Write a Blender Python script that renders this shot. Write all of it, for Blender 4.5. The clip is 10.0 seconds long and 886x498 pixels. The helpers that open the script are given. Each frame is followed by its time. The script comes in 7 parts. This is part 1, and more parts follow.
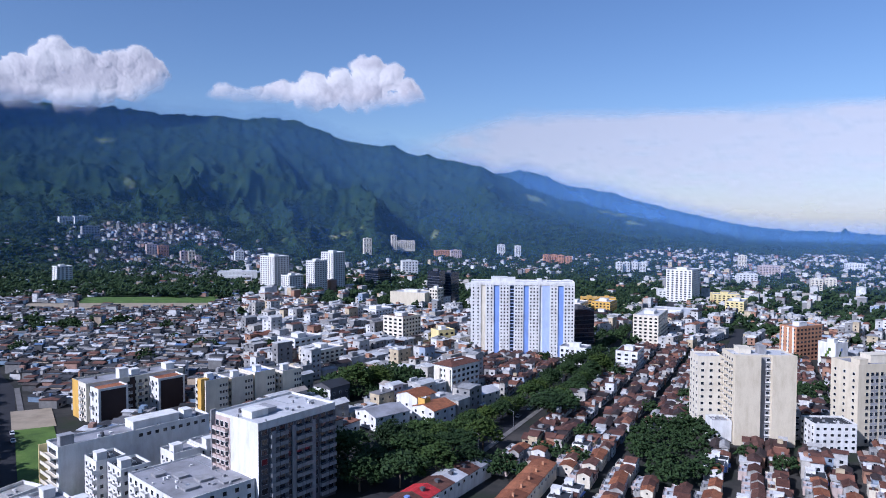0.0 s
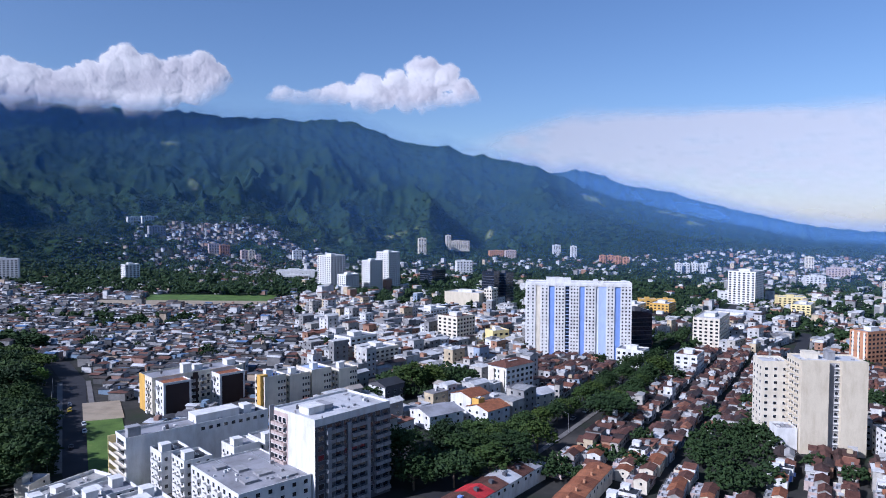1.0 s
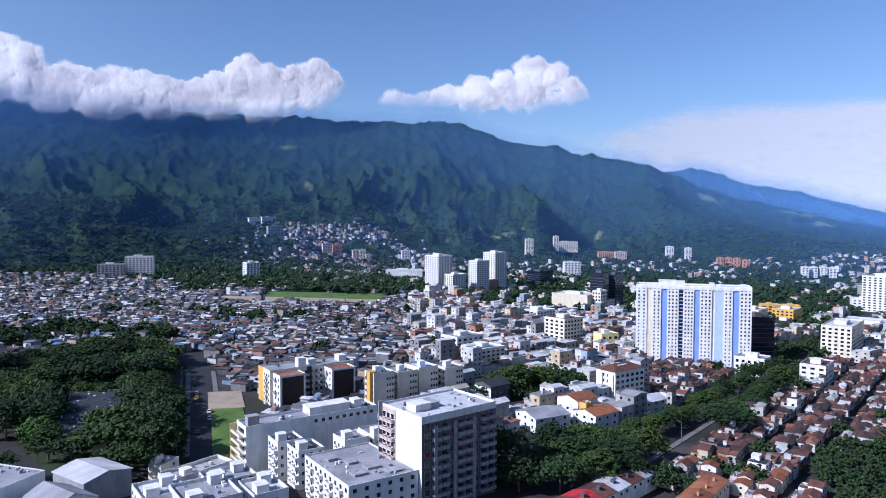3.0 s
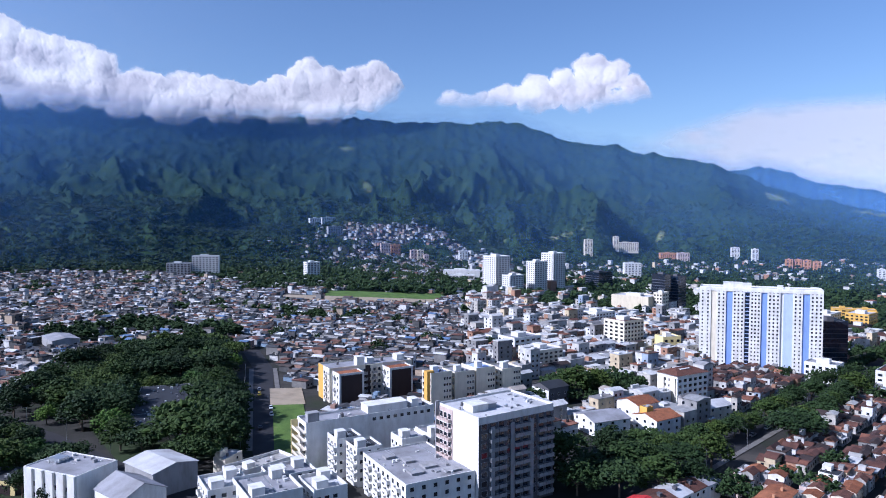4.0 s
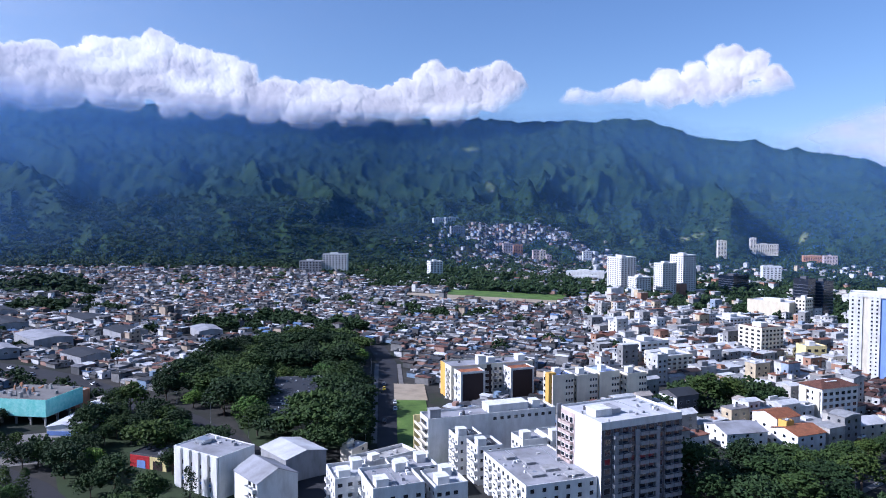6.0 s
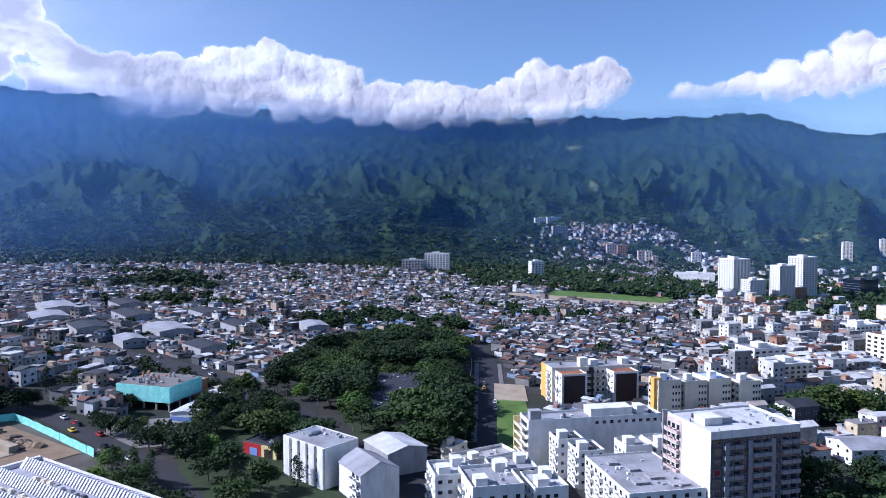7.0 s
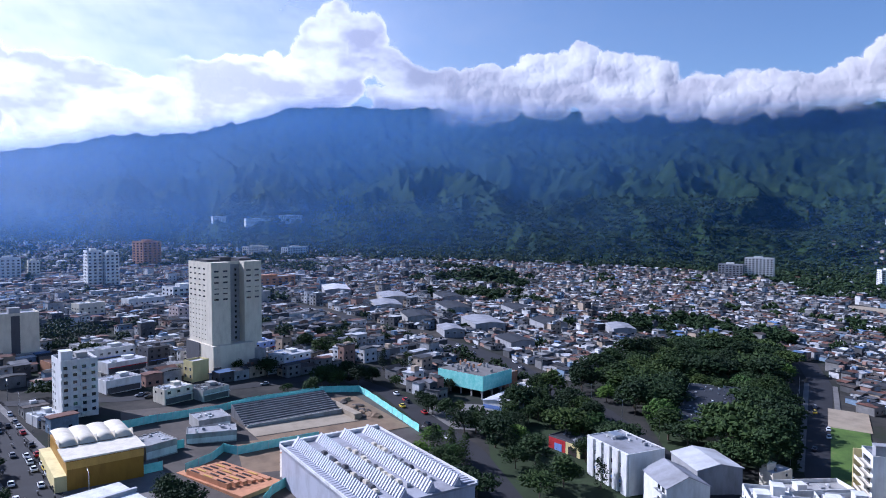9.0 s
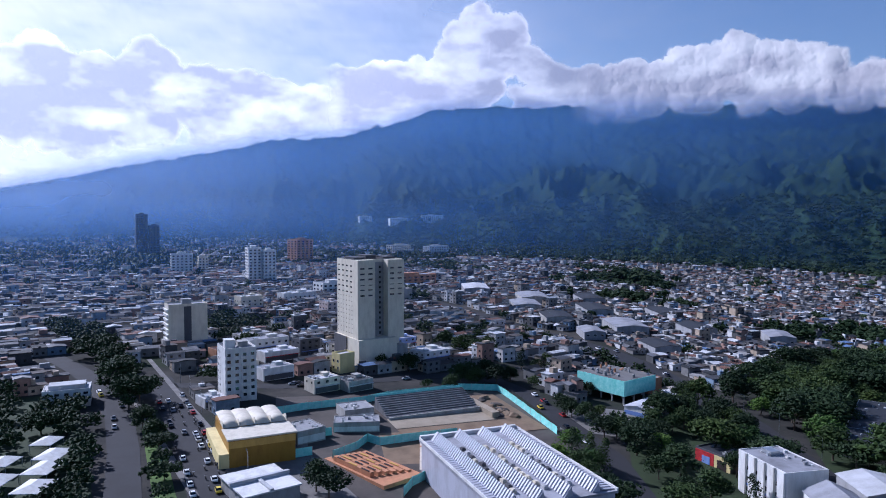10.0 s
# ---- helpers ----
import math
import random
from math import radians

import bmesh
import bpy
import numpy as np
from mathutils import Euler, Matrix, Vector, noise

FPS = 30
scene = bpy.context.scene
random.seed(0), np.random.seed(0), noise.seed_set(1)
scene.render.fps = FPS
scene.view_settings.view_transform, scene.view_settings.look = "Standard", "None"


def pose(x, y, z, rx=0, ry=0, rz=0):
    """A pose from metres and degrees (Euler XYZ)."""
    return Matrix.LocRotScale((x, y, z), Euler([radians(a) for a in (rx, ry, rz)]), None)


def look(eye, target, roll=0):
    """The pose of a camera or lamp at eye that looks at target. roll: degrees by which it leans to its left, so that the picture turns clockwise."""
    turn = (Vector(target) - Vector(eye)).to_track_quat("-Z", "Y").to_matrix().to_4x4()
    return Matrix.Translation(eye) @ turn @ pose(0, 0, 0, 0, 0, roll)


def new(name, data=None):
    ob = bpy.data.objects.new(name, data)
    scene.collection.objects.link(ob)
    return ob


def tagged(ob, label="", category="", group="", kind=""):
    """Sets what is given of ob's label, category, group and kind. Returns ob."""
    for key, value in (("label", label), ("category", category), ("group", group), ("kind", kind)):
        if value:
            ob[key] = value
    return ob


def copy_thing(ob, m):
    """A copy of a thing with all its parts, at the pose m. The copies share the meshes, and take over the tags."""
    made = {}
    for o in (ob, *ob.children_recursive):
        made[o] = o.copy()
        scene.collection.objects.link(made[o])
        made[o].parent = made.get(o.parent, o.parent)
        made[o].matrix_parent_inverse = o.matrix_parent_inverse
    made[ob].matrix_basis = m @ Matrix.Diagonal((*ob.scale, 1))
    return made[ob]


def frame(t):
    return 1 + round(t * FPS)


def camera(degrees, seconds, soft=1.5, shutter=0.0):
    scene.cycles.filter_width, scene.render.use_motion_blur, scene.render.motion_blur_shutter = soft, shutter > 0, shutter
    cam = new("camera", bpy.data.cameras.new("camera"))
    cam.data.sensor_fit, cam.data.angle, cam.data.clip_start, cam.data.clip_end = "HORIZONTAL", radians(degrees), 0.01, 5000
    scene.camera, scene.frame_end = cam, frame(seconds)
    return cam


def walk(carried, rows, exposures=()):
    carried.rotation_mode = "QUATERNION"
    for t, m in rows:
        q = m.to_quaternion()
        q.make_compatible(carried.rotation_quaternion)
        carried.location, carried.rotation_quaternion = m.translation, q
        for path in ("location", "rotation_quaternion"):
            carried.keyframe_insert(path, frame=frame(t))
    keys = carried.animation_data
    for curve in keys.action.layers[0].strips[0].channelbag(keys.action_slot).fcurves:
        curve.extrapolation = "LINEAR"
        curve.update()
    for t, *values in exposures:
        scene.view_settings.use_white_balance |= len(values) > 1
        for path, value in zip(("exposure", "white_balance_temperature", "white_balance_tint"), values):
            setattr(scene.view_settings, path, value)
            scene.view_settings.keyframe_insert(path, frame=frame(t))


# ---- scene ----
H = 85.0
cam = camera(65.29, 10.0, soft=1.0)
# seconds, yaw, pitch, roll: the camera hangs still in the air and pans to its left
PATH = [
    (0.0, 0.0, -2.675, -0.16), (0.5, 2.279, -2.67, -0.16), (1.0, 4.52, -2.68, -0.15), (1.5, 6.687, -2.685, -0.15),
    (2.0, 8.941, -2.685, -0.14), (2.5, 11.152, -2.67, -0.13), (4.0, 18.118, -2.63, -0.06), (4.5, 20.797, -2.62, -0.06),
    (5.0, 23.504, -2.625, -0.08), (5.2, 24.58, -2.63, -0.08), (6.3, 29.42, -2.66, -0.08), (6.5, 30.472, -2.67, -0.08),
    (6.8, 33.95, -2.675, -0.07), (7.0, 36.584, -2.68, -0.06), (7.5, 43.808, -2.68, -0.055), (8.0, 49.846, -2.67, -0.06),
    (8.5, 55.961, -2.645, -0.06), (9.0, 61.715, -2.635, -0.08), (9.5, 67.068, -2.635, -0.11), (10.0, 73.242, -2.68, -0.11)]
walk(cam, [(t, pose(0, 0, H, 90 + p, r, y)) for t, y, p, r in PATH],
     [(0.0, 0.32, 5140, 20), (5.0, 0.66, 5140, 20), (8.3, 0.74, 5100, 21), (10.0, 0.26, 5050, 21)])
# ---- light: a morning sun from the left, clear blue sky ----
SUN_AZ, SUN_EL = 128.0, 36.0          # azimuth counted to the left of +y
world = bpy.data.worlds.new("world")
scene.world = world
world.use_nodes = True
wn = world.node_tree.nodes
sky = wn.new("ShaderNodeTexSky")
sky.sky_type, sky.sun_disc = "NISHITA", False
sky.sun_elevation, sky.sun_rotation = radians(SUN_EL), radians(-SUN_AZ)
sky.altitude, sky.air_density, sky.dust_density, sky.ozone_density = 900, 1.15, 0.8, 2.6
world.node_tree.links.new(sky.outputs[0], wn["Background"].inputs[0])
wn["Background"].inputs[1].default_value = 0.075
sun = new("sun", bpy.data.lights.new("sun", "SUN"))
sun.data.energy, sun.data.angle, sun.data.color = 5.0, radians(0.5), (1.0, 0.93, 0.84)
sa, se = radians(SUN_AZ), radians(SUN_EL)
sun.matrix_world = look((-math.sin(sa) * math.cos(se) * 900, math.cos(sa) * math.cos(se) * 900, math.sin(se) * 900), (0, 0, 0))
scene.view_settings.exposure = 0.0
scene.cycles.transparent_max_bounces = 24          # the haze and cloud banks lie behind one another
# ---- materials ----
def srgb(r, g, b):
    return tuple(((c / 255) / 12.92 if c < 11 else ((c / 255 + 0.055) / 1.055) ** 2.4) for c in (r, g, b)) + (1,)


class Mat:
    """A small node material builder."""

    def __init__(self, name, rough=0.8, metal=0.0):
        self.m = bpy.data.materials.new(name)
        self.m.use_nodes = True
        self.t = self.m.node_tree
        self.b = self.t.nodes["Principled BSDF"]
        self.b.inputs["Roughness"].default_value, self.b.inputs["Metallic"].default_value = rough, metal
        self.b.inputs["Specular IOR Level"].default_value = 0.3

    def n(self, kind, **ins):
        nd = self.t.nodes.new("ShaderNode" + kind)
        for k, v in ins.items():
            nd.inputs[k.replace("_", " ")].default_value = v
        return nd

    def l(self, a, b):
        self.t.links.new(a, b)

    def coords(self, space="Object"):
        return self.n("TexCoord").outputs[space]

    def noise(self, scale, detail=4, rough=0.6, space="Object", stretch=None):
        nd = self.n("TexNoise", Scale=scale, Detail=detail, Roughness=rough)
        src = self.coords(space)
        if stretch:
            mp = self.n("Mapping", Scale=stretch)
            self.l(src, mp.inputs[0])
            src = mp.outputs[0]
        self.l(src, nd.inputs["Vector"])
        return nd.outputs["Fac"]

    def ramp(self, fac, stops, interp="LINEAR"):
        nd = self.n("ValToRGB")
        r = nd.color_ramp
        r.interpolation = interp
        while len(r.elements) < len(stops):
            r.elements.new(0.5)
        for e, (p, c) in zip(r.elements, stops):
            e.position, e.color = p, (*c[:3], 1)
        self.l(fac, nd.inputs[0])
        return nd.outputs[0]

    def mix(self, fac, a, b, mode="MIX"):
        nd = self.n("Mix")
        nd.data_type, nd.blend_type = "RGBA", mode
        for sock, v in ((nd.inputs[0], fac), (nd.inputs[6], a), (nd.inputs[7], b)):
            if isinstance(v, (int, float)):
                sock.default_value = v
            elif isinstance(v, tuple):
                sock.default_value = (*v[:3], 1)
            else:
                self.l(v, sock)
        return nd.outputs[2]

    def colour(self, c):
        if isinstance(c, tuple):
            self.b.inputs["Base Color"].default_value = (*c[:3], 1)
        else:
            self.l(c, self.b.inputs["Base Color"])

    def bump(self, h, strength=0.4, dist=0.1):
        nd = self.n("Bump", Strength=strength, Distance=dist)
        self.l(h, nd.inputs["Height"])
        self.l(nd.outputs[0], self.b.inputs["Normal"])


def paint(name, c, rough=0.75, dirt=0.35, scale=0.35, vary=0.0):
    """Painted or rendered masonry: stains running down, fine grain, a little change from thing to thing."""
    m = Mat(name, rough)
    big = m.noise(scale, 5, 0.65, stretch=(1, 1, 0.35))
    fine = m.noise(6, 3)
    dirty = tuple(v * (1 - dirt) * f for v, f in zip(c[:3], (0.95, 0.92, 0.88)))
    col = m.mix(m.ramp(big, [(0.42, (0, 0, 0)), (0.78, (1, 1, 1))]), c, dirty)
    col = m.mix(0.18, col, m.ramp(fine, [(0.3, (0.35, 0.35, 0.35)), (0.7, (1, 1, 1))]), "MULTIPLY")
    if vary:
        rnd = m.n("ObjectInfo").outputs["Random"]
        col = m.mix(1.0, col, m.ramp(rnd, [(0, (1 - vary,) * 3), (1, (1, 1, 1))]), "MULTIPLY")
    m.colour(col)
    m.bump(fine, 0.15, 0.03)
    return m.m


def island(name, stops, rough=0.8, interp="CONSTANT", dirt=0.5, scale=0.25, by_object=False):
    """A surface whose colour changes from piece to piece (per island, or per object)."""
    m = Mat(name, rough)
    rnd = m.n("ObjectInfo").outputs["Random"] if by_object else m.n("NewGeometry").outputs["Random Per Island"]
    col = m.ramp(rnd, stops, interp)
    big = m.noise(scale, 5, 0.65)
    fine = m.noise(3, 3)
    col = m.mix(1.0, col, m.ramp(big, [(0.35, (1, 1, 1)), (0.75, (1 - dirt,) * 3)]), "MULTIPLY")
    col = m.mix(0.3, col, m.ramp(fine, [(0.3, (0.4, 0.4, 0.4)), (0.7, (1, 1, 1))]), "MULTIPLY")
    m.colour(col)
    m.bump(fine, 0.2, 0.05)
    return m.m


def tiles(name, c, by_object=True):
    """Clay roof tiles: ribs down the slope, moss and fading."""
    m = Mat(name, 0.85)
    w = m.n("TexWave", Scale=1.6, Distortion=0.4)
    m.l(m.coords(), w.inputs["Vector"])
    big = m.noise(0.5, 5, 0.7)
    a, b = c, tuple(v * 0.45 for v in c[:3])
    col = m.mix(m.ramp(big, [(0.35, (0, 0, 0)), (0.75, (1, 1, 1))]), a, b)
    if by_object:
        rnd = m.n("ObjectInfo").outputs["Random"]
        col = m.mix(1.0, col, m.ramp(rnd, [(0, (0.5, 0.45, 0.45)), (0.5, (0.85, 0.8, 0.78)), (1, (1, 1, 1))]), "MULTIPLY")
    m.colour(col)
    m.bump(w.outputs["Fac"], 0.5, 0.08)
    return m.m


def glass_mat(name, c, rough=0.12):
    m = Mat(name, rough)
    m.b.inputs["Specular IOR Level"].default_value = 0.6
    rnd = m.n("ObjectInfo").outputs["Random"]
    g = m.noise(0.8, 2)
    col = m.mix(1.0, m.mix(m.ramp(g, [(0.4, (0, 0, 0)), (0.7, (1, 1, 1))]), c, tuple(v * 0.5 for v in c[:3])),
                m.ramp(rnd, [(0, (0.6, 0.6, 0.6)), (1, (1, 1, 1))]), "MULTIPLY")
    m.colour(col)
    return m.m


WHITE = paint("white_paint", (0.68, 0.67, 0.645), dirt=0.3)
CREAM = paint("cream_paint", (0.66, 0.60, 0.48), dirt=0.25)
BEIGE = paint("beige_paint", (0.60, 0.53, 0.40), dirt=0.2)
PINK = paint("pinkish_render", (0.50, 0.40, 0.36), dirt=0.3)
YELLOW = paint("yellow_paint", (0.72, 0.60, 0.28), dirt=0.2)
OCHRE = paint("ochre_paint", (0.60, 0.36, 0.08), dirt=0.25)
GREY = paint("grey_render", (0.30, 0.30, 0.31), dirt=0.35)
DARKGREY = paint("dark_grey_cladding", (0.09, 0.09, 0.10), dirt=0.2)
MAROON = paint("dark_brown_panel", (0.035, 0.022, 0.022), dirt=0.2)
BLUE = paint("blue_paint", (0.20, 0.30, 0.62), dirt=0.15)
PALEBLUE = paint("pale_blue_paint", (0.42, 0.50, 0.78), dirt=0.15)
BRICK = paint("orange_brick", (0.48, 0.24, 0.13), dirt=0.35)
CONCRETE = paint("concrete", (0.36, 0.35, 0.33), dirt=0.45)
FLATROOF = paint("flat_roof_membrane", (0.29, 0.29, 0.31), dirt=0.5, scale=0.12)
PALEROOF = paint("pale_roof_membrane", (0.50, 0.50, 0.51), dirt=0.4, scale=0.12)
DARKROOF = paint("dark_metal_roof", (0.030, 0.033, 0.040), dirt=0.3, scale=0.2)
TERRACOTTA = tiles("terracotta_tiles", (0.15, 0.068, 0.048))
REDROOF = tiles("red_roof_sheets", (0.50, 0.03, 0.035), False)
ORANGEROOF = tiles("orange_roof_tiles", (0.36, 0.14, 0.065))
GLASS = glass_mat("window_glass", (0.018, 0.024, 0.034))
BLUEGLASS = glass_mat("tinted_glass", (0.015, 0.025, 0.045))
METAL = Mat("galvanised_metal", 0.35, 0.8).m
METAL.node_tree.nodes["Principled BSDF"].inputs["Base Color"].default_value = (0.5, 0.52, 0.54, 1)


def foliage(name, dark, light, scale=0.4):
    m = Mat(name, 0.75)
    isl = m.n("NewGeometry").outputs["Random Per Island"]
    rnd = m.n("ObjectInfo").outputs["Random"]
    g = m.noise(scale, 3)
    col = m.mix(m.ramp(isl, [(0, (0.1, 0.1, 0.1)), (1, (0.45, 0.45, 0.45))]), dark, light)
    col = m.mix(m.ramp(g, [(0.38, (0, 0, 0)), (0.72, (0.6, 0.6, 0.6))]), col, light)
    col = m.mix(1.0, col, m.ramp(rnd, [(0, (0.42, 0.50, 0.52)), (0.5, (0.85, 0.9, 0.9)), (0.85, (1.25, 1.2, 0.9)), (1, (1.6, 1.4, 0.85))]), "MULTIPLY")
    m.colour(col)
    m.b.inputs["Specular IOR Level"].default_value = 0.15
    return m.m


LEAF = foliage("leaves", (0.009, 0.020, 0.009), (0.046, 0.076, 0.019))
LEAFLIGHT = foliage("young_leaves", (0.030, 0.070, 0.014), (0.085, 0.14, 0.03))
LILAC = foliage("lilac_blossom", (0.08, 0.07, 0.16), (0.20, 0.17, 0.34))
BARK = paint("bark", (0.12, 0.09, 0.065), dirt=0.4)
ASPHALT = paint("asphalt", (0.026, 0.026, 0.030), rough=0.85, dirt=0.3, scale=0.1)
PAVING = paint("pavement_concrete", (0.17, 0.16, 0.15), dirt=0.4, scale=0.2)
SOIL = paint("bare_soil", (0.22, 0.15, 0.09), dirt=0.45, scale=0.15)
DARKSOIL = paint("dark_churned_soil", (0.085, 0.070, 0.058), dirt=0.5, scale=0.12)
PALESLAB = paint("pale_concrete", (0.64, 0.56, 0.45), dirt=0.3, scale=0.15)
SAND = paint("pale_earth", (0.34, 0.28, 0.20), dirt=0.35, scale=0.15)


def make_grass():
    m = Mat("grass", 0.9)
    col = m.ramp(m.noise(0.08, 6, 0.7), [(0.3, (0.045, 0.085, 0.015)), (0.6, (0.10, 0.17, 0.03)), (0.8, (0.20, 0.22, 0.07))])
    f = m.noise(2.5, 4)
    m.colour(m.mix(0.4, col, m.ramp(f, [(0.3, (0.3, 0.3, 0.3)), (0.7, (1, 1, 1))]), "MULTIPLY"))
    m.bump(f, 0.5, 0.15)
    return m.m


GRASS = make_grass()
# darker copy of the grass: tree shade is put into its colour
SHADEGRASS = paint("shade_dark_grass", (0.026, 0.042, 0.014), rough=0.9, dirt=0.5, scale=0.1)


def make_earth():
    """Ground of the town: dust, asphalt and weeds; forest and clearings where it rises to the mountains."""
    m = Mat("town_ground", 0.9)
    at = m.n("Attribute")
    at.attribute_name = "forest"
    town = m.ramp(m.noise(0.02, 8, 0.7), [(0.3, (0.022, 0.036, 0.015)), (0.48, (0.036, 0.036, 0.034)), (0.7, (0.08, 0.072, 0.064))])
    big = m.noise(0.0035, 6, 0.65)
    mid = m.noise(0.02, 6, 0.7)
    fine = m.noise(0.11, 4, 0.7)
    wood = m.ramp(mid, [(0.25, (0.008, 0.020, 0.010)), (0.5, (0.021, 0.044, 0.018)), (0.74, (0.052, 0.088, 0.030))])
    clear = m.ramp(big, [(0.56, (0, 0, 0)), (0.72, (1, 1, 1))])
    wood = m.mix(m.mix(1.0, clear, m.ramp(mid, [(0.48, (0, 0, 0)), (0.6, (0.6, 0.6, 0.6))]), "MULTIPLY"), wood, (0.075, 0.100, 0.038))
    soil = m.ramp(m.noise(0.012, 5, 0.6), [(0.72, (0, 0, 0)), (0.75, (0.6, 0.6, 0.6))])
    wood = m.mix(soil, wood, (0.20, 0.15, 0.09))
    wood = m.mix(0.85, wood, m.ramp(fine, [(0.32, (0.12, 0.14, 0.16)), (0.62, (1, 1, 1))]), "MULTIPLY")
    open_ = m.n("Attribute")
    open_.attribute_name = "meadow"
    pasture = m.ramp(m.noise(0.03, 6, 0.7), [(0.35, (0.10, 0.14, 0.045)), (0.55, (0.17, 0.19, 0.075)), (0.68, (0.34, 0.24, 0.16))])
    wood = m.mix(open_.outputs["Fac"], wood, pasture)
    m.colour(m.mix(at.outputs["Fac"], town, wood))
    m.bump(m.mix(0.5, fine, mid), 1.0, 9.0)
    deep = m.n("Math")
    deep.operation, deep.inputs[1].default_value, deep.inputs[2].default_value = "MULTIPLY_ADD", 8.7, 0.3
    m.l(at.outputs["Fac"], deep.inputs[0]), m.l(deep.outputs[0], m.b.inputs["Normal"].links[0].from_node.inputs["Distance"])
    m.b.inputs["Specular IOR Level"].default_value = 0.05
    return m.m


EARTH = make_earth()
# ---- the land: a gently tilted town plain and the mountain range round it ----
def _hash(ix, iy, seed):
    v = np.sin(ix * 127.1 + iy * 311.7 + seed * 74.7) * 43758.5453
    return v - np.floor(v)


def vnoise(x, y, seed=0):
    ix, iy = np.floor(x), np.floor(y)
    fx, fy = x - ix, y - iy
    fx, fy = fx * fx * fx * (fx * (fx * 6 - 15) + 10), fy * fy * fy * (fy * (fy * 6 - 15) + 10)
    a, b = _hash(ix, iy, seed), _hash(ix + 1, iy, seed)
    c, d = _hash(ix, iy + 1, seed), _hash(ix + 1, iy + 1, seed)
    return (a + (b - a) * fx) * (1 - fy) + (c + (d - c) * fx) * fy


def fbm(x, y, octaves=5, seed=0, gain=0.5):
    s, amp, tot = 0, 1.0, 0.0
    for o in range(octaves):
        s = s + amp * vnoise(x * 2 ** o + o * 17.3, y * 2 ** o - o * 9.1, seed + o)
        tot += amp
        amp *= gain
    return s / tot


def ridged(x, y, octaves=5, seed=0, gain=0.55):
    s, amp, tot = 0, 1.0, 0.0
    for o in range(octaves):
        n = 1 - np.abs(2 * vnoise(x * 2 ** o + o * 11.7, y * 2 ** o + o * 5.3, seed + o) - 1)
        s = s + amp * n * n
        tot += amp
        amp *= gain
    return s / tot


# skyline of the main range: azimuth to the left of +y, elevation in degrees
CREST_AZ = [-60, -35, -30, -26.8, -23.7, -20.9, -17.9, -14.5, -10, -7.2, -4.5, -2.9, 0.2, 3, 4.4, 5.8, 8.5, 11, 13.6, 16, 18, 21.2, 24.2, 27.2,
            32, 40, 53, 59, 68, 74.4, 76.2, 80, 81.8, 87, 90.6, 96.7, 100.5, 103.8, 108, 125]
CREST_EL = [-1.5, -2.9, -2.9, -2.9, -2.1, -1.3, -0.45, 0.2, 1.35, 2.3, 3.4, 4.2, 4.7, 5.35, 5.85, 5.7, 6.4, 7.3, 7.95, 7.55, 7.8, 7.65, 8.0, 7.95,
            8.0, 8.3, 8.5, 8.8, 8.9, 8.7, 7.9, 6.95, 6.4, 6.0, 5.2, 3.95, 3.0, 2.0, 1.0, 0.5]
FAR_AZ = [-180, -60, -32.6, -29.6, -26.7, -23.7, -20.4, -16.6, -13.6, -10.4, -8.1, -6.3, -4.4, 10, 70, 92, 100, 106, 130, 180]
FAR_EL = [-1.0, -1.0, -1.22, -1.15, -1.0, -0.7, 0.0, 1.0, 1.93, 2.5, 3.4, 3.8, 3.5, 1, 1, 4.6, 3.2, 1.9, 0.6, -1.0]
FOOT_AZ = [-60, -35, -20, -10, 0, 15, 28, 36, 45, 60, 75, 90, 105, 130]
FOOT_R = [2500, 2500, 2150, 1900, 1650, 1480, 1330, 1200, 1190, 1270, 1500, 1900, 2150, 2300]
# foothills: azimuth, distance, height above the plain, half width across and along
HILLS = [(49.5, 1900, 145, 230, 300), (57, 2000, 125, 260, 300), (44, 1650, 75, 180, 230), (65, 2050, 95, 260, 300), (39.5, 1750, 80, 110, 300), (35.2, 1650, 35, 120, 250),
         (60, 1800, 45, 200, 300), (28.4, 1800, 60, 160, 330), (66, 1900, 55, 220, 330), (57.4, 830, 9, 70, 30), (20, 1800, 40, 160, 250),
         (47.5, 1330, 18, 60, 70), (-15, 2300, 60, 250, 300), (32, 1500, 25, 120, 160), (98, 1500, 14, 160, 120)]


def plain_z(x, y):
    r = np.hypot(x, y) + 1e-6
    return -0.02475 * (x + y) * np.minimum(1.0, 900.0 / r)


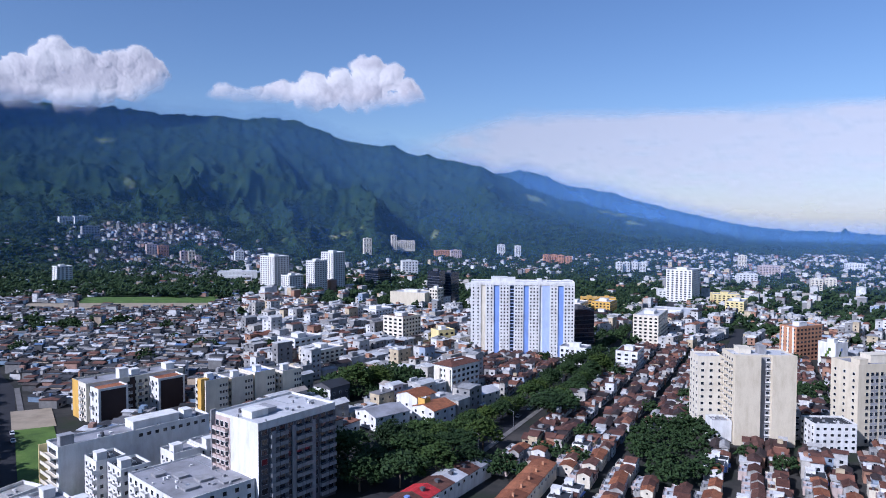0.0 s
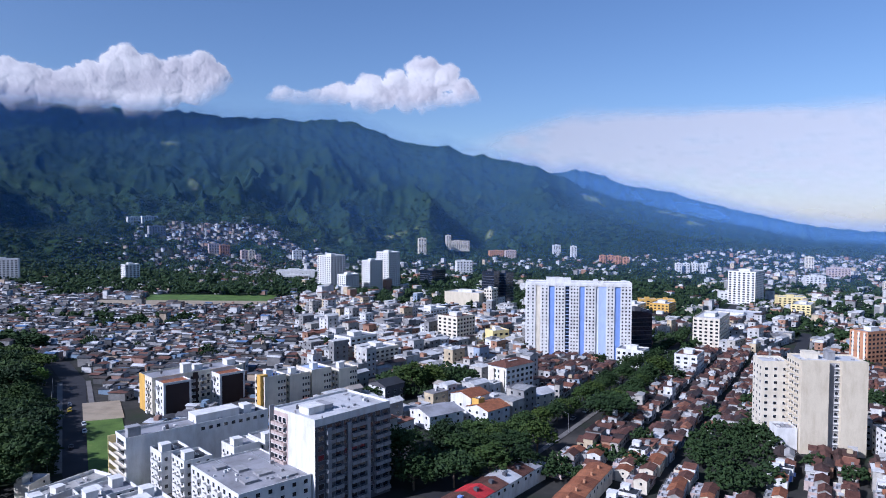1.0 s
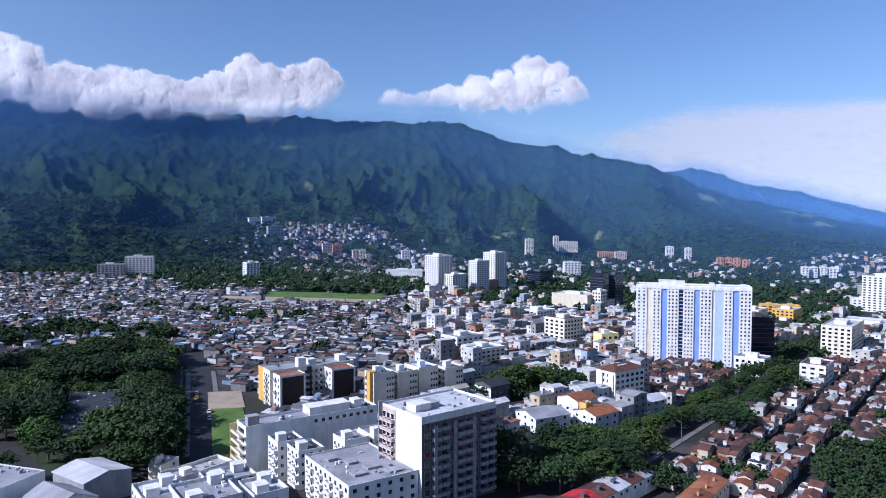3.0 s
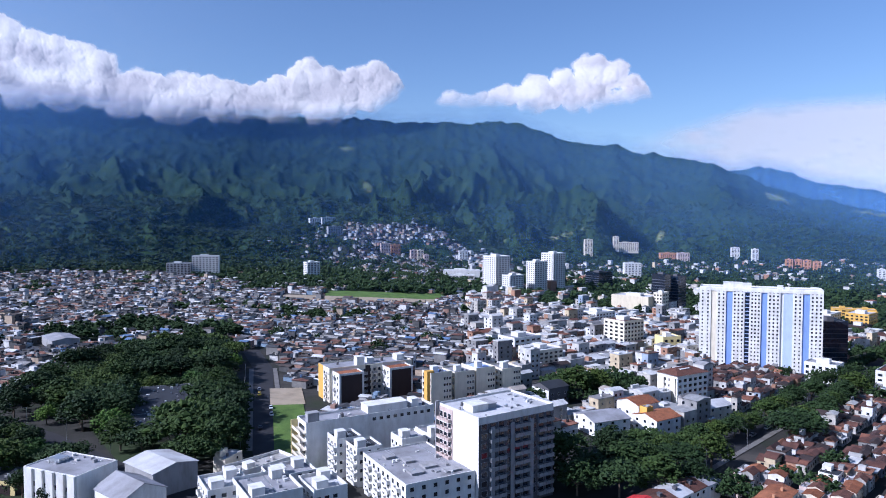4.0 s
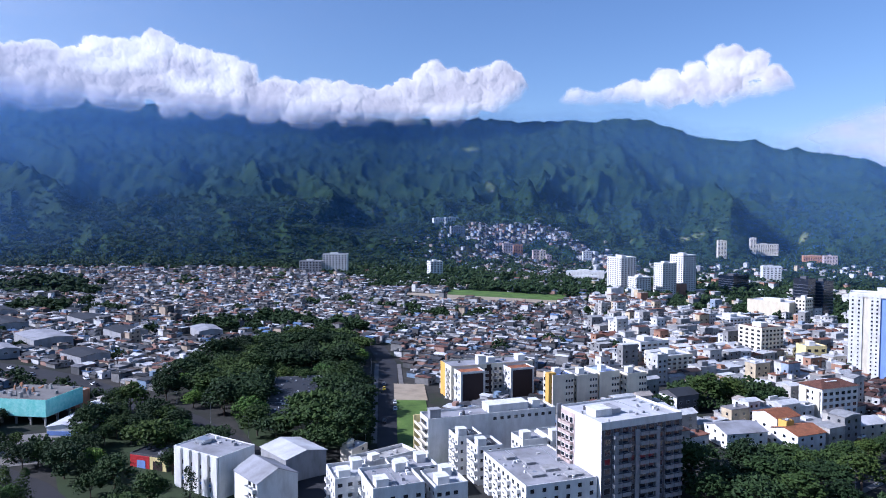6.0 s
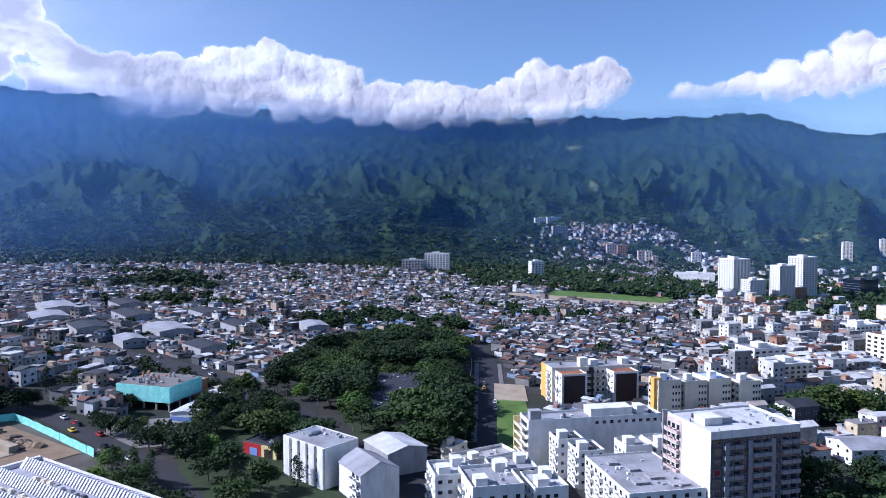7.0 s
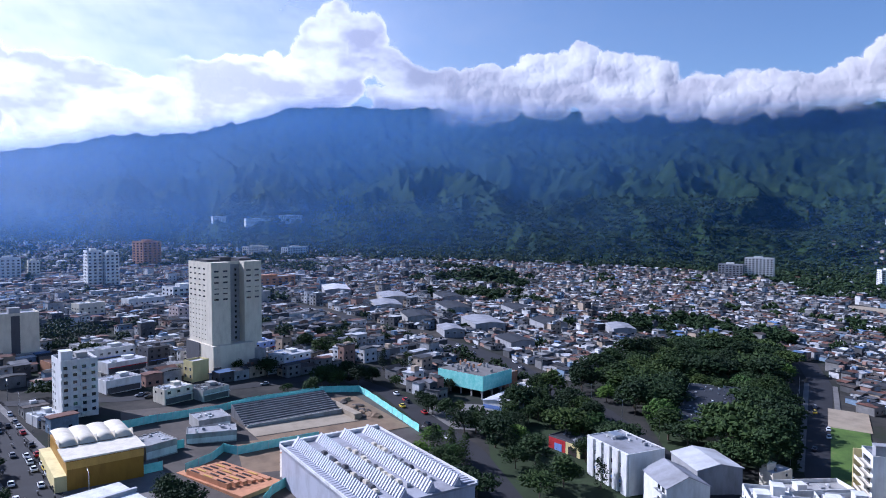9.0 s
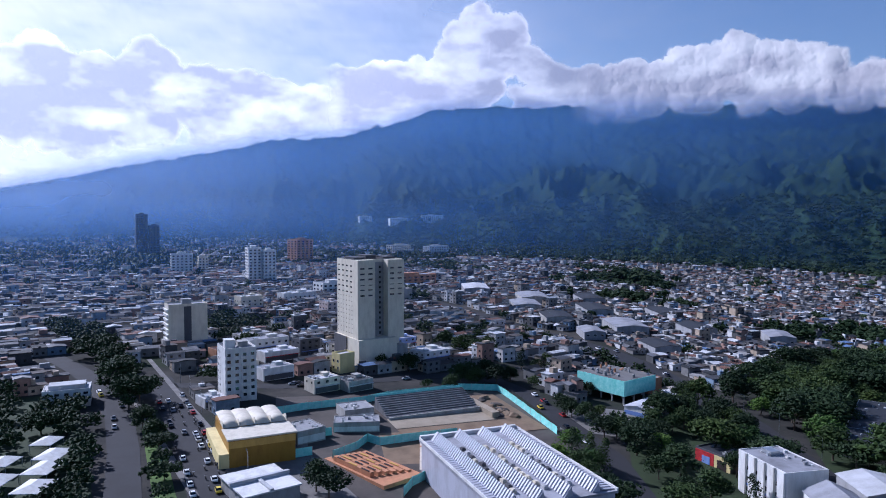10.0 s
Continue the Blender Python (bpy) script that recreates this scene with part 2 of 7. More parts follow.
def ground_z(x, y):
    """Height of the land at x, y (numpy arrays or numbers)."""
    x, y = np.asarray(x, float), np.asarray(y, float)
    r = np.hypot(x, y) + 1e-6
    az = np.degrees(np.arctan2(-x, y))
    z0 = plain_z(x, y)
    rf = np.interp(az, FOOT_AZ, FOOT_R)
    rc = 3500 + 250 * (fbm(az * 0.06 + 40, az * 0 + 3, 3, 5) - 0.5) - 500 * np.clip((-az + 2) / 30, 0, 1)
    el = np.interp(az, CREST_AZ, CREST_EL) + 0.35 * (fbm(az * 0.9, az * 0 + 7, 4, 9) - 0.5)
    zc = H + rc * np.tan(np.radians(el))
    s = np.clip((r - rf) / np.maximum(rc - rf, 1), 0, 1)
    back = np.clip((r - rc) / 700, 0, 1)
    rise = np.maximum(zc - z0, 0)
    # spurs and gullies that branch down to the plain, leaning to one side and the other
    across = np.radians(az) * 2400
    lean = 0.9 * (fbm(across / 1500 + 4, r / 2600, 2, 23) - 0.5)
    warp = fbm(across / 800 + 9, r / 900, 4, 21) - 0.5
    u = across + lean * (r - 2200) + 420 * warp
    g = ridged(u / 350, (r + 500 * warp) / 1000, 5, 31, 0.5) - 0.42
    g2 = ridged(x / 230 + 1.5 * warp, y / 230, 5, 51) - 0.42
    shape = 0.25 * s ** 1.25 + 0.75 * s ** 2.1
    flank = np.clip(4.0 * s, 0, 1) * np.clip(2.2 * (1 - s), 0, 1) ** 1.1 * np.clip(rise / 420, 0.10, 1) * (1 - back)
    z = z0 + rise * shape * (1 - 0.35 * back ** 1.3) + (g * 240 + g2 * 55) * flank
    # a farther, bluer range
    el2 = np.interp(az, FAR_AZ, FAR_EL) + 0.22 * (fbm(az * 1.3, az * 0 + 2, 4, 77) - 0.5)
    z2 = z0 + np.maximum(H + 4650 * np.tan(np.radians(el2)) - z0, 0) * np.clip((r - 3500) / 1150, 0, 1) ** 1.1 \
        + (ridged(az * 0.35, r / 900, 4, 91) - 0.5) * 130 * np.clip((r - 3500) / 500, 0, 1) * np.clip((4650 - r) / 500, 0, 1)
    z = np.maximum(z, z2 * (r > 3450) + (r <= 3450) * -1e3)
    for a, d, h, wa, wr in HILLS:
        dx, dr = (az - a) * r * 0.01745 / wa, (r - d) / wr
        hill = z0 + h * np.exp(-dx * dx - dr * dr) * (1.0 + 0.45 * g + 0.25 * g2)
        swell = np.log1p(np.exp(np.clip((hill - z) / 25, -30, 30))) - np.log1p(np.exp(np.clip((z0 - z) / 25, -30, 30)))
        z = z + (25 * swell if h > 20 else hill - z0)
    wood = np.clip((r - rf) / 120, 0, 1)
    z = z + wood * ((vnoise(x / 12, y / 12, 61) - 0.5) * 9 + (vnoise(x / 34, y / 34, 62) - 0.5) * 12)
    return z


def built_up(x, y):
    """Share of the land that houses cover, 0 to 1: dense centre, green gaps, wooded belts, a quarter on the slope."""
    x, y = np.asarray(x, float), np.asarray(y, float)
    r, az = np.hypot(x, y), np.degrees(np.arctan2(-x, y))
    foot = np.interp(az, FOOT_AZ, FOOT_R)
    edge = np.interp(az, [-40, -12, 0, 10, 14, 20, 30, 34, 40, 46, 70, 76, 90, 110], [760, 740, 700, 760, 860, 880, 900, 980, 1120, 1170, 1180, 1000, 860, 800])
    far = np.interp(az, [-40, -20, -14, 5, 13, 16, 32, 38, 72, 80, 110], [0.34, 0.28, 0.12, 0.13, 0.20, 0.22, 0.20, 0.12, 0.14, 0.40, 0.46])
    p = np.where(r < edge, 0.97, far)
    p = np.where(r > foot, 0.0, p)
    slope = np.exp(-((az - 20.5) / 5.6) ** 2) * np.clip((r - 1080) / 90, 0, 1) * np.clip((1900 - r - 26 * np.abs(az - 21)) / 160, 0, 1)
    n = fbm(x / 95 + 3, y / 95, 4, 13)
    quarter = np.clip(1.3 * slope, 0, 0.62) * (n < 0.58)
    return np.maximum(quarter, np.clip(np.where(p > 0.9, p - 0.9 * (n > np.where(az > 60, 0.655, 0.68)), p * (0.15 + 3.0 * np.clip(n - 0.34, 0, 1))), 0, 1))


def mesh_object(name, verts, faces, mats, parent=None, smooth=False, index=None):
    me = bpy.data.meshes.new(name)
    me.from_pydata(verts, [], faces)
    for mt in mats:
        me.materials.append(mt)
    if index is not None:
        me.polygons.foreach_set("material_index", np.asarray(index, np.int32))
    if smooth:
        me.polygons.foreach_set("use_smooth", np.ones(len(me.polygons), bool))
    me.update()
    ob = new(name, me)
    if parent is not None:
        ob.parent = parent
    return ob


def spot(az, el):
    """The first place on the land that is seen in a bearing at an elevation: x, y, distance."""
    r = np.arange(500, 3300, 6.0)
    x, y = -math.sin(radians(az)) * r, math.cos(radians(az)) * r
    hit = np.nonzero(np.degrees(np.arctan2(ground_z(x, y) - H, r)) >= el)[0]
    k = int(hit[0]) if len(hit) else len(r) - 1
    return float(x[k]), float(y[k]), float(r[k])


# meadows and cut slopes: bearing, elevation, half width in degrees, half depth in metres
CLEARINGS = [(12.0, -1.2, 3.2, 45), (9.0, -1.7, 2.2, 30), (6.7, -1.0, 0.35, 30), (0.7, -1.6, 0.5, 30), (-7.7, 1.4, 1.1, 60), (-13.5, 0.3, 1.2, 50), (-15.5, -0.4, 1.2, 50),
             (-19, -2.4, 1.4, 70), (26, 5.6, 1.2, 40), (24.3, 2.6, 0.7, 50), (33.5, 0.2, 0.8, 30)]


def build_land():
    az = np.concatenate([np.arange(-180, -42, 4.0), np.arange(-42, 116, 0.14), np.arange(116, 181, 4.0)])
    rr = np.concatenate([[0.5], np.arange(30, 1150, 28), np.arange(1150, 2400, 9), np.arange(2400, 3700, 15), np.arange(3700, 4960, 36)])
    A, R = np.meshgrid(np.radians(az), rr, indexing="ij")
    X, Y = -np.sin(A) * R, np.cos(A) * R
    Z = ground_z(X, Y)
    na, nr = X.shape
    verts = np.stack([X, Y, Z], -1).reshape(-1, 3)
    i, j = np.meshgrid(np.arange(na - 1), np.arange(nr - 1), indexing="ij")
    a = (i * nr + j).ravel()
    faces = np.stack([a, a + nr, a + nr + 1, a + 1], -1)[:, ::-1]
    ob = mesh_object("ground", verts.tolist(), faces.tolist(), [EARTH], smooth=True)
    at = ob.data.attributes.new("forest", "FLOAT", "POINT")
    woods = np.clip(1 - built_up(X, Y) * 1.6, 0, 1) * np.clip((R - 420) / 200, 0, 1)
    at.data.foreach_set("value", woods.ravel().astype(np.float32))
    meadow = np.zeros_like(X)
    noisy = fbm(X / 60, Y / 60, 4, 19)
    for a0, e0, wa, wr in CLEARINGS:
        x0, y0, r0 = spot(a0, e0)
        d = np.hypot((np.degrees(A) - a0) / wa, (R - r0) / wr)
        meadow = np.maximum(meadow, np.clip(2.6 - 2.6 * d - 4.0 * (noisy - 0.42), 0, 0.8) * (d < 1.4))
    at = ob.data.attributes.new("meadow", "FLOAT", "POINT")
    at.data.foreach_set("value", meadow.ravel().astype(np.float32))
    tagged(ob, "town plain rising into steep forested green mountains", "ground", kind="structure")


build_land()
# ---- clouds: billowing relief far off, lit by the same sun and by an emission of their own ----
def make_cloud_mat(name, c, cloud_glow=0.0):
    """Droplets that pass light on: lit from either side, thin parts brighter against the sun; an added emission stands
    in for scattered light.
    """
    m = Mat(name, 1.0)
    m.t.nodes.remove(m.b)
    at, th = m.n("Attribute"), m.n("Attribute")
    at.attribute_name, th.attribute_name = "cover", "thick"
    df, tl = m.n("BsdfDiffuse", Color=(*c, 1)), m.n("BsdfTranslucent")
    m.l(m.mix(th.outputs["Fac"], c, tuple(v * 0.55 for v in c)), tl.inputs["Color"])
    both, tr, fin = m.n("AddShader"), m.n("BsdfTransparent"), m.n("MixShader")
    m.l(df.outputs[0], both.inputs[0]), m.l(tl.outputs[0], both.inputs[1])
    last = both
    # emission added so the clouds look bright from within
    if cloud_glow:
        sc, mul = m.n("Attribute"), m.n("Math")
        sc.attribute_name, mul.operation = "cloud_glow", "MULTIPLY"
        mul.inputs[1].default_value = cloud_glow
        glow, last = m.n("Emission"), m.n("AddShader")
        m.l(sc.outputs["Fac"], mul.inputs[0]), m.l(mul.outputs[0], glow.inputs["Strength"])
        # greyer emission where thick: cloud shading put into the glow colour
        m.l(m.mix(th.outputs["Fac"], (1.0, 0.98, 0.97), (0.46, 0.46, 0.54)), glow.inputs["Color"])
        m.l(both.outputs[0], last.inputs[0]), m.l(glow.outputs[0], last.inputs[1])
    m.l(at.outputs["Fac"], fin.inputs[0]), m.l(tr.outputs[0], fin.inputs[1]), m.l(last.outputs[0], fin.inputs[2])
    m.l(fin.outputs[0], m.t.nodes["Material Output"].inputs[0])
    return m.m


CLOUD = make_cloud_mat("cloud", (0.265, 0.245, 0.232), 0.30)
VEIL = make_cloud_mat("thin_cloud_glow", (0.34, 0.33, 0.335), 0.14)
HAZE_SHEET = make_cloud_mat("blue_haze_sheet", (0.105, 0.220, 0.47))


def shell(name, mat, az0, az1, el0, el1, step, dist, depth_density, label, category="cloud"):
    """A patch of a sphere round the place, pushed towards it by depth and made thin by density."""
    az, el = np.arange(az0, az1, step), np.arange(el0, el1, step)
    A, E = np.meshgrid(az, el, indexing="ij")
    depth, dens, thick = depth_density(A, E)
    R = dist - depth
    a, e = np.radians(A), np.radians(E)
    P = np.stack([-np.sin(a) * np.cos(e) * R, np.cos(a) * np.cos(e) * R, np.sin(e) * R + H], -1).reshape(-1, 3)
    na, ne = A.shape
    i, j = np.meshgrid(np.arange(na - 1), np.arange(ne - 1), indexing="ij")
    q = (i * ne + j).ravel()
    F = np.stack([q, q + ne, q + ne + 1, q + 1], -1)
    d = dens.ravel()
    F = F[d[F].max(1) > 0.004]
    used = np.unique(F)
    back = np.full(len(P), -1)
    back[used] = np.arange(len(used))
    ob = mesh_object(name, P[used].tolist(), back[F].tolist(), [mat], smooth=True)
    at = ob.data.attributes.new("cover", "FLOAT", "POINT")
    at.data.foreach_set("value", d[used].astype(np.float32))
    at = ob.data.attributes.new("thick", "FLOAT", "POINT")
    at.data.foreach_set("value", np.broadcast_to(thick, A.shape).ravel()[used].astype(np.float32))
    # emission grows with bearing: brightness towards the sun is painted in
    at = ob.data.attributes.new("cloud_glow", "FLOAT", "POINT")
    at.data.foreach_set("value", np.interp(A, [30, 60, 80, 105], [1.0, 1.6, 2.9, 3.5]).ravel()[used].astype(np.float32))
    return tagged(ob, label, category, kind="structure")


def cumulus(top, base, count, seed, rmin, rmax, ragged=0.35, thin=1.0):
    """Depth and density of a heap of puffs under the outline top (azimuth, elevation) and over the base line."""
    rnd = np.random.RandomState(seed)
    ta, te = [p[0] for p in top], [p[1] for p in top]
    ba, be = [p[0] for p in base], [p[1] for p in base]
    puffs = []
    while len(puffs) < count:
        a = rnd.uniform(ta[0], ta[-1])
        hi, lo = np.interp(a, ta, te), np.interp(a, ba, be)
        if hi - lo < 0.15:
            continue
        r = rnd.uniform(rmin, rmax) * min(1.0, 0.35 + (hi - lo) / 4)
        r = min(r, (hi - lo) * 0.55)
        k = rnd.uniform(0, 1) ** 0.7
        puffs.append((a, lo + r * 0.6 + max(hi - lo - 1.6 * r, 0) * k, r))

    def field(A, E):
        wa = A + 0.7 * (fbm(A * 1.1, E * 1.1, 6, seed, 0.6) - 0.5) + 0.16 * (fbm(A * 6, E * 6, 3, seed + 3) - 0.5)
        we = E + 0.6 * (fbm(A * 1.1 + 50, E * 1.1, 6, seed + 1, 0.6) - 0.5) + 0.16 * (fbm(A * 6 + 9, E * 6, 3, seed + 4) - 0.5)
        top_d = np.zeros_like(A)
        for a, e, r in puffs:
            i0, i1 = np.searchsorted(A[:, 0], [a - r - 0.6, a + r + 0.6])
            j0, j1 = np.searchsorted(E[0], [e - r - 0.6, e + r + 0.6])
            d2 = (wa[i0:i1, j0:j1] - a) ** 2 + (we[i0:i1, j0:j1] - e) ** 2
            top_d[i0:i1, j0:j1] = np.maximum(top_d[i0:i1, j0:j1], np.sqrt(np.clip(r * r - d2, 0, None)) + 0.12 * r * (d2 < r * r))
        soft_d = top_d
        for _ in range(3):
            for ax in (0, 1):
                k = 4
                c = np.cumsum(np.pad(soft_d, [(k + 1, k) if i == ax else (0, 0) for i in (0, 1)], mode="edge"), axis=ax)
                n = soft_d.shape[ax]
                soft_d = (np.take(c, np.arange(2 * k + 1, 2 * k + 1 + n), axis=ax) - np.take(c, np.arange(0, n), axis=ax)) / (2 * k + 1)
        top_d = 0.45 * top_d + 0.55 * soft_d
        lo = np.interp(A, ba, be)
        over = np.clip((E - lo + 0.9 * (fbm(A * 0.9, E * 0.9, 4, seed + 7) - 0.5)) / 1.5, 0, 1) ** 0.8
        ends = np.clip((A - A[0, 0]) / 3, 0, 1) * np.clip((A[-1, 0] - A) / 3, 0, 1)
        wisp = fbm(A * 1.6, E * 1.9, 6, seed + 5, 0.6)
        dens = ends * np.clip(top_d / 0.42 - 0.25 - 2.2 * ragged * np.clip(wisp - 0.34, 0, 1), 0, 1) ** 1.3 * over * thin
        heap = sum(15 * 0.38 ** o * np.abs(2 * vnoise(wa * 0.7 * 2 ** o + 3.1 * o, we * 0.8 * 2 ** o, seed + 20 + o) - 1) for o in range(3))
        fluff = fbm(A * 0.8 + 3, E * 1.0, 4, seed + 9, 0.45)
        thick = np.clip((top_d - 0.15) / 0.8, 0, 1) * np.clip(2.2 * fbm(A * 0.35, E * 0.7, 4, seed + 11) - 0.4, 0, 1)
        # greys the lowest part in colour, as shade on the cloud base
        thick = np.maximum(thick, 0.9 * np.clip((lo + 1.6 - E) / 1.6, 0, 1))
        return np.clip(soft_d, 0, 1.4) * 40 + heap + (fluff - 0.5) * 14 - (E - E[0, 0]) * 80, dens, thick
    return field


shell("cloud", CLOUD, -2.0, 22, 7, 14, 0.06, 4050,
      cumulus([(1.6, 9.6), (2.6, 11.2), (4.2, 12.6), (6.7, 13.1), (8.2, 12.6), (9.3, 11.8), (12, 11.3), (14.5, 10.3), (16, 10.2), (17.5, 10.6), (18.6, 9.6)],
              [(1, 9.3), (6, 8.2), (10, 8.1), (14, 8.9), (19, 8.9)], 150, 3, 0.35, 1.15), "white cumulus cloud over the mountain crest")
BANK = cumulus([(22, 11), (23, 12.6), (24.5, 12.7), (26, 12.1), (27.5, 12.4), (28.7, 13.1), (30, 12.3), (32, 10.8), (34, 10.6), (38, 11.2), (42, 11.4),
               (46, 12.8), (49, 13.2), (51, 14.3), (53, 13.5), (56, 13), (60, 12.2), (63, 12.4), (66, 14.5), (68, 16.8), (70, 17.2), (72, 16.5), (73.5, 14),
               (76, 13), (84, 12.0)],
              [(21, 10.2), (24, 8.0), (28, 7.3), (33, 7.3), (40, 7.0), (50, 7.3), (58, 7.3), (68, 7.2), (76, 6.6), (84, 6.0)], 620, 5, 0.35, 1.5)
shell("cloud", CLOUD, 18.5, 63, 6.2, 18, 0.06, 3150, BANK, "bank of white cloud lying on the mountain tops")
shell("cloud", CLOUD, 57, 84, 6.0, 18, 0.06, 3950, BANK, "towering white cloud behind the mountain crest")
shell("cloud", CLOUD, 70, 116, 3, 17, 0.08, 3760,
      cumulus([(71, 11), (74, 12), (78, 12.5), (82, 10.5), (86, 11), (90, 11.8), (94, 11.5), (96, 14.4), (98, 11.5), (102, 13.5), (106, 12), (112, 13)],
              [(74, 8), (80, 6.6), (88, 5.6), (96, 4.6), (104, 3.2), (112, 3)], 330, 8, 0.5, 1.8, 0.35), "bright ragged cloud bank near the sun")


def veil_right(A, E):
    n = fbm(A * 0.16, E * 0.8, 6, 71)
    f = fbm(A * 0.6, E * 2.2, 5, 72)
    up = np.clip((8.6 - 0.25 * np.clip(A + 6, 0, 20) - E + 1.0 * (n - 0.5)) / 1.3, 0, 1)
    side = np.clip((3.5 - A + 5 * (n - 0.5)) / 9, 0, 1)
    low = np.clip((E - 0.2) / 5.0, 0, 1)
    return A * 0, np.clip(up * side * (0.35 + 0.65 * low) * (0.55 + 0.75 * f), 0, 0.85), A * 0 + 0.4


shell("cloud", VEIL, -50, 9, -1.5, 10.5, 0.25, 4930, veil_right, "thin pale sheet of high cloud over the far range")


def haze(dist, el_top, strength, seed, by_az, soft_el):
    """Cover of a tinted sheet standing in for haze between two ridges: thins out upwards and where it meets the slope.
    """
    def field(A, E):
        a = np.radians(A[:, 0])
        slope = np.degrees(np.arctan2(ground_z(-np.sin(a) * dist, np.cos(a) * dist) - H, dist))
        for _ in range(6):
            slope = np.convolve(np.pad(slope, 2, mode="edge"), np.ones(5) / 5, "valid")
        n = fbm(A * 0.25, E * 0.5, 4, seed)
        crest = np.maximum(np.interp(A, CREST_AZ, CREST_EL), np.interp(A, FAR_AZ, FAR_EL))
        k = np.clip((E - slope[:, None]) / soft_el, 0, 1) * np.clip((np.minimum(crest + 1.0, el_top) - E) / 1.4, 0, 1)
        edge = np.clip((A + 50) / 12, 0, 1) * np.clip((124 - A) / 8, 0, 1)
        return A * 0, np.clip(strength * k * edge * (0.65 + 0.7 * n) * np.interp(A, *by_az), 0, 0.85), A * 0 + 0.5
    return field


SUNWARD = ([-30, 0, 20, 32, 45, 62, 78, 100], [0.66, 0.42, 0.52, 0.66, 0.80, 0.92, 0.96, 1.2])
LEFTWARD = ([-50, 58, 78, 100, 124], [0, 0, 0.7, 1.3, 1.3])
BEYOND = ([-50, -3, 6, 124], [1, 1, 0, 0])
# see-through blue sheets tint what lies behind, standing in for distance haze
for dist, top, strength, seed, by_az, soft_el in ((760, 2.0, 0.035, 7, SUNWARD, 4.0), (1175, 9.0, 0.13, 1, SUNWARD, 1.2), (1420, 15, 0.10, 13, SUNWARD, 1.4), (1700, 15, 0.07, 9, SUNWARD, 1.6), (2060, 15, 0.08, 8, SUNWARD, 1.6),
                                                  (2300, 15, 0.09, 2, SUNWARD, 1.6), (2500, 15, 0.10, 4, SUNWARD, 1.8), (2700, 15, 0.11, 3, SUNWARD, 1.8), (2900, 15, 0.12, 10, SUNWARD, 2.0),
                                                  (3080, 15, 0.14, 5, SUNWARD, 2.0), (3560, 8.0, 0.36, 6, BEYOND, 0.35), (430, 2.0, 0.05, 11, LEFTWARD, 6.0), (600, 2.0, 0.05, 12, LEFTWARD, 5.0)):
    shell("haze", HAZE_SHEET, -50, 124, -11.0, top, 0.5, dist, haze(dist, top, strength, seed, by_az, soft_el), "tinted sheet standing in for blue haze before the mountains", "haze")


# paler sheet that whitens the far view as bright haze would
PALE_HAZE_SHEET = make_cloud_mat("pale_haze_sheet", (0.30, 0.36, 0.48))
shell("haze", PALE_HAZE_SHEET, 70, 124, -6.0, 9, 0.5, 1560, haze(1560, 9.0, 0.36, 14, ([70, 84, 104, 124], [0, 0.25, 1.0, 1.0]), 3.0), "pale sheet standing in for bright haze below the sun", "haze")


# glowing sheet added to pale the sky towards the sun
def veil_left(A, E):
    n = fbm(A * 0.10, E * 0.35, 6, 81)
    f = fbm(A * 0.5, E * 1.4, 5, 82)
    side = np.interp(A, [0, 18, 44, 60, 75, 90, 105, 124], [0, 0.0, 0.08, 0.20, 0.42, 0.68, 0.82, 0.8])
    top = np.clip((26 - E) / 8, 0, 1)
    return A * 0, np.clip(side * top * (0.35 + 0.8 * n + 0.5 * f), 0, 0.9), A * 0 + 0.3


shell("cloud", VEIL, 0, 124, 2, 26, 0.4, 4900, veil_left, "pale sheet added to whiten the sky near the sun")
# ---- building kit ----
def bm_box(bm, x0, x1, y0, y1, z0, z1, mi=0):
    v = [bm.verts.new(p) for p in ((x0, y0, z0), (x1, y0, z0), (x1, y1, z0), (x0, y1, z0), (x0, y0, z1), (x1, y0, z1), (x1, y1, z1), (x0, y1, z1))]
    for q in ((3, 2, 1, 0), (4, 5, 6, 7), (0, 1, 5, 4), (1, 2, 6, 5), (2, 3, 7, 6), (3, 0, 4, 7)):
        bm.faces.new([v[i] for i in q]).material_index = mi


def to_mesh(name, bm, mats, smooth=False):
    me = bpy.data.meshes.new(name)
    bmesh.ops.recalc_face_normals(bm, faces=bm.faces)
    bm.to_mesh(me)
    bm.free()
    for mt in mats:
        me.materials.append(mt)
    if smooth:
        me.polygons.foreach_set("use_smooth", np.ones(len(me.polygons), bool))
    return me


def part(name, bm, material, parent, label="", m=None, smooth=False):
    """One mesh object under a thing or a part; bm may be a bmesh or ready mesh data."""
    mats = material if isinstance(material, (list, tuple)) else [material]
    me = to_mesh(name, bm, mats, smooth) if isinstance(bm, bmesh.types.BMesh) else bm
    ob = new(name, me)
    ob.parent = parent
    if m is not None:
        ob.matrix_local = m
    return tagged(ob, label) if label else ob


def boxes(*rows):
    bm = bmesh.new()
    for row in rows:
        bm_box(bm, *row)
    return bm


_cache = {}


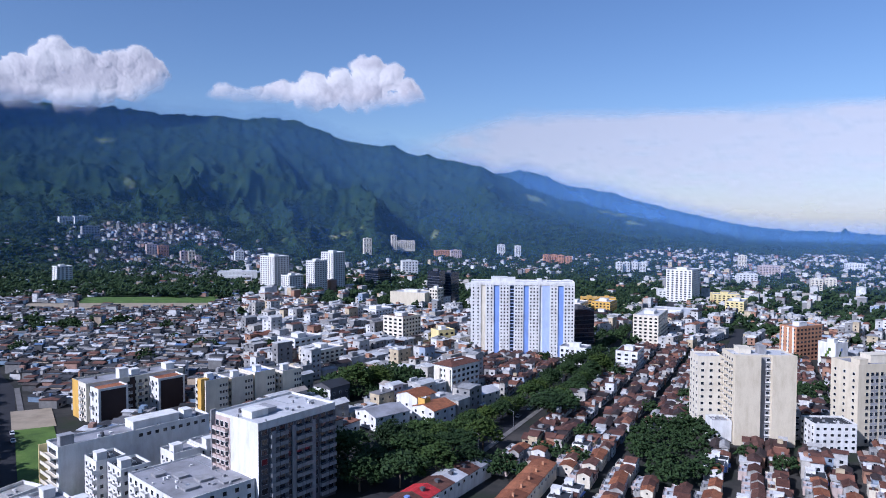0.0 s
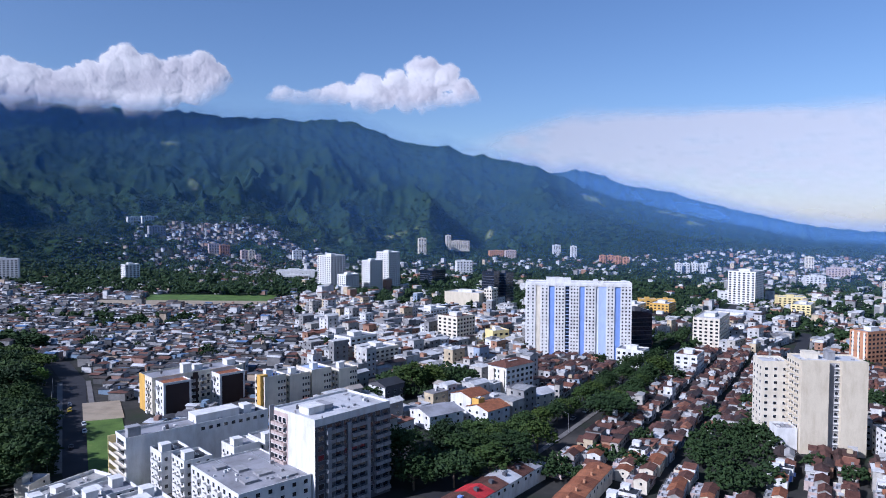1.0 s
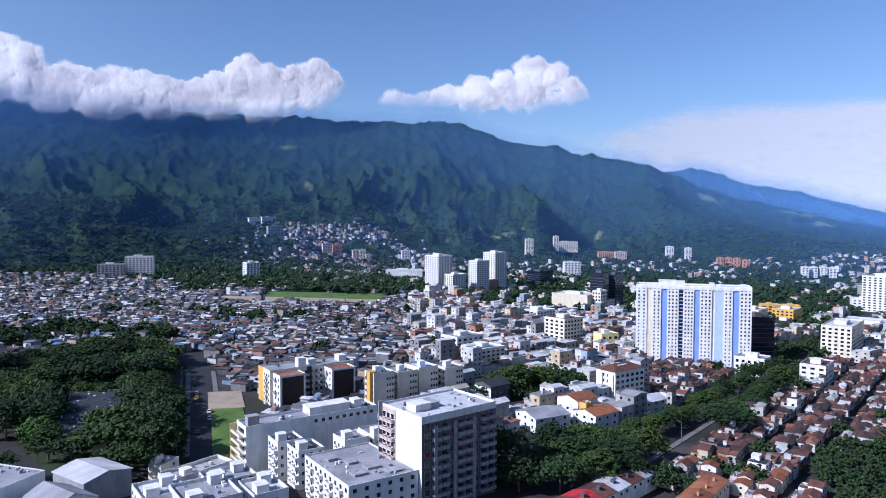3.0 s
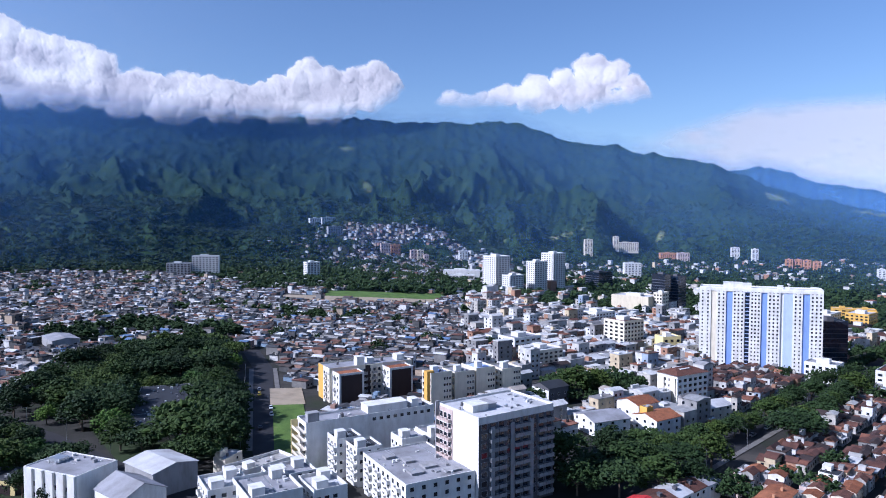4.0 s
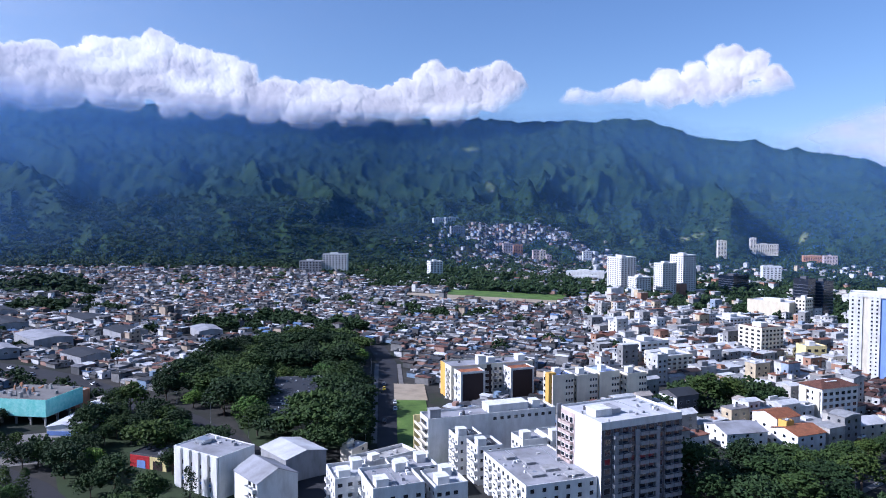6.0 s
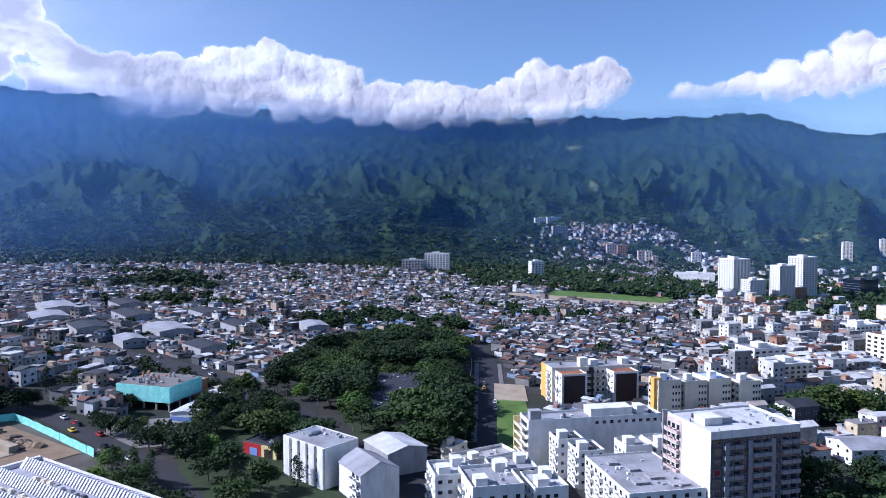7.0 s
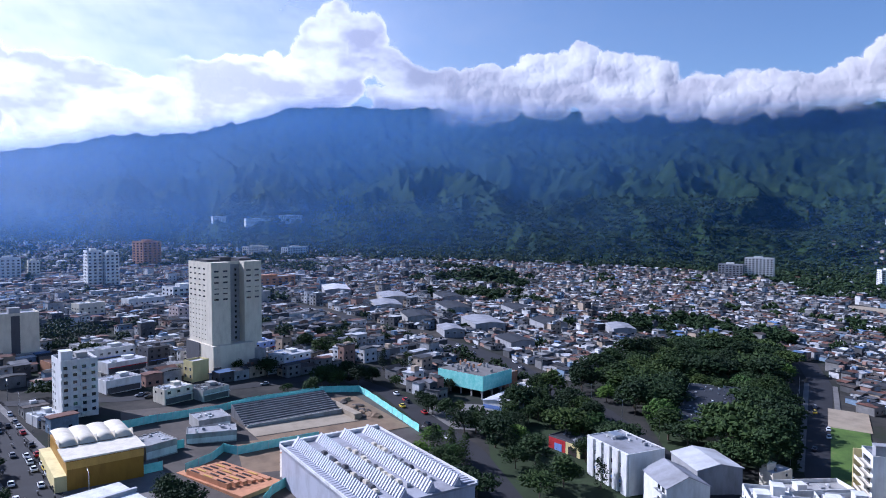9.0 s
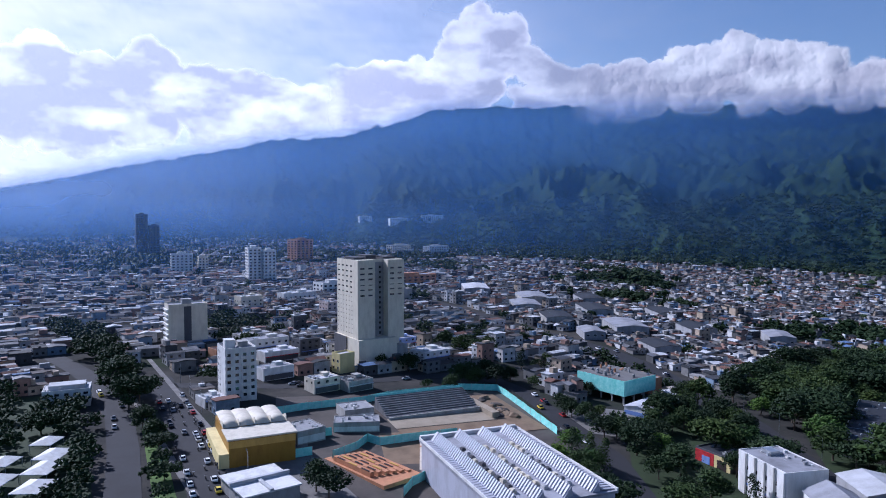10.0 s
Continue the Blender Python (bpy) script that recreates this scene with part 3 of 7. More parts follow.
def window_mesh(w, h, frame_mat, glass):
    """A window: a frame standing proud of the wall, a sill and a darker pane set back in it; looks along -y."""
    key = ("w", round(w, 2), round(h, 2), frame_mat.name, glass.name)
    if key not in _cache:
        bm = bmesh.new()
        t = 0.08
        for row in ((-w / 2, w / 2, -0.05, 0.02, 0, t), (-w / 2, w / 2, -0.05, 0.02, h - t, h), (-w / 2, -w / 2 + t, -0.05, 0.02, t, h - t), (w / 2 - t, w / 2, -0.05, 0.02, t, h - t)):
            bm_box(bm, *row)
        bm_box(bm, -w / 2 + t, w / 2 - t, -0.025, 0.02, t, h - t, 1)
        _cache[key] = to_mesh("window", bm, [frame_mat, glass])
    return _cache[key]


def balcony_mesh(w, d, mat, rail_mat, rail=1.0):
    key = ("b", round(w, 2), round(d, 2), mat.name, rail_mat.name, rail)
    if key not in _cache:
        bm = boxes((-w / 2, w / 2, -d, 0.02, -0.2, 0.02))
        for row in ((-w / 2, w / 2, -d, -d + 0.08, 0.02, rail), (-w / 2, -w / 2 + 0.08, -d + 0.08, 0, 0.02, rail), (w / 2 - 0.08, w / 2, -d + 0.08, 0, 0.02, rail)):
            bm_box(bm, *row, 1)
        _cache[key] = to_mesh("balcony", bm, [mat, rail_mat])
    return _cache[key]


TAKEN = []          # oriented rectangles that houses and trees keep off: corner, azimuth, lengths


def heading(az):
    return -math.sin(radians(az)), math.cos(radians(az))


def taken(x, y, pad=0.0):
    for cx, cy, az, lr, ll in TAKEN:
        reach = lr + ll + pad
        if abs(x - cx) > reach or abs(y - cy) > reach:
            continue
        ex, ey = heading(az), heading(az + 90)
        u, v = (x - cx) * ex[0] + (y - cy) * ex[1], (x - cx) * ey[0] + (y - cy) * ey[1]
        if -pad < u < lr + pad and -pad < v < ll + pad:
            return True
    return False


def shell_walls(lr, ll, h, parapet, t=0.22, low=-5.0):
    """One closed wall body with a parapet rim round a sunk deck."""
    bm = bmesh.new()
    ring = lambda d, z: [bm.verts.new(p) for p in ((d, d, z), (lr - d, d, z), (lr - d, ll - d, z), (d, ll - d, z))]
    rings = [ring(0, low), ring(0, h + parapet), ring(t, h + parapet), ring(t, h)]
    for a, b in zip(rings, rings[1:]):
        for i in range(4):
            bm.faces.new((a[i], a[(i + 1) % 4], b[(i + 1) % 4], b[i]))
    bm.faces.new(rings[-1])
    bm.faces.new(rings[0][::-1])
    return bm


def site(name, c, az, lr, ll, label, category, group="", keep=True, lift=0.0):
    """An Empty at the near corner of a building; local x runs along az, local y to the left of it."""
    ex, ey = heading(az), heading(az + 90)
    zs = [float(ground_z(c[0] + a * lr * ex[0] + b * ll * ey[0], c[1] + a * lr * ex[1] + b * ll * ey[1])) for a in (0, 1) for b in (0, 1)]
    e = new(name)
    e.matrix_world = pose(c[0], c[1], sum(zs) / 4 + lift, 0, 0, 90 + az)
    if keep:
        TAKEN.append((c[0], c[1], az, lr, ll))
    return tagged(e, label, category, group)


def face_pose(side, u, z, lr, ll, out=0.0):
    """Where a part sits on a facade: R along local x at y = 0, L along local y at x = 0, and the two behind."""
    return {"R": pose(u, -out, z), "L": pose(-out, u, z, 0, 0, -90), "B": pose(lr - u, ll + out, z, 0, 0, 180), "E": pose(lr + out, u, z, 0, 0, 90)}[side]


def glaze(thing, side, lr, ll, floors, z0, fh, cols, w, h, frame_mat, glass=None, span=None, sill=0.9, skip=(), balc=(), balc_mats=None, out=0.0, limit=300):
    """Rows of windows on one side; columns in balc get a balcony too. Past limit the rest is one joined part."""
    length = lr if side in "RB" else ll
    a, b = span or (0, length)
    glass = glass or GLASS
    rest = bmesh.new()
    made = 0
    for f in range(floors):
        for k in range(cols):
            if k in skip:
                continue
            u, z = a + (k + 0.5) * (b - a) / cols, z0 + f * fh + sill
            p = face_pose(side, u, z, lr, ll, out)
            if made < limit:
                part("window", window_mesh(w, h, frame_mat, glass), None, thing, m=p)
            else:
                before = len(rest.verts)
                bm_box(rest, -w / 2, w / 2, -0.04, 0.02, 0, h)
                bmesh.ops.transform(rest, matrix=p, verts=list(rest.verts)[before:])
            made += 1
            if k in balc:
                bw = (b - a) / cols * 0.92
                part("balcony", balcony_mesh(bw, 1.2, *balc_mats), None, thing, m=face_pose(side, u, z0 + f * fh + 0.02, lr, ll, out))
    if len(rest.verts):
        tagged(part("window_rows", rest, glass, thing), kind="stuff")
    else:
        rest.free()


def block(name, c, az, lr, ll, h, wall, roof, label, category="building", parapet=0.9, roof_boxes=(), group="", lift=0.0, wall_label="", tanks=0):
    """A flat-roofed building: walls with a parapet and coping, a roof deck set inside it, boxes and tanks on top."""
    e = site(name, c, az, lr, ll, label, category, group, lift=lift)
    t, bm = 0.22, shell_walls(lr, ll, h, parapet)
    part("wall", bm, wall, e, wall_label)
    part("roof", boxes((t, lr - t, t, ll - t, h + 0.01, h + 0.12)), roof, e)
    for x0, x1, y0, y1, hh, mt in roof_boxes:
        part("roof_house", boxes((x0, x1, y0, y1, h + 0.1, h + hh), (x0 - 0.15, x1 + 0.15, y0 - 0.15, y1 + 0.15, h + hh, h + hh + 0.18)), mt, e)
    rnd = random.Random(int(abs(c[0] * 7 + c[1] * 13)))
    if math.hypot(*c) < 330:
        bits = bmesh.new()
        for _ in range(int(5 + lr * ll / 45)):
            x, y, a, b, up = rnd.uniform(0.8, lr - 1.8), rnd.uniform(0.8, ll - 1.8), rnd.uniform(0.3, 1.3), rnd.uniform(0.3, 1.0), rnd.uniform(0.2, 1.0)
            bm_box(bits, x, x + a, y, y + b, h + 0.12, h + 0.12 + up, rnd.randrange(3))
        for _ in range(3):
            x, y = rnd.uniform(0.6, lr - 0.8), rnd.uniform(0.6, ll - 0.8)
            bm_box(bits, x, x + 0.12, y, ll - 0.5, h + 0.13, h + 0.25, 2)
        tagged(part("roof_clutter", bits, [GREY, WHITE, METAL], e, "vents, pipes and boxes on the roof"), kind="stuff")
    for _ in range(tanks):
        tank(e, rnd.uniform(1.5, lr - 1.5), rnd.uniform(1.5, ll - 1.5), h + 0.12, rnd.uniform(0.5, 0.75))
    return e


def tank(e, x, y, z, r, mat=None):
    bm = bmesh.new()
    bmesh.ops.create_cone(bm, cap_ends=True, segments=10, radius1=r, radius2=r * 0.9, depth=r * 2)
    bmesh.ops.create_cone(bm, cap_ends=True, segments=10, radius1=r * 0.9, radius2=r * 0.3, depth=r * 0.35, matrix=Matrix.Translation((0, 0, r * 1.17)))
    bmesh.ops.translate(bm, verts=bm.verts, vec=(0, 0, r))
    part("water_tank", bm, mat or DARKGREY, e, "dark plastic water tank", m=pose(x, y, z), smooth=False)


def gable(e, lr, ll, h, rise, wall, roof, along="x", over=0.4, thick=0.16):
    """A pitched roof over a wall box with gable ends."""
    if along == "y":
        m = pose(lr, 0, 0, 0, 0, 90)
        L, W = ll, lr
    else:
        m, L, W = Matrix.Identity(4), lr, ll
    bm = bmesh.new()
    bm_box(bm, 0, L, 0, W, -5, h)
    for x in (0.0, L - 0.2):
        v = [bm.verts.new(p) for p in ((x, 0, h), (x, W, h), (x, W / 2, h + rise), (x + 0.2, 0, h), (x + 0.2, W, h), (x + 0.2, W / 2, h + rise))]
        for q in ((0, 2, 1), (3, 4, 5), (0, 3, 5, 2), (1, 2, 5, 4), (0, 1, 4, 3)):
            bm.faces.new([v[i] for i in q])
    part("wall", bm, wall, e, m=m)
    for s in (0, 1):
        bm = bmesh.new()
        y0, y1 = (-over, W / 2) if s == 0 else (W + over, W / 2)
        zo = h - over * rise / (W / 2)
        v = [bm.verts.new(p) for p in ((-over, y0, zo), (L + over, y0, zo), (L + over, y1, h + rise), (-over, y1, h + rise),
                                       (-over, y0, zo + thick), (L + over, y0, zo + thick), (L + over, y1, h + rise + thick), (-over, y1, h + rise + thick))]
        for q in ((3, 2, 1, 0), (4, 5, 6, 7), (0, 1, 5, 4), (1, 2, 6, 5), (2, 3, 7, 6), (3, 0, 4, 7)):
            bm.faces.new([v[i] for i in q])
        part("roof_slope", bm, roof, e, m=m)


def strip(name, pts, width, mat, label, lift=0.12, category="road", kind="structure", keep=True):
    """A band that follows the ground along a line of points."""
    P = [Vector((p[0], p[1], 0)) for p in pts]
    fine = []
    for a, b in zip(P, P[1:]):
        n = max(1, int((b - a).length / 12))
        fine += [a.lerp(b, i / n) for i in range(n)]
    fine.append(P[-1])
    verts, faces = [], []
    for i, p in enumerate(fine):
        d = (fine[min(i + 1, len(fine) - 1)] - fine[max(i - 1, 0)]).normalized()
        n = Vector((-d.y, d.x, 0))
        for s in (-0.5, -0.25, 0, 0.25, 0.5):
            q = p + n * width * s
            verts.append((q.x, q.y, float(ground_z(q.x, q.y)) + lift))
        if i:
            for k in range(4):
                a = (i - 1) * 5 + k
                faces.append((a, a + 5, a + 6, a + 1))
    ob = mesh_object(name, verts, [f[::-1] for f in faces], [mat])
    for a, b in zip(pts, pts[1:]) if keep else ():
        az = math.degrees(math.atan2(-(b[0] - a[0]), b[1] - a[1]))
        L = math.hypot(b[0] - a[0], b[1] - a[1])
        rx, ry = -heading(az + 90)[0] * width / 2, -heading(az + 90)[1] * width / 2
        TAKEN.append((a[0] + rx, a[1] + ry, az, L, width))
    return tagged(ob, label, category, kind=kind)
# ---- the large buildings, nearest district first ----
def near_apartments():
    lr, ll, h = 30.0, 21.5, 28.6
    e = block("apartment_block", (-53.0, 196.3), -38, lr, ll, h, WHITE, PALEROOF, "ten-storey apartment block, blank white gable and glazed front coloured dark for shade", "apartment block",
              parapet=0.8, roof_boxes=((3, 9, 7, 12, 2.2, WHITE), (9.5, 13, 8, 14, 1.6, GREY)), tanks=2)
    # front coloured dark to deepen the shade on the side away from sun
    part("cladding", boxes((0.02, lr - 0.02, -0.06, 0.0, -4, h - 1.5)), DARKGREY, e, "front cladding coloured dark for the shaded side")
    for u in (5.2, 12.8, 20.6):
        part("pier", boxes((u - 0.7, u + 0.7, -0.5, -0.06, -4, h - 2.6)), GREY, e, "pale pier between balconies")
    glaze(e, "R", lr, ll, 9, 1.2, 2.9, 9, 2.3, 1.9, GREY, BLUEGLASS, span=(0.5, lr - 0.5), balc=(1, 2, 4, 5, 7, 8), balc_mats=(GREY, GREY), out=0.07)
    part("side_wing", boxes((-0.12, 0, 13.5, ll - 0.1, -4, h - 0.1)), PINK, e, "pinkish side bay with balconies")
    glaze(e, "L", lr, ll, 9, 1.2, 2.9, 3, 1.7, 1.8, WHITE, span=(14, ll - 0.6), balc=(0, 1, 2), balc_mats=(WHITE, PINK), out=0.13)
    part("fin", boxes((-1.4, 0.3, ll - 0.4, ll, -4, h + 1.4)), GREY, e, "tall grey end fin")
    return e


def orange_block():
    """A slab set back behind two broad bays that carry tiled terraces."""
    lr, ll, h = 44.0, 22.0, 16.4
    e = site("apartment_block", (-147.4, 288.2), -42, lr, ll, "five-storey cream apartment block with dark brown panels and orange gable", "apartment block")
    part("wall", shell_walls(lr, 15.0, h, 0.9), CREAM, e, m=pose(0, 7, 0))
    part("roof", boxes((0.22, lr - 0.22, 7.22, 21.78, h + 0.01, h + 0.12)), FLATROOF, e)
    for x0, x1, y0, y1, up in ((15, 19, 9, 13, 4.4), (22, 26, 13, 17, 2.4), (38, 42, 12, 17, 2.8)):
        part("roof_house", boxes((x0, x1, y0, y1, h + 0.1, h + up), (x0 - 0.15, x1 + 0.15, y0 - 0.15, y1 + 0.15, h + up, h + up + 0.18)), WHITE, e)
    tank(e, 31, 15, h + 0.12, 0.7)
    tank(e, 8, 17, h + 0.12, 0.6)
    part("gable_wall", boxes((-0.1, 0.0, 15.5, ll, -3, h + 0.9)), OCHRE, e, "orange painted gable")
    for x0 in (1.5, 27.5):
        bay = part("bay", shell_walls(12.5, 8.9, h - 0.9, 0.7), WHITE, e, "projecting white bay", m=pose(x0, -2, 0))
        part("panel", boxes((1.0, 11.5, -0.12, 0, 2.0, h - 1.2)), MAROON, bay, "dark brown panel")
        part("terrace", boxes((0.22, 12.28, 0.22, 8.7, h - 0.89, h - 0.78)), ORANGEROOF, bay, "tiled terrace floor")
        for f in range(5):
            for y in (2.2, 5.8):
                part("window", window_mesh(1.3, 1.5, WHITE, GLASS), None, bay, m=face_pose("L", y, 1.9 + f * 2.95 - 0.6, 12.5, 8.9))
            if f % 2 == 0:
                part("balcony", balcony_mesh(3.0, 1.0, WHITE, GREY), None, bay, m=face_pose("L", 5.8, 1.0 + f * 2.95, 12.5, 8.9))
    glaze(e, "R", lr, ll, 5, 1, 2.95, 5, 1.5, 1.6, WHITE, span=(14.3, 27.3), balc=(1, 3), balc_mats=(WHITE, GREY), out=-7.0)
    part("panel", boxes((18.6, 21.0, 6.85, 7.0, -3, h + 0.5)), MAROON, e, "dark brown upright strip")
    glaze(e, "R", lr, ll, 5, 1, 2.95, 1, 1.5, 1.6, WHITE, span=(40.3, 43.7), out=-7.0)
    glaze(e, "L", lr, ll, 5, 1, 2.95, 3, 1.3, 1.5, WHITE, span=(7.5, 15.0), balc=(1,), balc_mats=(WHITE, WHITE))


def cream_complex():
    """A row of linked cream slabs of slightly different height."""
    spec = ((-104.0, 300.5, 17.5, 9, 16.8, CREAM, "narrow cream apartment slab with an ochre stair tower"), (-95.5, 310.5, 15.5, 14, 16.2, CREAM, "cream apartment slab with blank gable"),
            (-87.5, 319.5, 17.0, 14, 17.2, CREAM, "cream apartment slab with white roof tanks"), (-77.0, 330.0, 15.5, 13, 16.0, CREAM, "cream apartment slab beside trees"))
    for i, (x, y, h2, ll, h, mt, lab) in enumerate(spec):
        e = block("apartment_block", (x, y), -42, 11.0, ll, h, mt, (BLUE, FLATROOF, PALEBLUE, FLATROOF)[i], lab, "apartment block", group="linked cream slabs",
                  roof_boxes=((3, 6, 4, 7, 2.8, WHITE),), tanks=1)
        glaze(e, "L", 11.0, ll, 5, 1, 2.95, 4, 1.2, 1.4, WHITE, balc=(1, 2), balc_mats=(CREAM, WHITE))
        glaze(e, "R", 11.0, ll, 5, 1, 2.95, 3, 1.1, 1.4, WHITE, span=(6.5, 10.8))
        if i == 0:
            part("stair_tower", boxes((-1.6, 2.2, 1, 4.2, -3, h + 1.6)), OCHRE, e, "ochre stair tower")
            part("glass_strip", boxes((-0.1, 0, 5.5, 7.5, 0, h)), BLUEGLASS, e, "dark glazed strip")


def white_complex():
    """Stepped white housing with terraces round a court."""
    lr, ll, h = 50.0, 10.0, 16.5
    e = block("apartment_block", (-117.5, 208.3), -42.5, lr, ll, h, WHITE, FLATROOF, "long white terraced apartment wing with open balconies", "apartment block",
              roof_boxes=((1, 5, 1, 4, 3.6, GREY), (24, 40, 2.5, 9, 2.8, WHITE), (42, 45, 3, 7, 3.0, WHITE)), tanks=2)
    for f in range(5):
        part("balcony", boxes((-2.2, 0, 0.3, ll - 0.5, 1.8 + f * 2.95, 2.05 + f * 2.95), (-2.2, -2.08, 0.3, ll - 0.5, 2.05 + f * 2.95, 2.9 + f * 2.95)), [CREAM], e, "cream concrete balcony")
        part("window", window_mesh(6.5, 1.9, WHITE, BLUEGLASS), None, e, m=face_pose("L", ll / 2, 2.2 + f * 2.95, lr, ll))
    part("end_wall", boxes((-2.4, 0, ll - 0.4, ll, -3, h)), YELLOW, e, "pale yellow end wall")
    glaze(e, "R", lr, ll, 1, h - 2.8, 2.9, 9, 1.5, 1.3, WHITE, span=(24, 49))
    for i, (x, y, a, b, hh) in enumerate(((-104.5, 205.5, 9, 9, 12.6), (-95.0, 201.0, 9, 10, 12.0), (-84.0, 213.0, 9, 9, 13.2), (-77.0, 222.5, 10, 12, 12.6), (-66.0, 226.0, 9, 9, 13.0))):
        b_ = block("apartment_block", (x, y), -42.5, a, b, hh, WHITE, DARKROOF if i < 2 else FLATROOF, "white stepped apartment house with small balconies", "apartment block",
                   group="stepped white houses", roof_boxes=((1, 4, 2, 5, 2.6, WHITE),))
        glaze(b_, "L", a, b, 4, 1, 2.9, 3, 1.3, 1.3, WHITE, balc=(0, 1), balc_mats=(WHITE, WHITE))
        glaze(b_, "R", a, b, 4, 1, 2.9, 3, 1.1, 1.3, WHITE, balc=(1,), balc_mats=(WHITE, WHITE))
    lr, ll, h = 23.0, 31.0, 11.8
    e = block("apartment_block", (-69.8, 179.8), -42.5, lr, ll, h, WHITE, FLATROOF, "white four-storey block under a broad grey roof terrace", "apartment block", parapet=0.6,
              roof_boxes=((5, 9, 6, 10, 0.7, GREY), (11, 15, 9, 13, 0.7, GREY), (8, 11, 16, 20, 0.7, GREY), (15, 20, 3, 6, 0.6, GREY), (4, 7, 22, 25, 0.8, GREY)))
    glaze(e, "L", lr, ll, 4, 0.6, 2.8, 9, 1.5, 1.5, WHITE, balc=(1, 3, 5, 7), balc_mats=(WHITE, WHITE))
    glaze(e, "R", lr, ll, 4, 0.6, 2.8, 6, 1.4, 1.4, WHITE)


def white_houses_front():
    # bright four-storey house with upright fins on its front
    lr, ll, h = 14.0, 21.0, 12.6
    e = block("apartment_house", (-155.0, 147.5), -4, lr, ll, h, WHITE, FLATROOF, "white house with upright fins and blue bands under a grey roof", "apartment house", parapet=0.4,
              roof_boxes=((6, 9, 14, 18, 1.2, METAL),))
    for k in range(5):
        part("fin", boxes((-0.7, 0, 0.2 + k * 4.2, 2.9 + k * 4.2, -3, h + 0.3)), WHITE, e, "white upright fin")
    for k in range(4):
        for f in range(3):
            part("window", window_mesh(1.7, 1.5, WHITE, GLASS), None, e, m=face_pose("L", 3.5 + k * 4.4, 1.4 + f * 3.2, lr, ll))
        part("band", boxes((-0.15, 0, 2.5 + k * 4.4, 4.4 + k * 4.4, 3.2, 3.9)), BLUE, e, "blue band")
    e = site("apartment_house", (-137.5, 145.0), -20, 13, 15, "white gabled house with stacked corner balconies", "apartment house")
    gable(e, 13, 15, 9.6, 3.0, WHITE, FLATROOF, "y")
    glaze(e, "L", 13, 15, 3, 0.8, 3, 2, 1.8, 1.6, WHITE, span=(0.5, 6), balc=(0, 1), balc_mats=(WHITE, WHITE))
    e = site("warehouse", (-147.0, 168.0), -20, 15, 17, "white metal-roofed shed behind the gabled house", "shed")
    gable(e, 15, 17, 8.0, 1.6, GREY, PALEROOF, "y")
    block("walled_yard", (-130.0, 186.0), -24, 22, 9, 4.0, WHITE, CONCRETE, "weathered white walled roof yard", "building", parapet=1.2, roof_boxes=((5, 8, 2, 5, 2, WHITE),))
    specs = ((-104.8, 155.0, 15, 17, 11.0), (-120.0, 158.0, 12, 13, 9.6), (-111.0, 176.0, 14, 11, 8.6), (-92.5, 168.0, 10, 13, 10.2))
    for i, (x, y, a, b, hh) in enumerate(specs):
        e = block("apartment_house", (x, y), -41, a, b, hh, WHITE, PALEROOF if i % 2 else FLATROOF, "white cubic house with roof terraces and small windows", "apartment house", group="white cubic houses",
                  parapet=1.1, roof_boxes=((1.5, 5, 2, 6, 2.4, WHITE), (a - 5, a - 2, b - 5, b - 1.5, 2.6, WHITE)))
        glaze(e, "R", a, b, 3, 0.8, 3.1, 4, 1.5, 1.3, WHITE, skip=(3,) if i % 2 else ())
        glaze(e, "L", a, b, 3, 0.8, 3.1, 4, 1.2, 1.3, WHITE, balc=(2,), balc_mats=(WHITE, WHITE))


def big_tower():
    """The long white slab of flats with blue recesses."""
    lr, ll, h = 73.0, 16.0, 55.0
    e = block("tower_block", (20.0, 491.0), -95, lr, ll, h, WHITE, PALEROOF, "long white tower slab with blue upright recesses", "tower block", parapet=1.0,
              roof_boxes=((14.4, 26, 3, 11, 3.6, WHITE), (26, 31.5, 3, 11, 3.2, WHITE), (47, 50.2, 3, 8, 2.6, WHITE), (51, 54, 4, 8, 1.6, WHITE)), lift=-3)
    bays = ((0, 7.2, 2), (10.5, 16.4, 2), (20.3, 27.6, 3), (30.8, 37.4, 3), (41.0, 48.6, 3), (55.8, 61.4, 2), (65.4, 73.0, 3))
    for x0, x1, n in bays:
        part("bay", boxes((x0, x1, -0.9, 0, -4, h + 0.6)), WHITE, e, "white projecting bay of flats")
        glaze(e, "R", lr, ll, 22, 0.5, 2.46, n, 1.0, 1.15, WHITE, GLASS, span=(x0 + 0.3, x1 - 0.3), limit=26, out=0.91)
    for x0, x1 in ((16.4, 20.3), (37.4, 41.0), (61.4, 65.4)):
        part("blue_recess", boxes((x0, x1, -0.2, 0, -4, h - 2)), BLUE, e, "blue painted recess")
    part("rib", boxes((7.2, 10.5, -0.4, 0, -4, h)), CREAM, e, "cream upright rib")
    part("pale_bay", boxes((50.4, 55.8, -0.6, 0, -4, h)), PALEBLUE, e, "pale blue blank bay")
    part("glazed_strip", boxes((27.9, 30.5, -0.14, 0, 0, h - 1)), BLUEGLASS, e, "glazed stair strip")
    for f in range(22):
        part("strip_band", boxes((27.9, 30.5, -0.3, -0.14, 1.0 + f * 2.46, 1.5 + f * 2.46)), PALEBLUE, e)
    part("cornice", boxes((0, lr, -1.0, 0, h - 1.6, h + 0.2)), WHITE, e, "pale top band")
    glaze(e, "L", lr, ll, 22, 0.5, 2.46, 2, 1.4, 1.3, WHITE, limit=20)


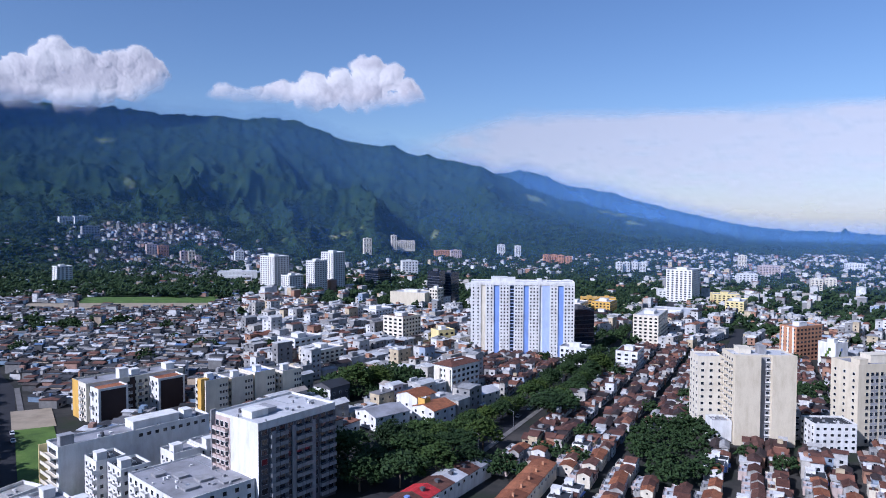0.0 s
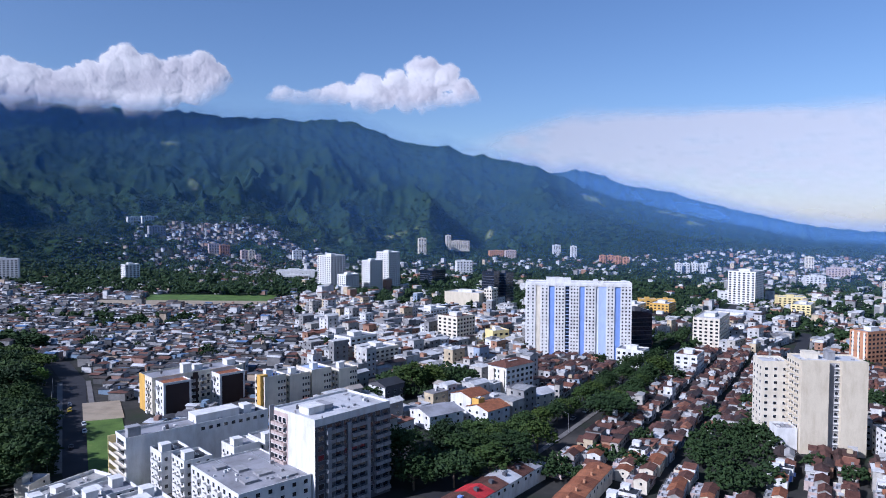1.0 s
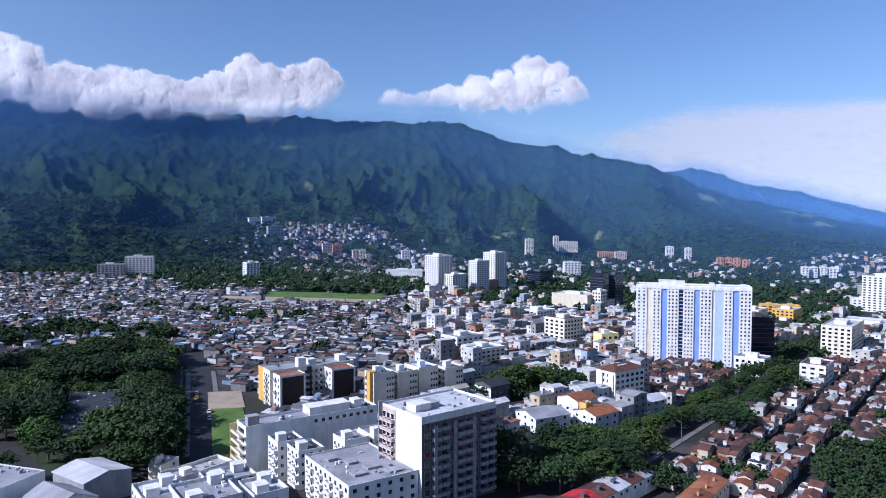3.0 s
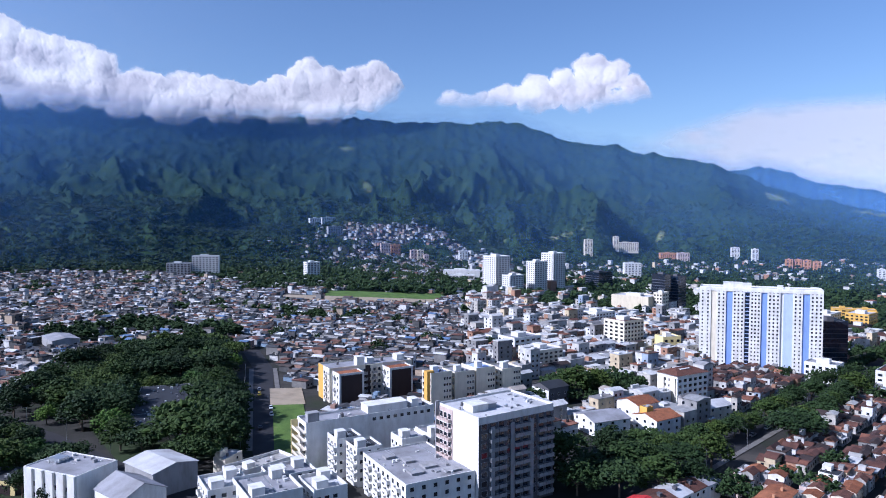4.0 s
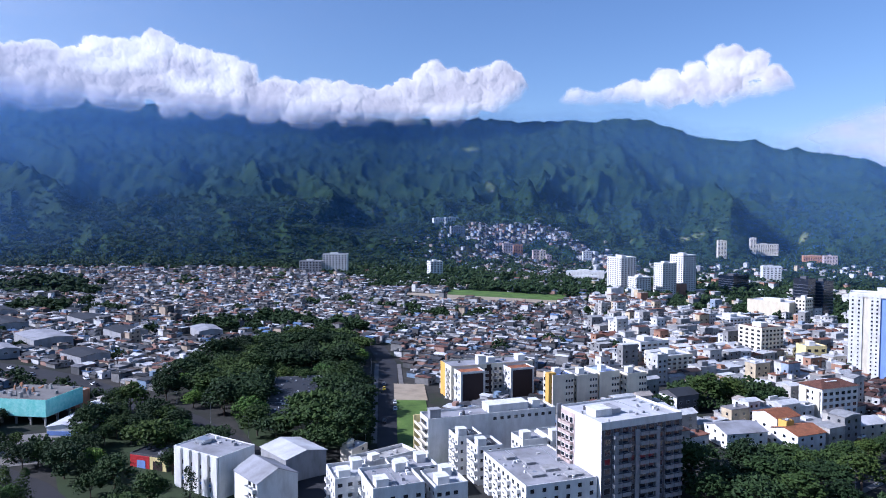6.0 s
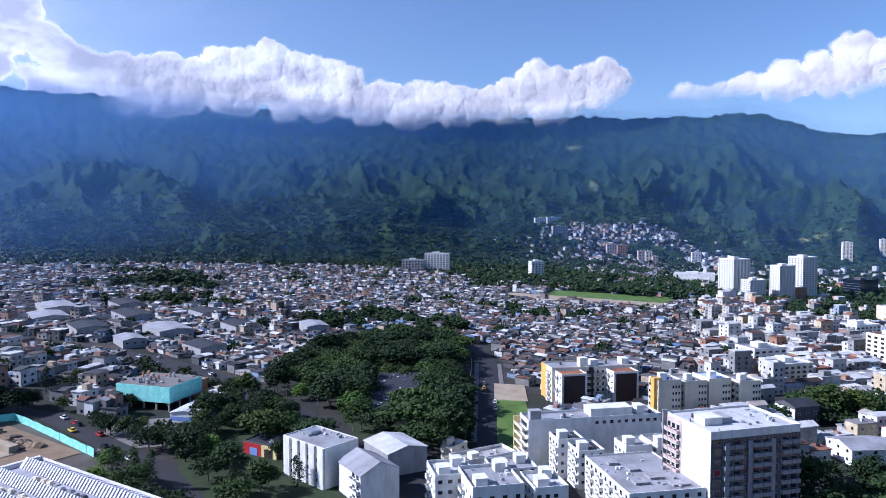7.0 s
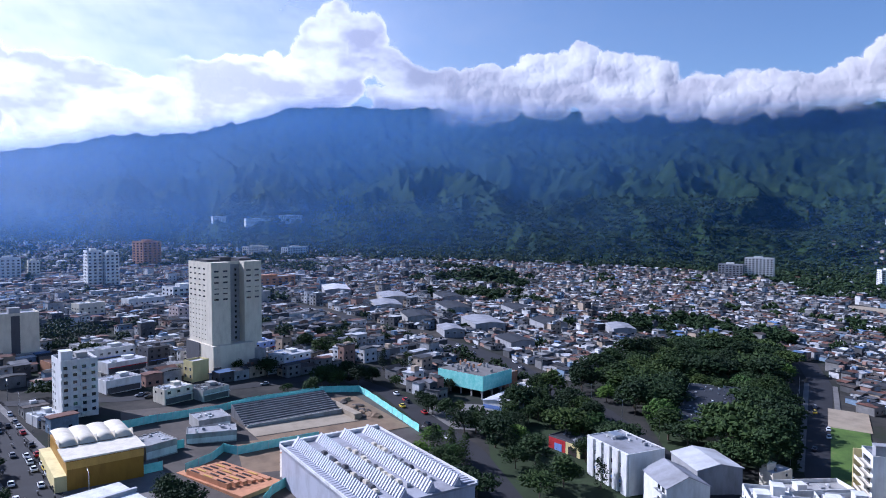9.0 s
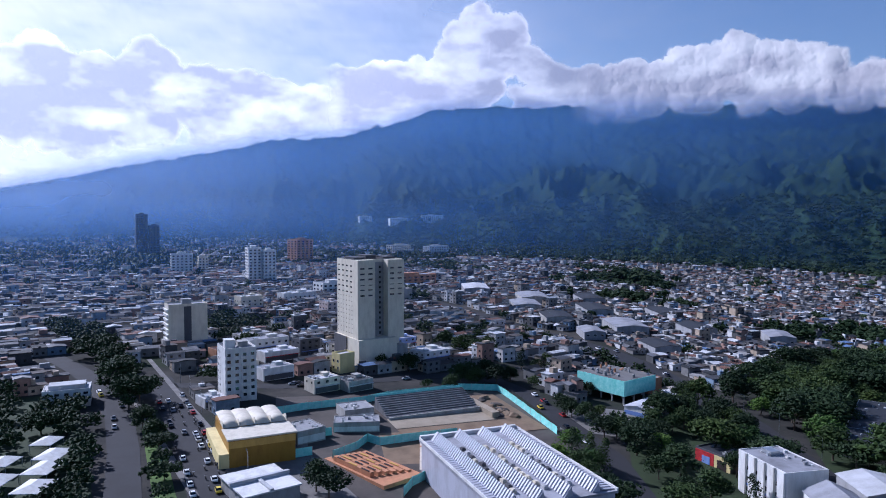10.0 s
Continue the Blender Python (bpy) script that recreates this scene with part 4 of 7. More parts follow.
def beige_tower():
    lr, ll, h = 25.0, 14.0, 37.6
    e = block("tower_block", (122.0, 287.5), -93, lr, ll, h, BEIGE, PALEROOF, "beige tower block with blank gables and a dark recess", "tower block", parapet=0.7,
              roof_boxes=((4, 9, 5, 11, 2.6, CREAM), (12, 15, 4, 8, 3.4, GREY)), tanks=2)
    # beige wall overlaid in grey: the recess's shadow as colour
    part("recess", boxes((10.4, 15.2, -0.12, 0, -4, h - 0.4)), GREY, e, "recess back painted grey for its shade")
    part("wing", boxes((0, 10.4, -2.6, 0, -4, h + 0.7)), BEIGE, e, "blank beige projecting wing")
    part("wing", boxes((15.2, lr, -2.6, 0, -4, h + 0.7)), BEIGE, e, "blank beige projecting wing")
    for f in range(13):
        part("ledge", boxes((13.2, 15.2, -0.9, -0.12, 1.4 + f * 2.8, 1.7 + f * 2.8)), WHITE, e, "white ledge")
        part("window", window_mesh(1.5, 1.3, WHITE, GLASS), None, e, m=face_pose("R", 14.2, 1.9 + f * 2.8, lr, ll, 0.13))
    glaze(e, "L", lr, ll, 13, 0.6, 2.8, 5, 1.5, 1.4, WHITE, balc=(0, 2, 4), balc_mats=(WHITE, BEIGE))
    e = block("apartment_block", (112.0, 300.0), -93, 11, 12, 34, CREAM, PALEROOF, "cream apartment block behind the beige tower", "apartment block")
    glaze(e, "R", 11, 12, 11, 1, 2.9, 3, 1.4, 1.3, WHITE)
    glaze(e, "L", 11, 12, 11, 1, 2.9, 3, 1.4, 1.3, WHITE)
    block("annex", (113.5, 287.0), -93, 8, 9, 9, WHITE, FLATROOF, "low white annex beside the beige tower", "building")
    e = block("tower_block", (175.0, 288.0), -80, 26, 16, 34.5, BEIGE, FLATROOF, "beige tower with glazed columns", "tower block", roof_boxes=((3, 7, 3, 8, 2.2, BEIGE), (10, 20, 5, 11, 3.5, CREAM)))
    for x0 in (6.0, 10.5, 16.5):
        part("glazed_column", boxes((x0, x0 + 3.4, -0.1, 0, 0, 31)), GREY, e, "glazed column")
    glaze(e, "R", 26, 16, 11, 0.8, 2.85, 9, 1.5, 1.7, CREAM, BLUEGLASS, span=(3, 24), out=0.11)
    glaze(e, "L", 26, 16, 11, 0.8, 2.85, 3, 1.4, 1.3, WHITE)
    e = block("office_block", (152.4, 279.5), -93, 17, 12, 11, WHITE, DARKROOF, "white four-storey block with rows of windows", "office block")
    glaze(e, "R", 17, 12, 4, 0.4, 2.6, 6, 1.4, 1.2, WHITE)
    glaze(e, "L", 17, 12, 4, 0.4, 2.6, 4, 1.4, 1.2, WHITE)
    e = block("office_block", (141.0, 296.0), -93, 14, 14, 11.5, GREY, DARKROOF, "grey office block under a dark roof", "office block")
    glaze(e, "R", 14, 14, 4, 0.4, 2.6, 5, 1.4, 1.2, WHITE)


def mid_blocks():
    """Middle-distance blocks between the avenue and the hills."""
    rows = (
        # corner x, y, azimuth, along, deep, height, wall, roof, floors, columns right, columns left, label
        ((255, 495), -65, 27, 14, 24.6, BRICK, FLATROOF, 8, 7, 3, "orange brick apartment block"),
        ((268, 468), -65, 13, 13, 17, WHITE, FLATROOF, 0, 0, 0, "white slab with a green mural painted on"),
        ((172, 548), -27, 46, 20, 24, CREAM, PALEROOF, 8, 10, 5, "tan office block with shaded side"),
        ((329, 910), -35, 40, 34, 43, WHITE, FLATROOF, 14, 6, 6, "white modern apartment tower"),
        ((-226, 925), -35, 26, 28, 47, WHITE, PALEROOF, 17, 5, 6, "white tower of flats with balconies"),
        ((-198, 890), -35, 24, 16, 25, WHITE, PALEROOF, 9, 5, 4, "low white tower of flats"),
        ((-172, 924), -35, 24, 16, 42.5, WHITE, PALEROOF, 15, 5, 4, "white tower with a grey glazed side"),
        ((-155, 976), -35, 24, 24, 52, WHITE, PALEROOF, 18, 5, 5, "tall slim white tower of flats"),
        ((-4, 800), -35, 12, 17, 41, BLUEGLASS, DARKROOF, 0, 0, 0, "dark glass office tower"),
        ((10, 812), -35, 16, 14, 39, BLUEGLASS, DARKROOF, 0, 0, 0, "dark glass office slab"),
        ((-100, 1060), -35, 32, 26, 21, BLUEGLASS, DARKROOF, 0, 0, 0, "low dark glass block"),
        ((-20, 765), -25, 26, 44, 18, BEIGE, PALEROOF, 0, 0, 0, "large beige windowless shopping hall"),
        ((-6, 770), -25, 16, 10, 23, CREAM, PALEROOF, 6, 4, 3, "beige hall stair block"),
        ((-30, 517), -38, 21, 20, 21, CREAM, TERRACOTTA, 7, 6, 4, "cream seven-storey block with a tiled roof"),
        ((-3, 511), -60, 14, 12, 12.5, YELLOW, PALEROOF, 3, 3, 0, "pale yellow box building"),
        ((5, 357), -42, 22, 13, 15.2, WHITE, DARKROOF, 5, 6, 4, "white and ochre apartment block with a brown roof"),
        ((100, 520), -75, 16, 20, 30, BLUEGLASS, DARKROOF, 0, 0, 0, "dark glass block behind the white slab"),
        ((-673, 858), -60, 38, 18, 30, WHITE, PALEROOF, 10, 8, 4, "white slab of flats at the hill foot"),
        ((-700, 835), -60, 34, 16, 19, GREY, PALEROOF, 7, 7, 4, "grey slab of flats at the hill foot"),
        ((-515, 920), -40, 20, 16, 25, WHITE, PALEROOF, 9, 4, 3, "small white tower at the hill foot"),
        ((140, 700), -30, 26, 20, 18, CREAM, PALEROOF, 6, 6, 5, "orange-cream block of flats"),
        ((175, 720), -30, 26, 20, 18, OCHRE, PALEROOF, 6, 6, 5, "small ochre block of flats"),
        ((165, 690), -30, 18, 16, 10, MAROON, DARKROOF, 3, 4, 3, "dark brown office box"),
        ((205, 640), -30, 18, 26, 11, WHITE, PALEROOF, 3, 4, 5, "white low office block"),
        ((255, 700), -25, 60, 46, 9, PALEROOF, PALEROOF, 0, 0, 0, "wide white-roofed market hall"),
        ((350, 800), -30, 40, 20, 15, YELLOW, PALEROOF, 5, 9, 4, "yellow slab of flats"),
        ((-62, 640), -35, 26, 22, 12, WHITE, PALEROOF, 4, 6, 5, "white office building with blue trim"),
        ((-98, 455), -38, 24, 18, 12, WHITE, FLATROOF, 4, 5, 4, "white four-storey building with a roof terrace"),
        ((-75, 420), -38, 20, 20, 11, CREAM, PALEROOF, 4, 5, 4, "grey-white building with a blue sign wall"),
        ((95, 455), -27, 14, 18, 11, WHITE, FLATROOF, 3, 4, 5, "white corner apartment house"),
        ((-351, 1074), -74, 60, 30, 12, WHITE, PALEROOF, 0, 0, 0, "broad low white shopping building"),
        ((-330, 1040), -74, 40, 22, 8, WHITE, PALEROOF, 2, 8, 3, "low white hall with flat roofs"),
        ((125, 440), -27, 22, 14, 12, WHITE, TERRACOTTA, 4, 6, 3, "white house row with tiled roofs"),
    )
    for c, az, lr, ll, h, wall, roof, floors, cr, cl, lab in rows:
        e = block("building", c, az, lr, ll, h, wall, roof, lab, "building", roof_boxes=((lr * 0.3, lr * 0.6, ll * 0.3, ll * 0.7, 2.8, WHITE if wall is not BLUEGLASS else DARKGREY),))
        if "mural" in lab:
            for k in range(6):
                part("mural_band", boxes((1.0 + k * 0.9, 2.6 + k * 0.9, -0.06, 0, 2 + k * 2.0, 4 + k * 2.0)), BLUE if k % 3 == 2 else LEAFLIGHT, e, "green mural stripe")
                part("mural_band", boxes((-0.06, 0, 9.4 - k * 1.2, 11.4 - k * 1.2, 1 + k * 2.2, 3.2 + k * 2.2)), LEAFLIGHT, e, "green mural stripe")
        if wall is BRICK:
            for k in range(3):
                part("white_stripe", boxes((-0.07, 0, 2 + k * 4.4, 3.4 + k * 4.4, 0, h)), WHITE, e, "white upright stripe")
        if "ochre apartment" in lab:
            bm = bmesh.new()
            lo = [bm.verts.new(p) for p in ((-0.8, -0.8, h + 0.95), (lr + 0.8, -0.8, h + 0.95), (lr + 0.8, ll + 0.8, h + 0.95), (-0.8, ll + 0.8, h + 0.95))]
            hi = [bm.verts.new(p) for p in ((ll * 0.45, ll / 2, h + 3.6), (lr - ll * 0.45, ll / 2, h + 3.6))]
            for q in ((lo[0], lo[1], hi[1], hi[0]), (lo[1], lo[2], hi[1]), (lo[2], lo[3], hi[0], hi[1]), (lo[3], lo[0], hi[0]), lo[::-1]):
                bm.faces.new(q)
            part("hipped_roof", bm, TERRACOTTA, e, "dark brown hipped roof")
            for y0 in (1.0, 8.2):
                part("ochre_bay", boxes((-0.7, 0, y0, y0 + 3.4, -3, h - 0.6)), CREAM, e, "cream projecting bay")
        fh = (h - 0.8) / max(floors, 1)
        ww = lr / max(cr, 1) * 0.55
        if floors:
            glaze(e, "R", lr, ll, floors, 0.4, fh, cr, min(ww, 3.2), fh * 0.5, wall, GLASS, sill=fh * 0.28, limit=9)
            if cl:
                glaze(e, "L", lr, ll, floors, 0.4, fh, cl, min(ll / cl * 0.5, 3), fh * 0.5, wall, GLASS, sill=fh * 0.28, limit=9)
        elif wall is BLUEGLASS:
            for f in range(1, int(h / 3.2)):
                part("floor_band", boxes((-0.1, lr, -0.1, 0, f * 3.2, f * 3.2 + 0.5), (-0.1, 0, 0, ll, f * 3.2, f * 3.2 + 0.5)), DARKGREY, e)


def left_blocks():
    """Towers and slabs towards the sun."""
    lr, ll, h = 27.0, 21.0, 54.0
    c = (-357.3, 58.8)
    e = block("tower_block", c, 15, lr, ll, h, CREAM, DARKROOF, "tall beige hotel-like tower with a shaded split front", "tower block", parapet=1.0,
              roof_boxes=((2, 8, 3, 16, 1.8, DARKGREY), (10, 16, 6, 16, 2.6, DARKGREY), (19, 26, 3, 14, 1.8, DARKGREY)))
    # grey panel puts the shade between the wings into the wall colour
    part("recess", boxes((9.9, 17.5, -0.1, 0, 13, h - 0.5)), GREY, e, "recess between two wings, painted grey for shade")
    for x0, x1 in ((0.0, 9.9), (17.5, lr)):
        part("wing", boxes((x0, x1, -5.6, 0, 13, h + 0.9)), CREAM, e, "projecting wing")
        for f in range(4):
            part("ledge", boxes((x0 + 0.5, x1 - 0.3, -5.95, -5.6, 38.5 + f * 3.6, 39.1 + f * 3.6)), CREAM, e, "cream sun-shade ledge")
    part("podium", boxes((-1.0, lr - 6, -9, ll + 1, -4, 14)), CREAM, e, "beige podium")
    part("podium_wing", boxes((lr - 6, lr + 2, -6, ll, -4, 9)), CONCRETE, e, "lower concrete podium wing")
    part("podium_screen", boxes((-1.4, -1, 6, ll + 1, 4, 14)), DARKGREY, e, "dark podium screen")
    glaze(e, "L", lr, ll, 9, 15.0, 2.4, 6, 0.8, 0.7, CREAM, GLASS, limit=60)
    glaze(e, "L", lr, ll, 6, 36.5, 2.75, 4, 2.4, 0.9, CREAM, BLUEGLASS, limit=60)
    for f in range(6):
        for x in (2.6, 7.2, 19.8, 24.4):
            part("window", window_mesh(2.6, 1.0, CREAM, BLUEGLASS), None, e, m=face_pose("R", x, 36 + f * 2.8, lr, ll, 5.62))
    glaze(e, "R", lr, ll, 14, 14, 2.7, 2, 1.2, 1.4, GREY, GLASS, span=(10.4, 17), out=0.11)
    e = block("building", (-339.0, 49.0), 27, 9, 7, 9, YELLOW, PALEROOF, "small yellow and white building at the tower's foot", "building")
    glaze(e, "L", 9, 7, 2, 1, 3.4, 2, 1.2, 1.4, WHITE)
    lr, ll, h = 21.0, 14.0, 23.5
    e = block("office_block", (-411.6, -35.9), 14, lr, ll, h, CREAM, FLATROOF, "concrete slab block with a dark central strip", "office block", roof_boxes=((8, 13, 4, 9, 3, GREY),))
    part("strip", boxes((8.2, 12.2, -0.1, 0, 0, h - 0.5)), DARKGREY, e, "dark central strip")
    part("plinth", boxes((-2, lr + 3, -4, ll, -3, 3.4)), CONCRETE, e, "broad ground-floor plinth")
    for f in range(7):
        part("sun_shade", boxes((-0.9, 0, 0.3, ll - 0.3, 3.8 + f * 2.8, 4.7 + f * 2.8)), WHITE, e, "white sun-shade band")
    lr, ll, h = 13.0, 16.0, 21.5
    e = block("apartment_block", (-298.4, -4.5), 12, lr, ll, h, WHITE, FLATROOF, "slim white seven-storey block with balconies", "apartment block", roof_boxes=((1, 5, 4, 9, 3.6, WHITE), (7, 11, 7, 12, 2, CONCRETE)))
    glaze(e, "R", lr, ll, 7, 0.8, 2.85, 4, 1.6, 1.4, WHITE, GLASS, balc=(0, 2), balc_mats=(WHITE, WHITE))
    glaze(e, "L", lr, ll, 7, 0.8, 2.85, 2, 1.2, 1.3, WHITE, GLASS, span=(9, 15))
    for c, az, lr, ll, h, wall, fl, cr, lab in (((-720, 13), 12, 13, 16, 35, WHITE, 11, 3, "white tower of flats in two wings"), ((-716, 28), 12, 12, 16, 33, WHITE, 10, 3, "white wing of the tower pair"),
                                                ((-936, 79), 30, 26, 22, 33, BRICK, 10, 4, "brick and cream apartment tower"), ((-798, -66), 8, 22, 14, 22, WHITE, 7, 5, "white seven-storey slab of flats"),
                                                ((-800, -38), 8, 10, 14, 19, CREAM, 6, 3, "low cream block of flats"), ((-1096, -138), 12, 16, 14, 62, DARKGREY, 16, 3, "dark grey tower near the hills"),
                                                ((-1096, -120), 12, 14, 14, 46, DARKGREY, 12, 3, "lower dark grey tower near the hills"), ((-620, 75), 20, 30, 20, 11, WHITE, 3, 6, "white three-storey corner building"),
                                                ((-690, 150), 20, 60, 20, 10, BRICK, 3, 8, "long brick apartment block"), ((-560, 130), 20, 14, 14, 13, CONCRETE, 0, 0, "grey concrete box building"),
                                                ((-1180, 330), 30, 50, 16, 16, WHITE, 4, 8, "white hillside housing slab"), ((-1210, 270), 30, 46, 16, 16, CREAM, 4, 8, "cream hillside housing slab")):
        e = block("building", c, az, lr, ll, h, wall, FLATROOF, lab, "building", roof_boxes=((lr * 0.3, lr * 0.7, ll * 0.3, ll * 0.7, 2.5, wall),))
        if fl:
            fh = (h - 0.8) / fl
            glaze(e, "R", lr, ll, fl, 0.4, fh, cr, lr / cr * 0.5, fh * 0.5, wall, GLASS, sill=fh * 0.28, limit=9)
            glaze(e, "L", lr, ll, fl, 0.4, fh, 3, ll / 3 * 0.45, fh * 0.5, wall, GLASS, sill=fh * 0.28, limit=6)


def hillside_blocks():
    """Far blocks on the slopes and in the green belts: bearing, elevation of the foot, angular width and height."""
    rows = (
        (28.54, -0.62, 0.94, 0.70, WHITE), (27.46, -0.62, 1.14, 0.62, WHITE), (26.95, -1.62, 1.19, 0.67, GREY), (22.84, -3.04, 0.79, 0.77, PINK), (22.02, -3.06, 0.77, 0.74, BRICK),
        (20.52, -3.49, 0.53, 0.75, PINK), (19.97, -3.62, 0.50, 0.83, CREAM), (19.47, -3.73, 0.42, 0.54, PINK), (16.41, -3.69, 0.69, 0.81, WHITE), (6.21, -3.24, 0.65, 1.45, CREAM),
        (4.04, -2.91, 0.42, 1.07, CREAM), (3.23, -3.15, 1.87, 0.70, CREAM), (0.04, -3.38, 1.22, 0.80, BRICK), (-1.11, -3.56, 0.89, 0.75, PINK), (-4.85, -3.35, 0.60, 0.93, WHITE),
        (-6.22, -3.48, 0.46, 1.07, WHITE), (-8.55, -3.78, 0.48, 0.65, BRICK), (-9.15, -3.77, 0.48, 0.65, BRICK), (-9.74, -3.81, 0.48, 0.65, BRICK))
    more = (
        (-10.38, -3.84, 0.48, 0.59, BRICK), (2.71, -4.83, 1.31, 1.12, WHITE), (-14.37, -4.41, 0.46, 0.77, WHITE), (-14.94, -4.39, 0.46, 0.76, WHITE), (-15.56, -4.38, 0.46, 0.76, WHITE),
        (-16.14, -4.37, 0.50, 0.72, WHITE), (-23.89, -5.16, 1.33, 0.85, WHITE), (-25.39, -4.42, 1.46, 0.76, PINK), (-23.48, -3.89, 0.55, 0.98, CREAM), (-28.50, -5.32, 0.76, 0.82, CREAM),
        (-29.39, -5.27, 0.75, 0.81, CREAM), (-30.92, -3.74, 1.24, 0.44, WHITE), (-22.38, -6.82, 1.93, 0.90, YELLOW), (76.65, -0.40, 1.96, 0.57, WHITE), (74.10, -0.43, 1.83, 0.60, WHITE),
        (79.62, -0.40, 1.02, 0.47, WHITE), (-12.11, -7.42, 1.35, 0.86, OCHRE), (-13.51, -7.38, 1.25, 0.86, OCHRE), (-18.13, -6.62, 1.48, 0.84, WHITE), (-18.55, -6.43, 0.63, 0.88, PINK))
    tint = {WHITE: "white", GREY: "grey", PINK: "pinkish", BRICK: "brick-red", CREAM: "cream", YELLOW: "yellow", OCHRE: "ochre"}
    for az, el, wd, hd, wall in rows + more:
        x, y, r = spot(az, el)
        w, h = r * radians(wd), r * radians(hd)
        deep = min(max(w * 0.6, 12), 22)
        face = az - 90 + 12
        ex = heading(face)
        c = (x - ex[0] * w / 2, y - ex[1] * w / 2)
        e = block("building", c, face, w, deep, h, wall, PALEROOF, tint[wall] + (" apartment tower in the green belt" if hd > wd else " apartment slab among trees"), "building",
                  roof_boxes=((w * 0.35, w * 0.6, deep * 0.3, deep * 0.7, 2.4, wall),))
        fl = max(3, int(h / 3.0))
        cols = max(2, int(w / 5))
        glaze(e, "R", w, deep, fl, 0.4, (h - 1) / fl, cols, w / cols * 0.5, 1.4, wall, GLASS, sill=0.8, limit=6)


for build in (hillside_blocks, near_apartments, orange_block, cream_complex, white_complex, white_houses_front, big_tower, beige_tower, mid_blocks, left_blocks):
    build()
# ---- stadium site, sports hall and the shops round it ----
TURQ = Mat("turquoise_net", 0.6)
TURQ.colour(TURQ.mix(TURQ.ramp(TURQ.noise(0.5, 5, 0.7), [(0.35, (0, 0, 0)), (0.7, (1, 1, 1))]), (0.18, 0.60, 0.52), (0.40, 0.76, 0.69)))
TURQ.bump(TURQ.noise(1.2, 4), 0.6, 0.2)
TURQ = TURQ.m
HALLROOF = paint("white_sheet_roof", (0.56, 0.56, 0.60), rough=0.45, dirt=0.3, scale=0.15)
DECK = paint("grey_roof_deck", (0.34, 0.34, 0.37), dirt=0.45, scale=0.15)
LAVENDER = paint("pale_grey_sheet", (0.42, 0.42, 0.47), rough=0.5, dirt=0.3)
ORANGE_EARTH = paint("orange_paving", (0.52, 0.24, 0.12), dirt=0.3)
# stained concrete, its base colour lowered to hold the stand's shade
SHADECONC = paint("shade_dark_concrete", (0.13, 0.13, 0.14), dirt=0.5)
GOLD = paint("golden_panel", (0.34, 0.18, 0.02), rough=0.5, dirt=0.3)


def sports_hall():
    """Low hall with a white roof carrying four long ribbed skylight ridges."""
    lr, ll, h = 55.0, 33.0, 12.6
    e = site("sports_hall", (-153.7, 92.4), 94.5, lr, ll, "large sports hall with a white roof of long ribbed skylights", "sports hall")
    part("wall", boxes((0, lr, 0, ll, -4, h - 0.6)), LAVENDER, e)
    part("roof", boxes((-0.6, lr + 0.6, -0.6, ll + 0.6, h - 0.6, h)), DECK, e, "pale grey roof deck")
    t = 0.4
    for k, row in enumerate(((-0.6, lr + 0.6, -0.6, -0.6 + t, h, h + 0.7), (-0.6, lr + 0.6, ll + 0.6 - t, ll + 0.6, h, h + 0.7), (lr + 0.2, lr + 1.4, -0.2, ll + 0.2, h, h + 1.1))):
        part("roof_edge", boxes(row), WHITE, e, "white roof edge")

    def ridge(y0, y1, peak, name):
        bm = bmesh.new()
        v = [bm.verts.new(p) for p in ((0.5, y0, h + 0.01), (lr - 1, y0, h + 0.01), (lr - 1, y1, h + 0.01), (0.5, y1, h + 0.01), (0.5, peak, h + 2.6), (lr - 1, peak, h + 2.6))]
        for q in ((0, 1, 5, 4), (2, 3, 4, 5), (0, 4, 3), (1, 2, 5), (3, 2, 1, 0)):
            bm.faces.new([v[i] for i in q])
        r = part(name, bm, LAVENDER, e, "long raised skylight ridge")
        n = 40
        run = math.hypot(y1 - peak, 2.6)
        key = ("rib", round(run, 2))
        if key not in _cache:
            _cache[key] = to_mesh("rib", boxes((-0.3, 0.3, 0, run, 0, 0.28)), [HALLROOF])
        tilt = math.degrees(math.atan2(-2.6, y1 - peak))
        for i in range(n):
            part("rib", _cache[key], None, r, m=pose(1.2 + i * (lr - 2.4) / n, peak, h + 2.62, tilt, 0, 0))
    for y in (4.6, 12.6, 20.6, 28.2):
        ridge(y - 0.5, y + 2.0, y, "skylight")
    rnd = random.Random(12)
    for k in range(33):
        x, y = 7 + (k // 3) * 3.3 + rnd.uniform(-0.6, 0.6), 7.6 + (k % 3) * 8 + rnd.uniform(0, 1.4)
        part("unit", boxes((x, x + 1.9, y, y + 1.3, h, h + 0.8), (x + 0.3, x + 1.6, y + 0.2, y + 1.1, h + 0.8, h + 1.0)),
             (CREAM, DARKGREY, PALEROOF, CREAM, GREY)[rnd.randrange(5)], e, "roof ventilation unit")
    n = 34
    slat = to_mesh("rib", boxes((-0.45, 0.45, 0, 4.0, 0, 0.2)), [LAVENDER])
    for i in range(n):
        for y in (-0.4, 30.9 - 1.6):
            part("rib", slat, None, e, m=pose(1 + i * (lr - 2) / n, y, h + 0.05, 4 if y < 0 else -4, 0, 0))


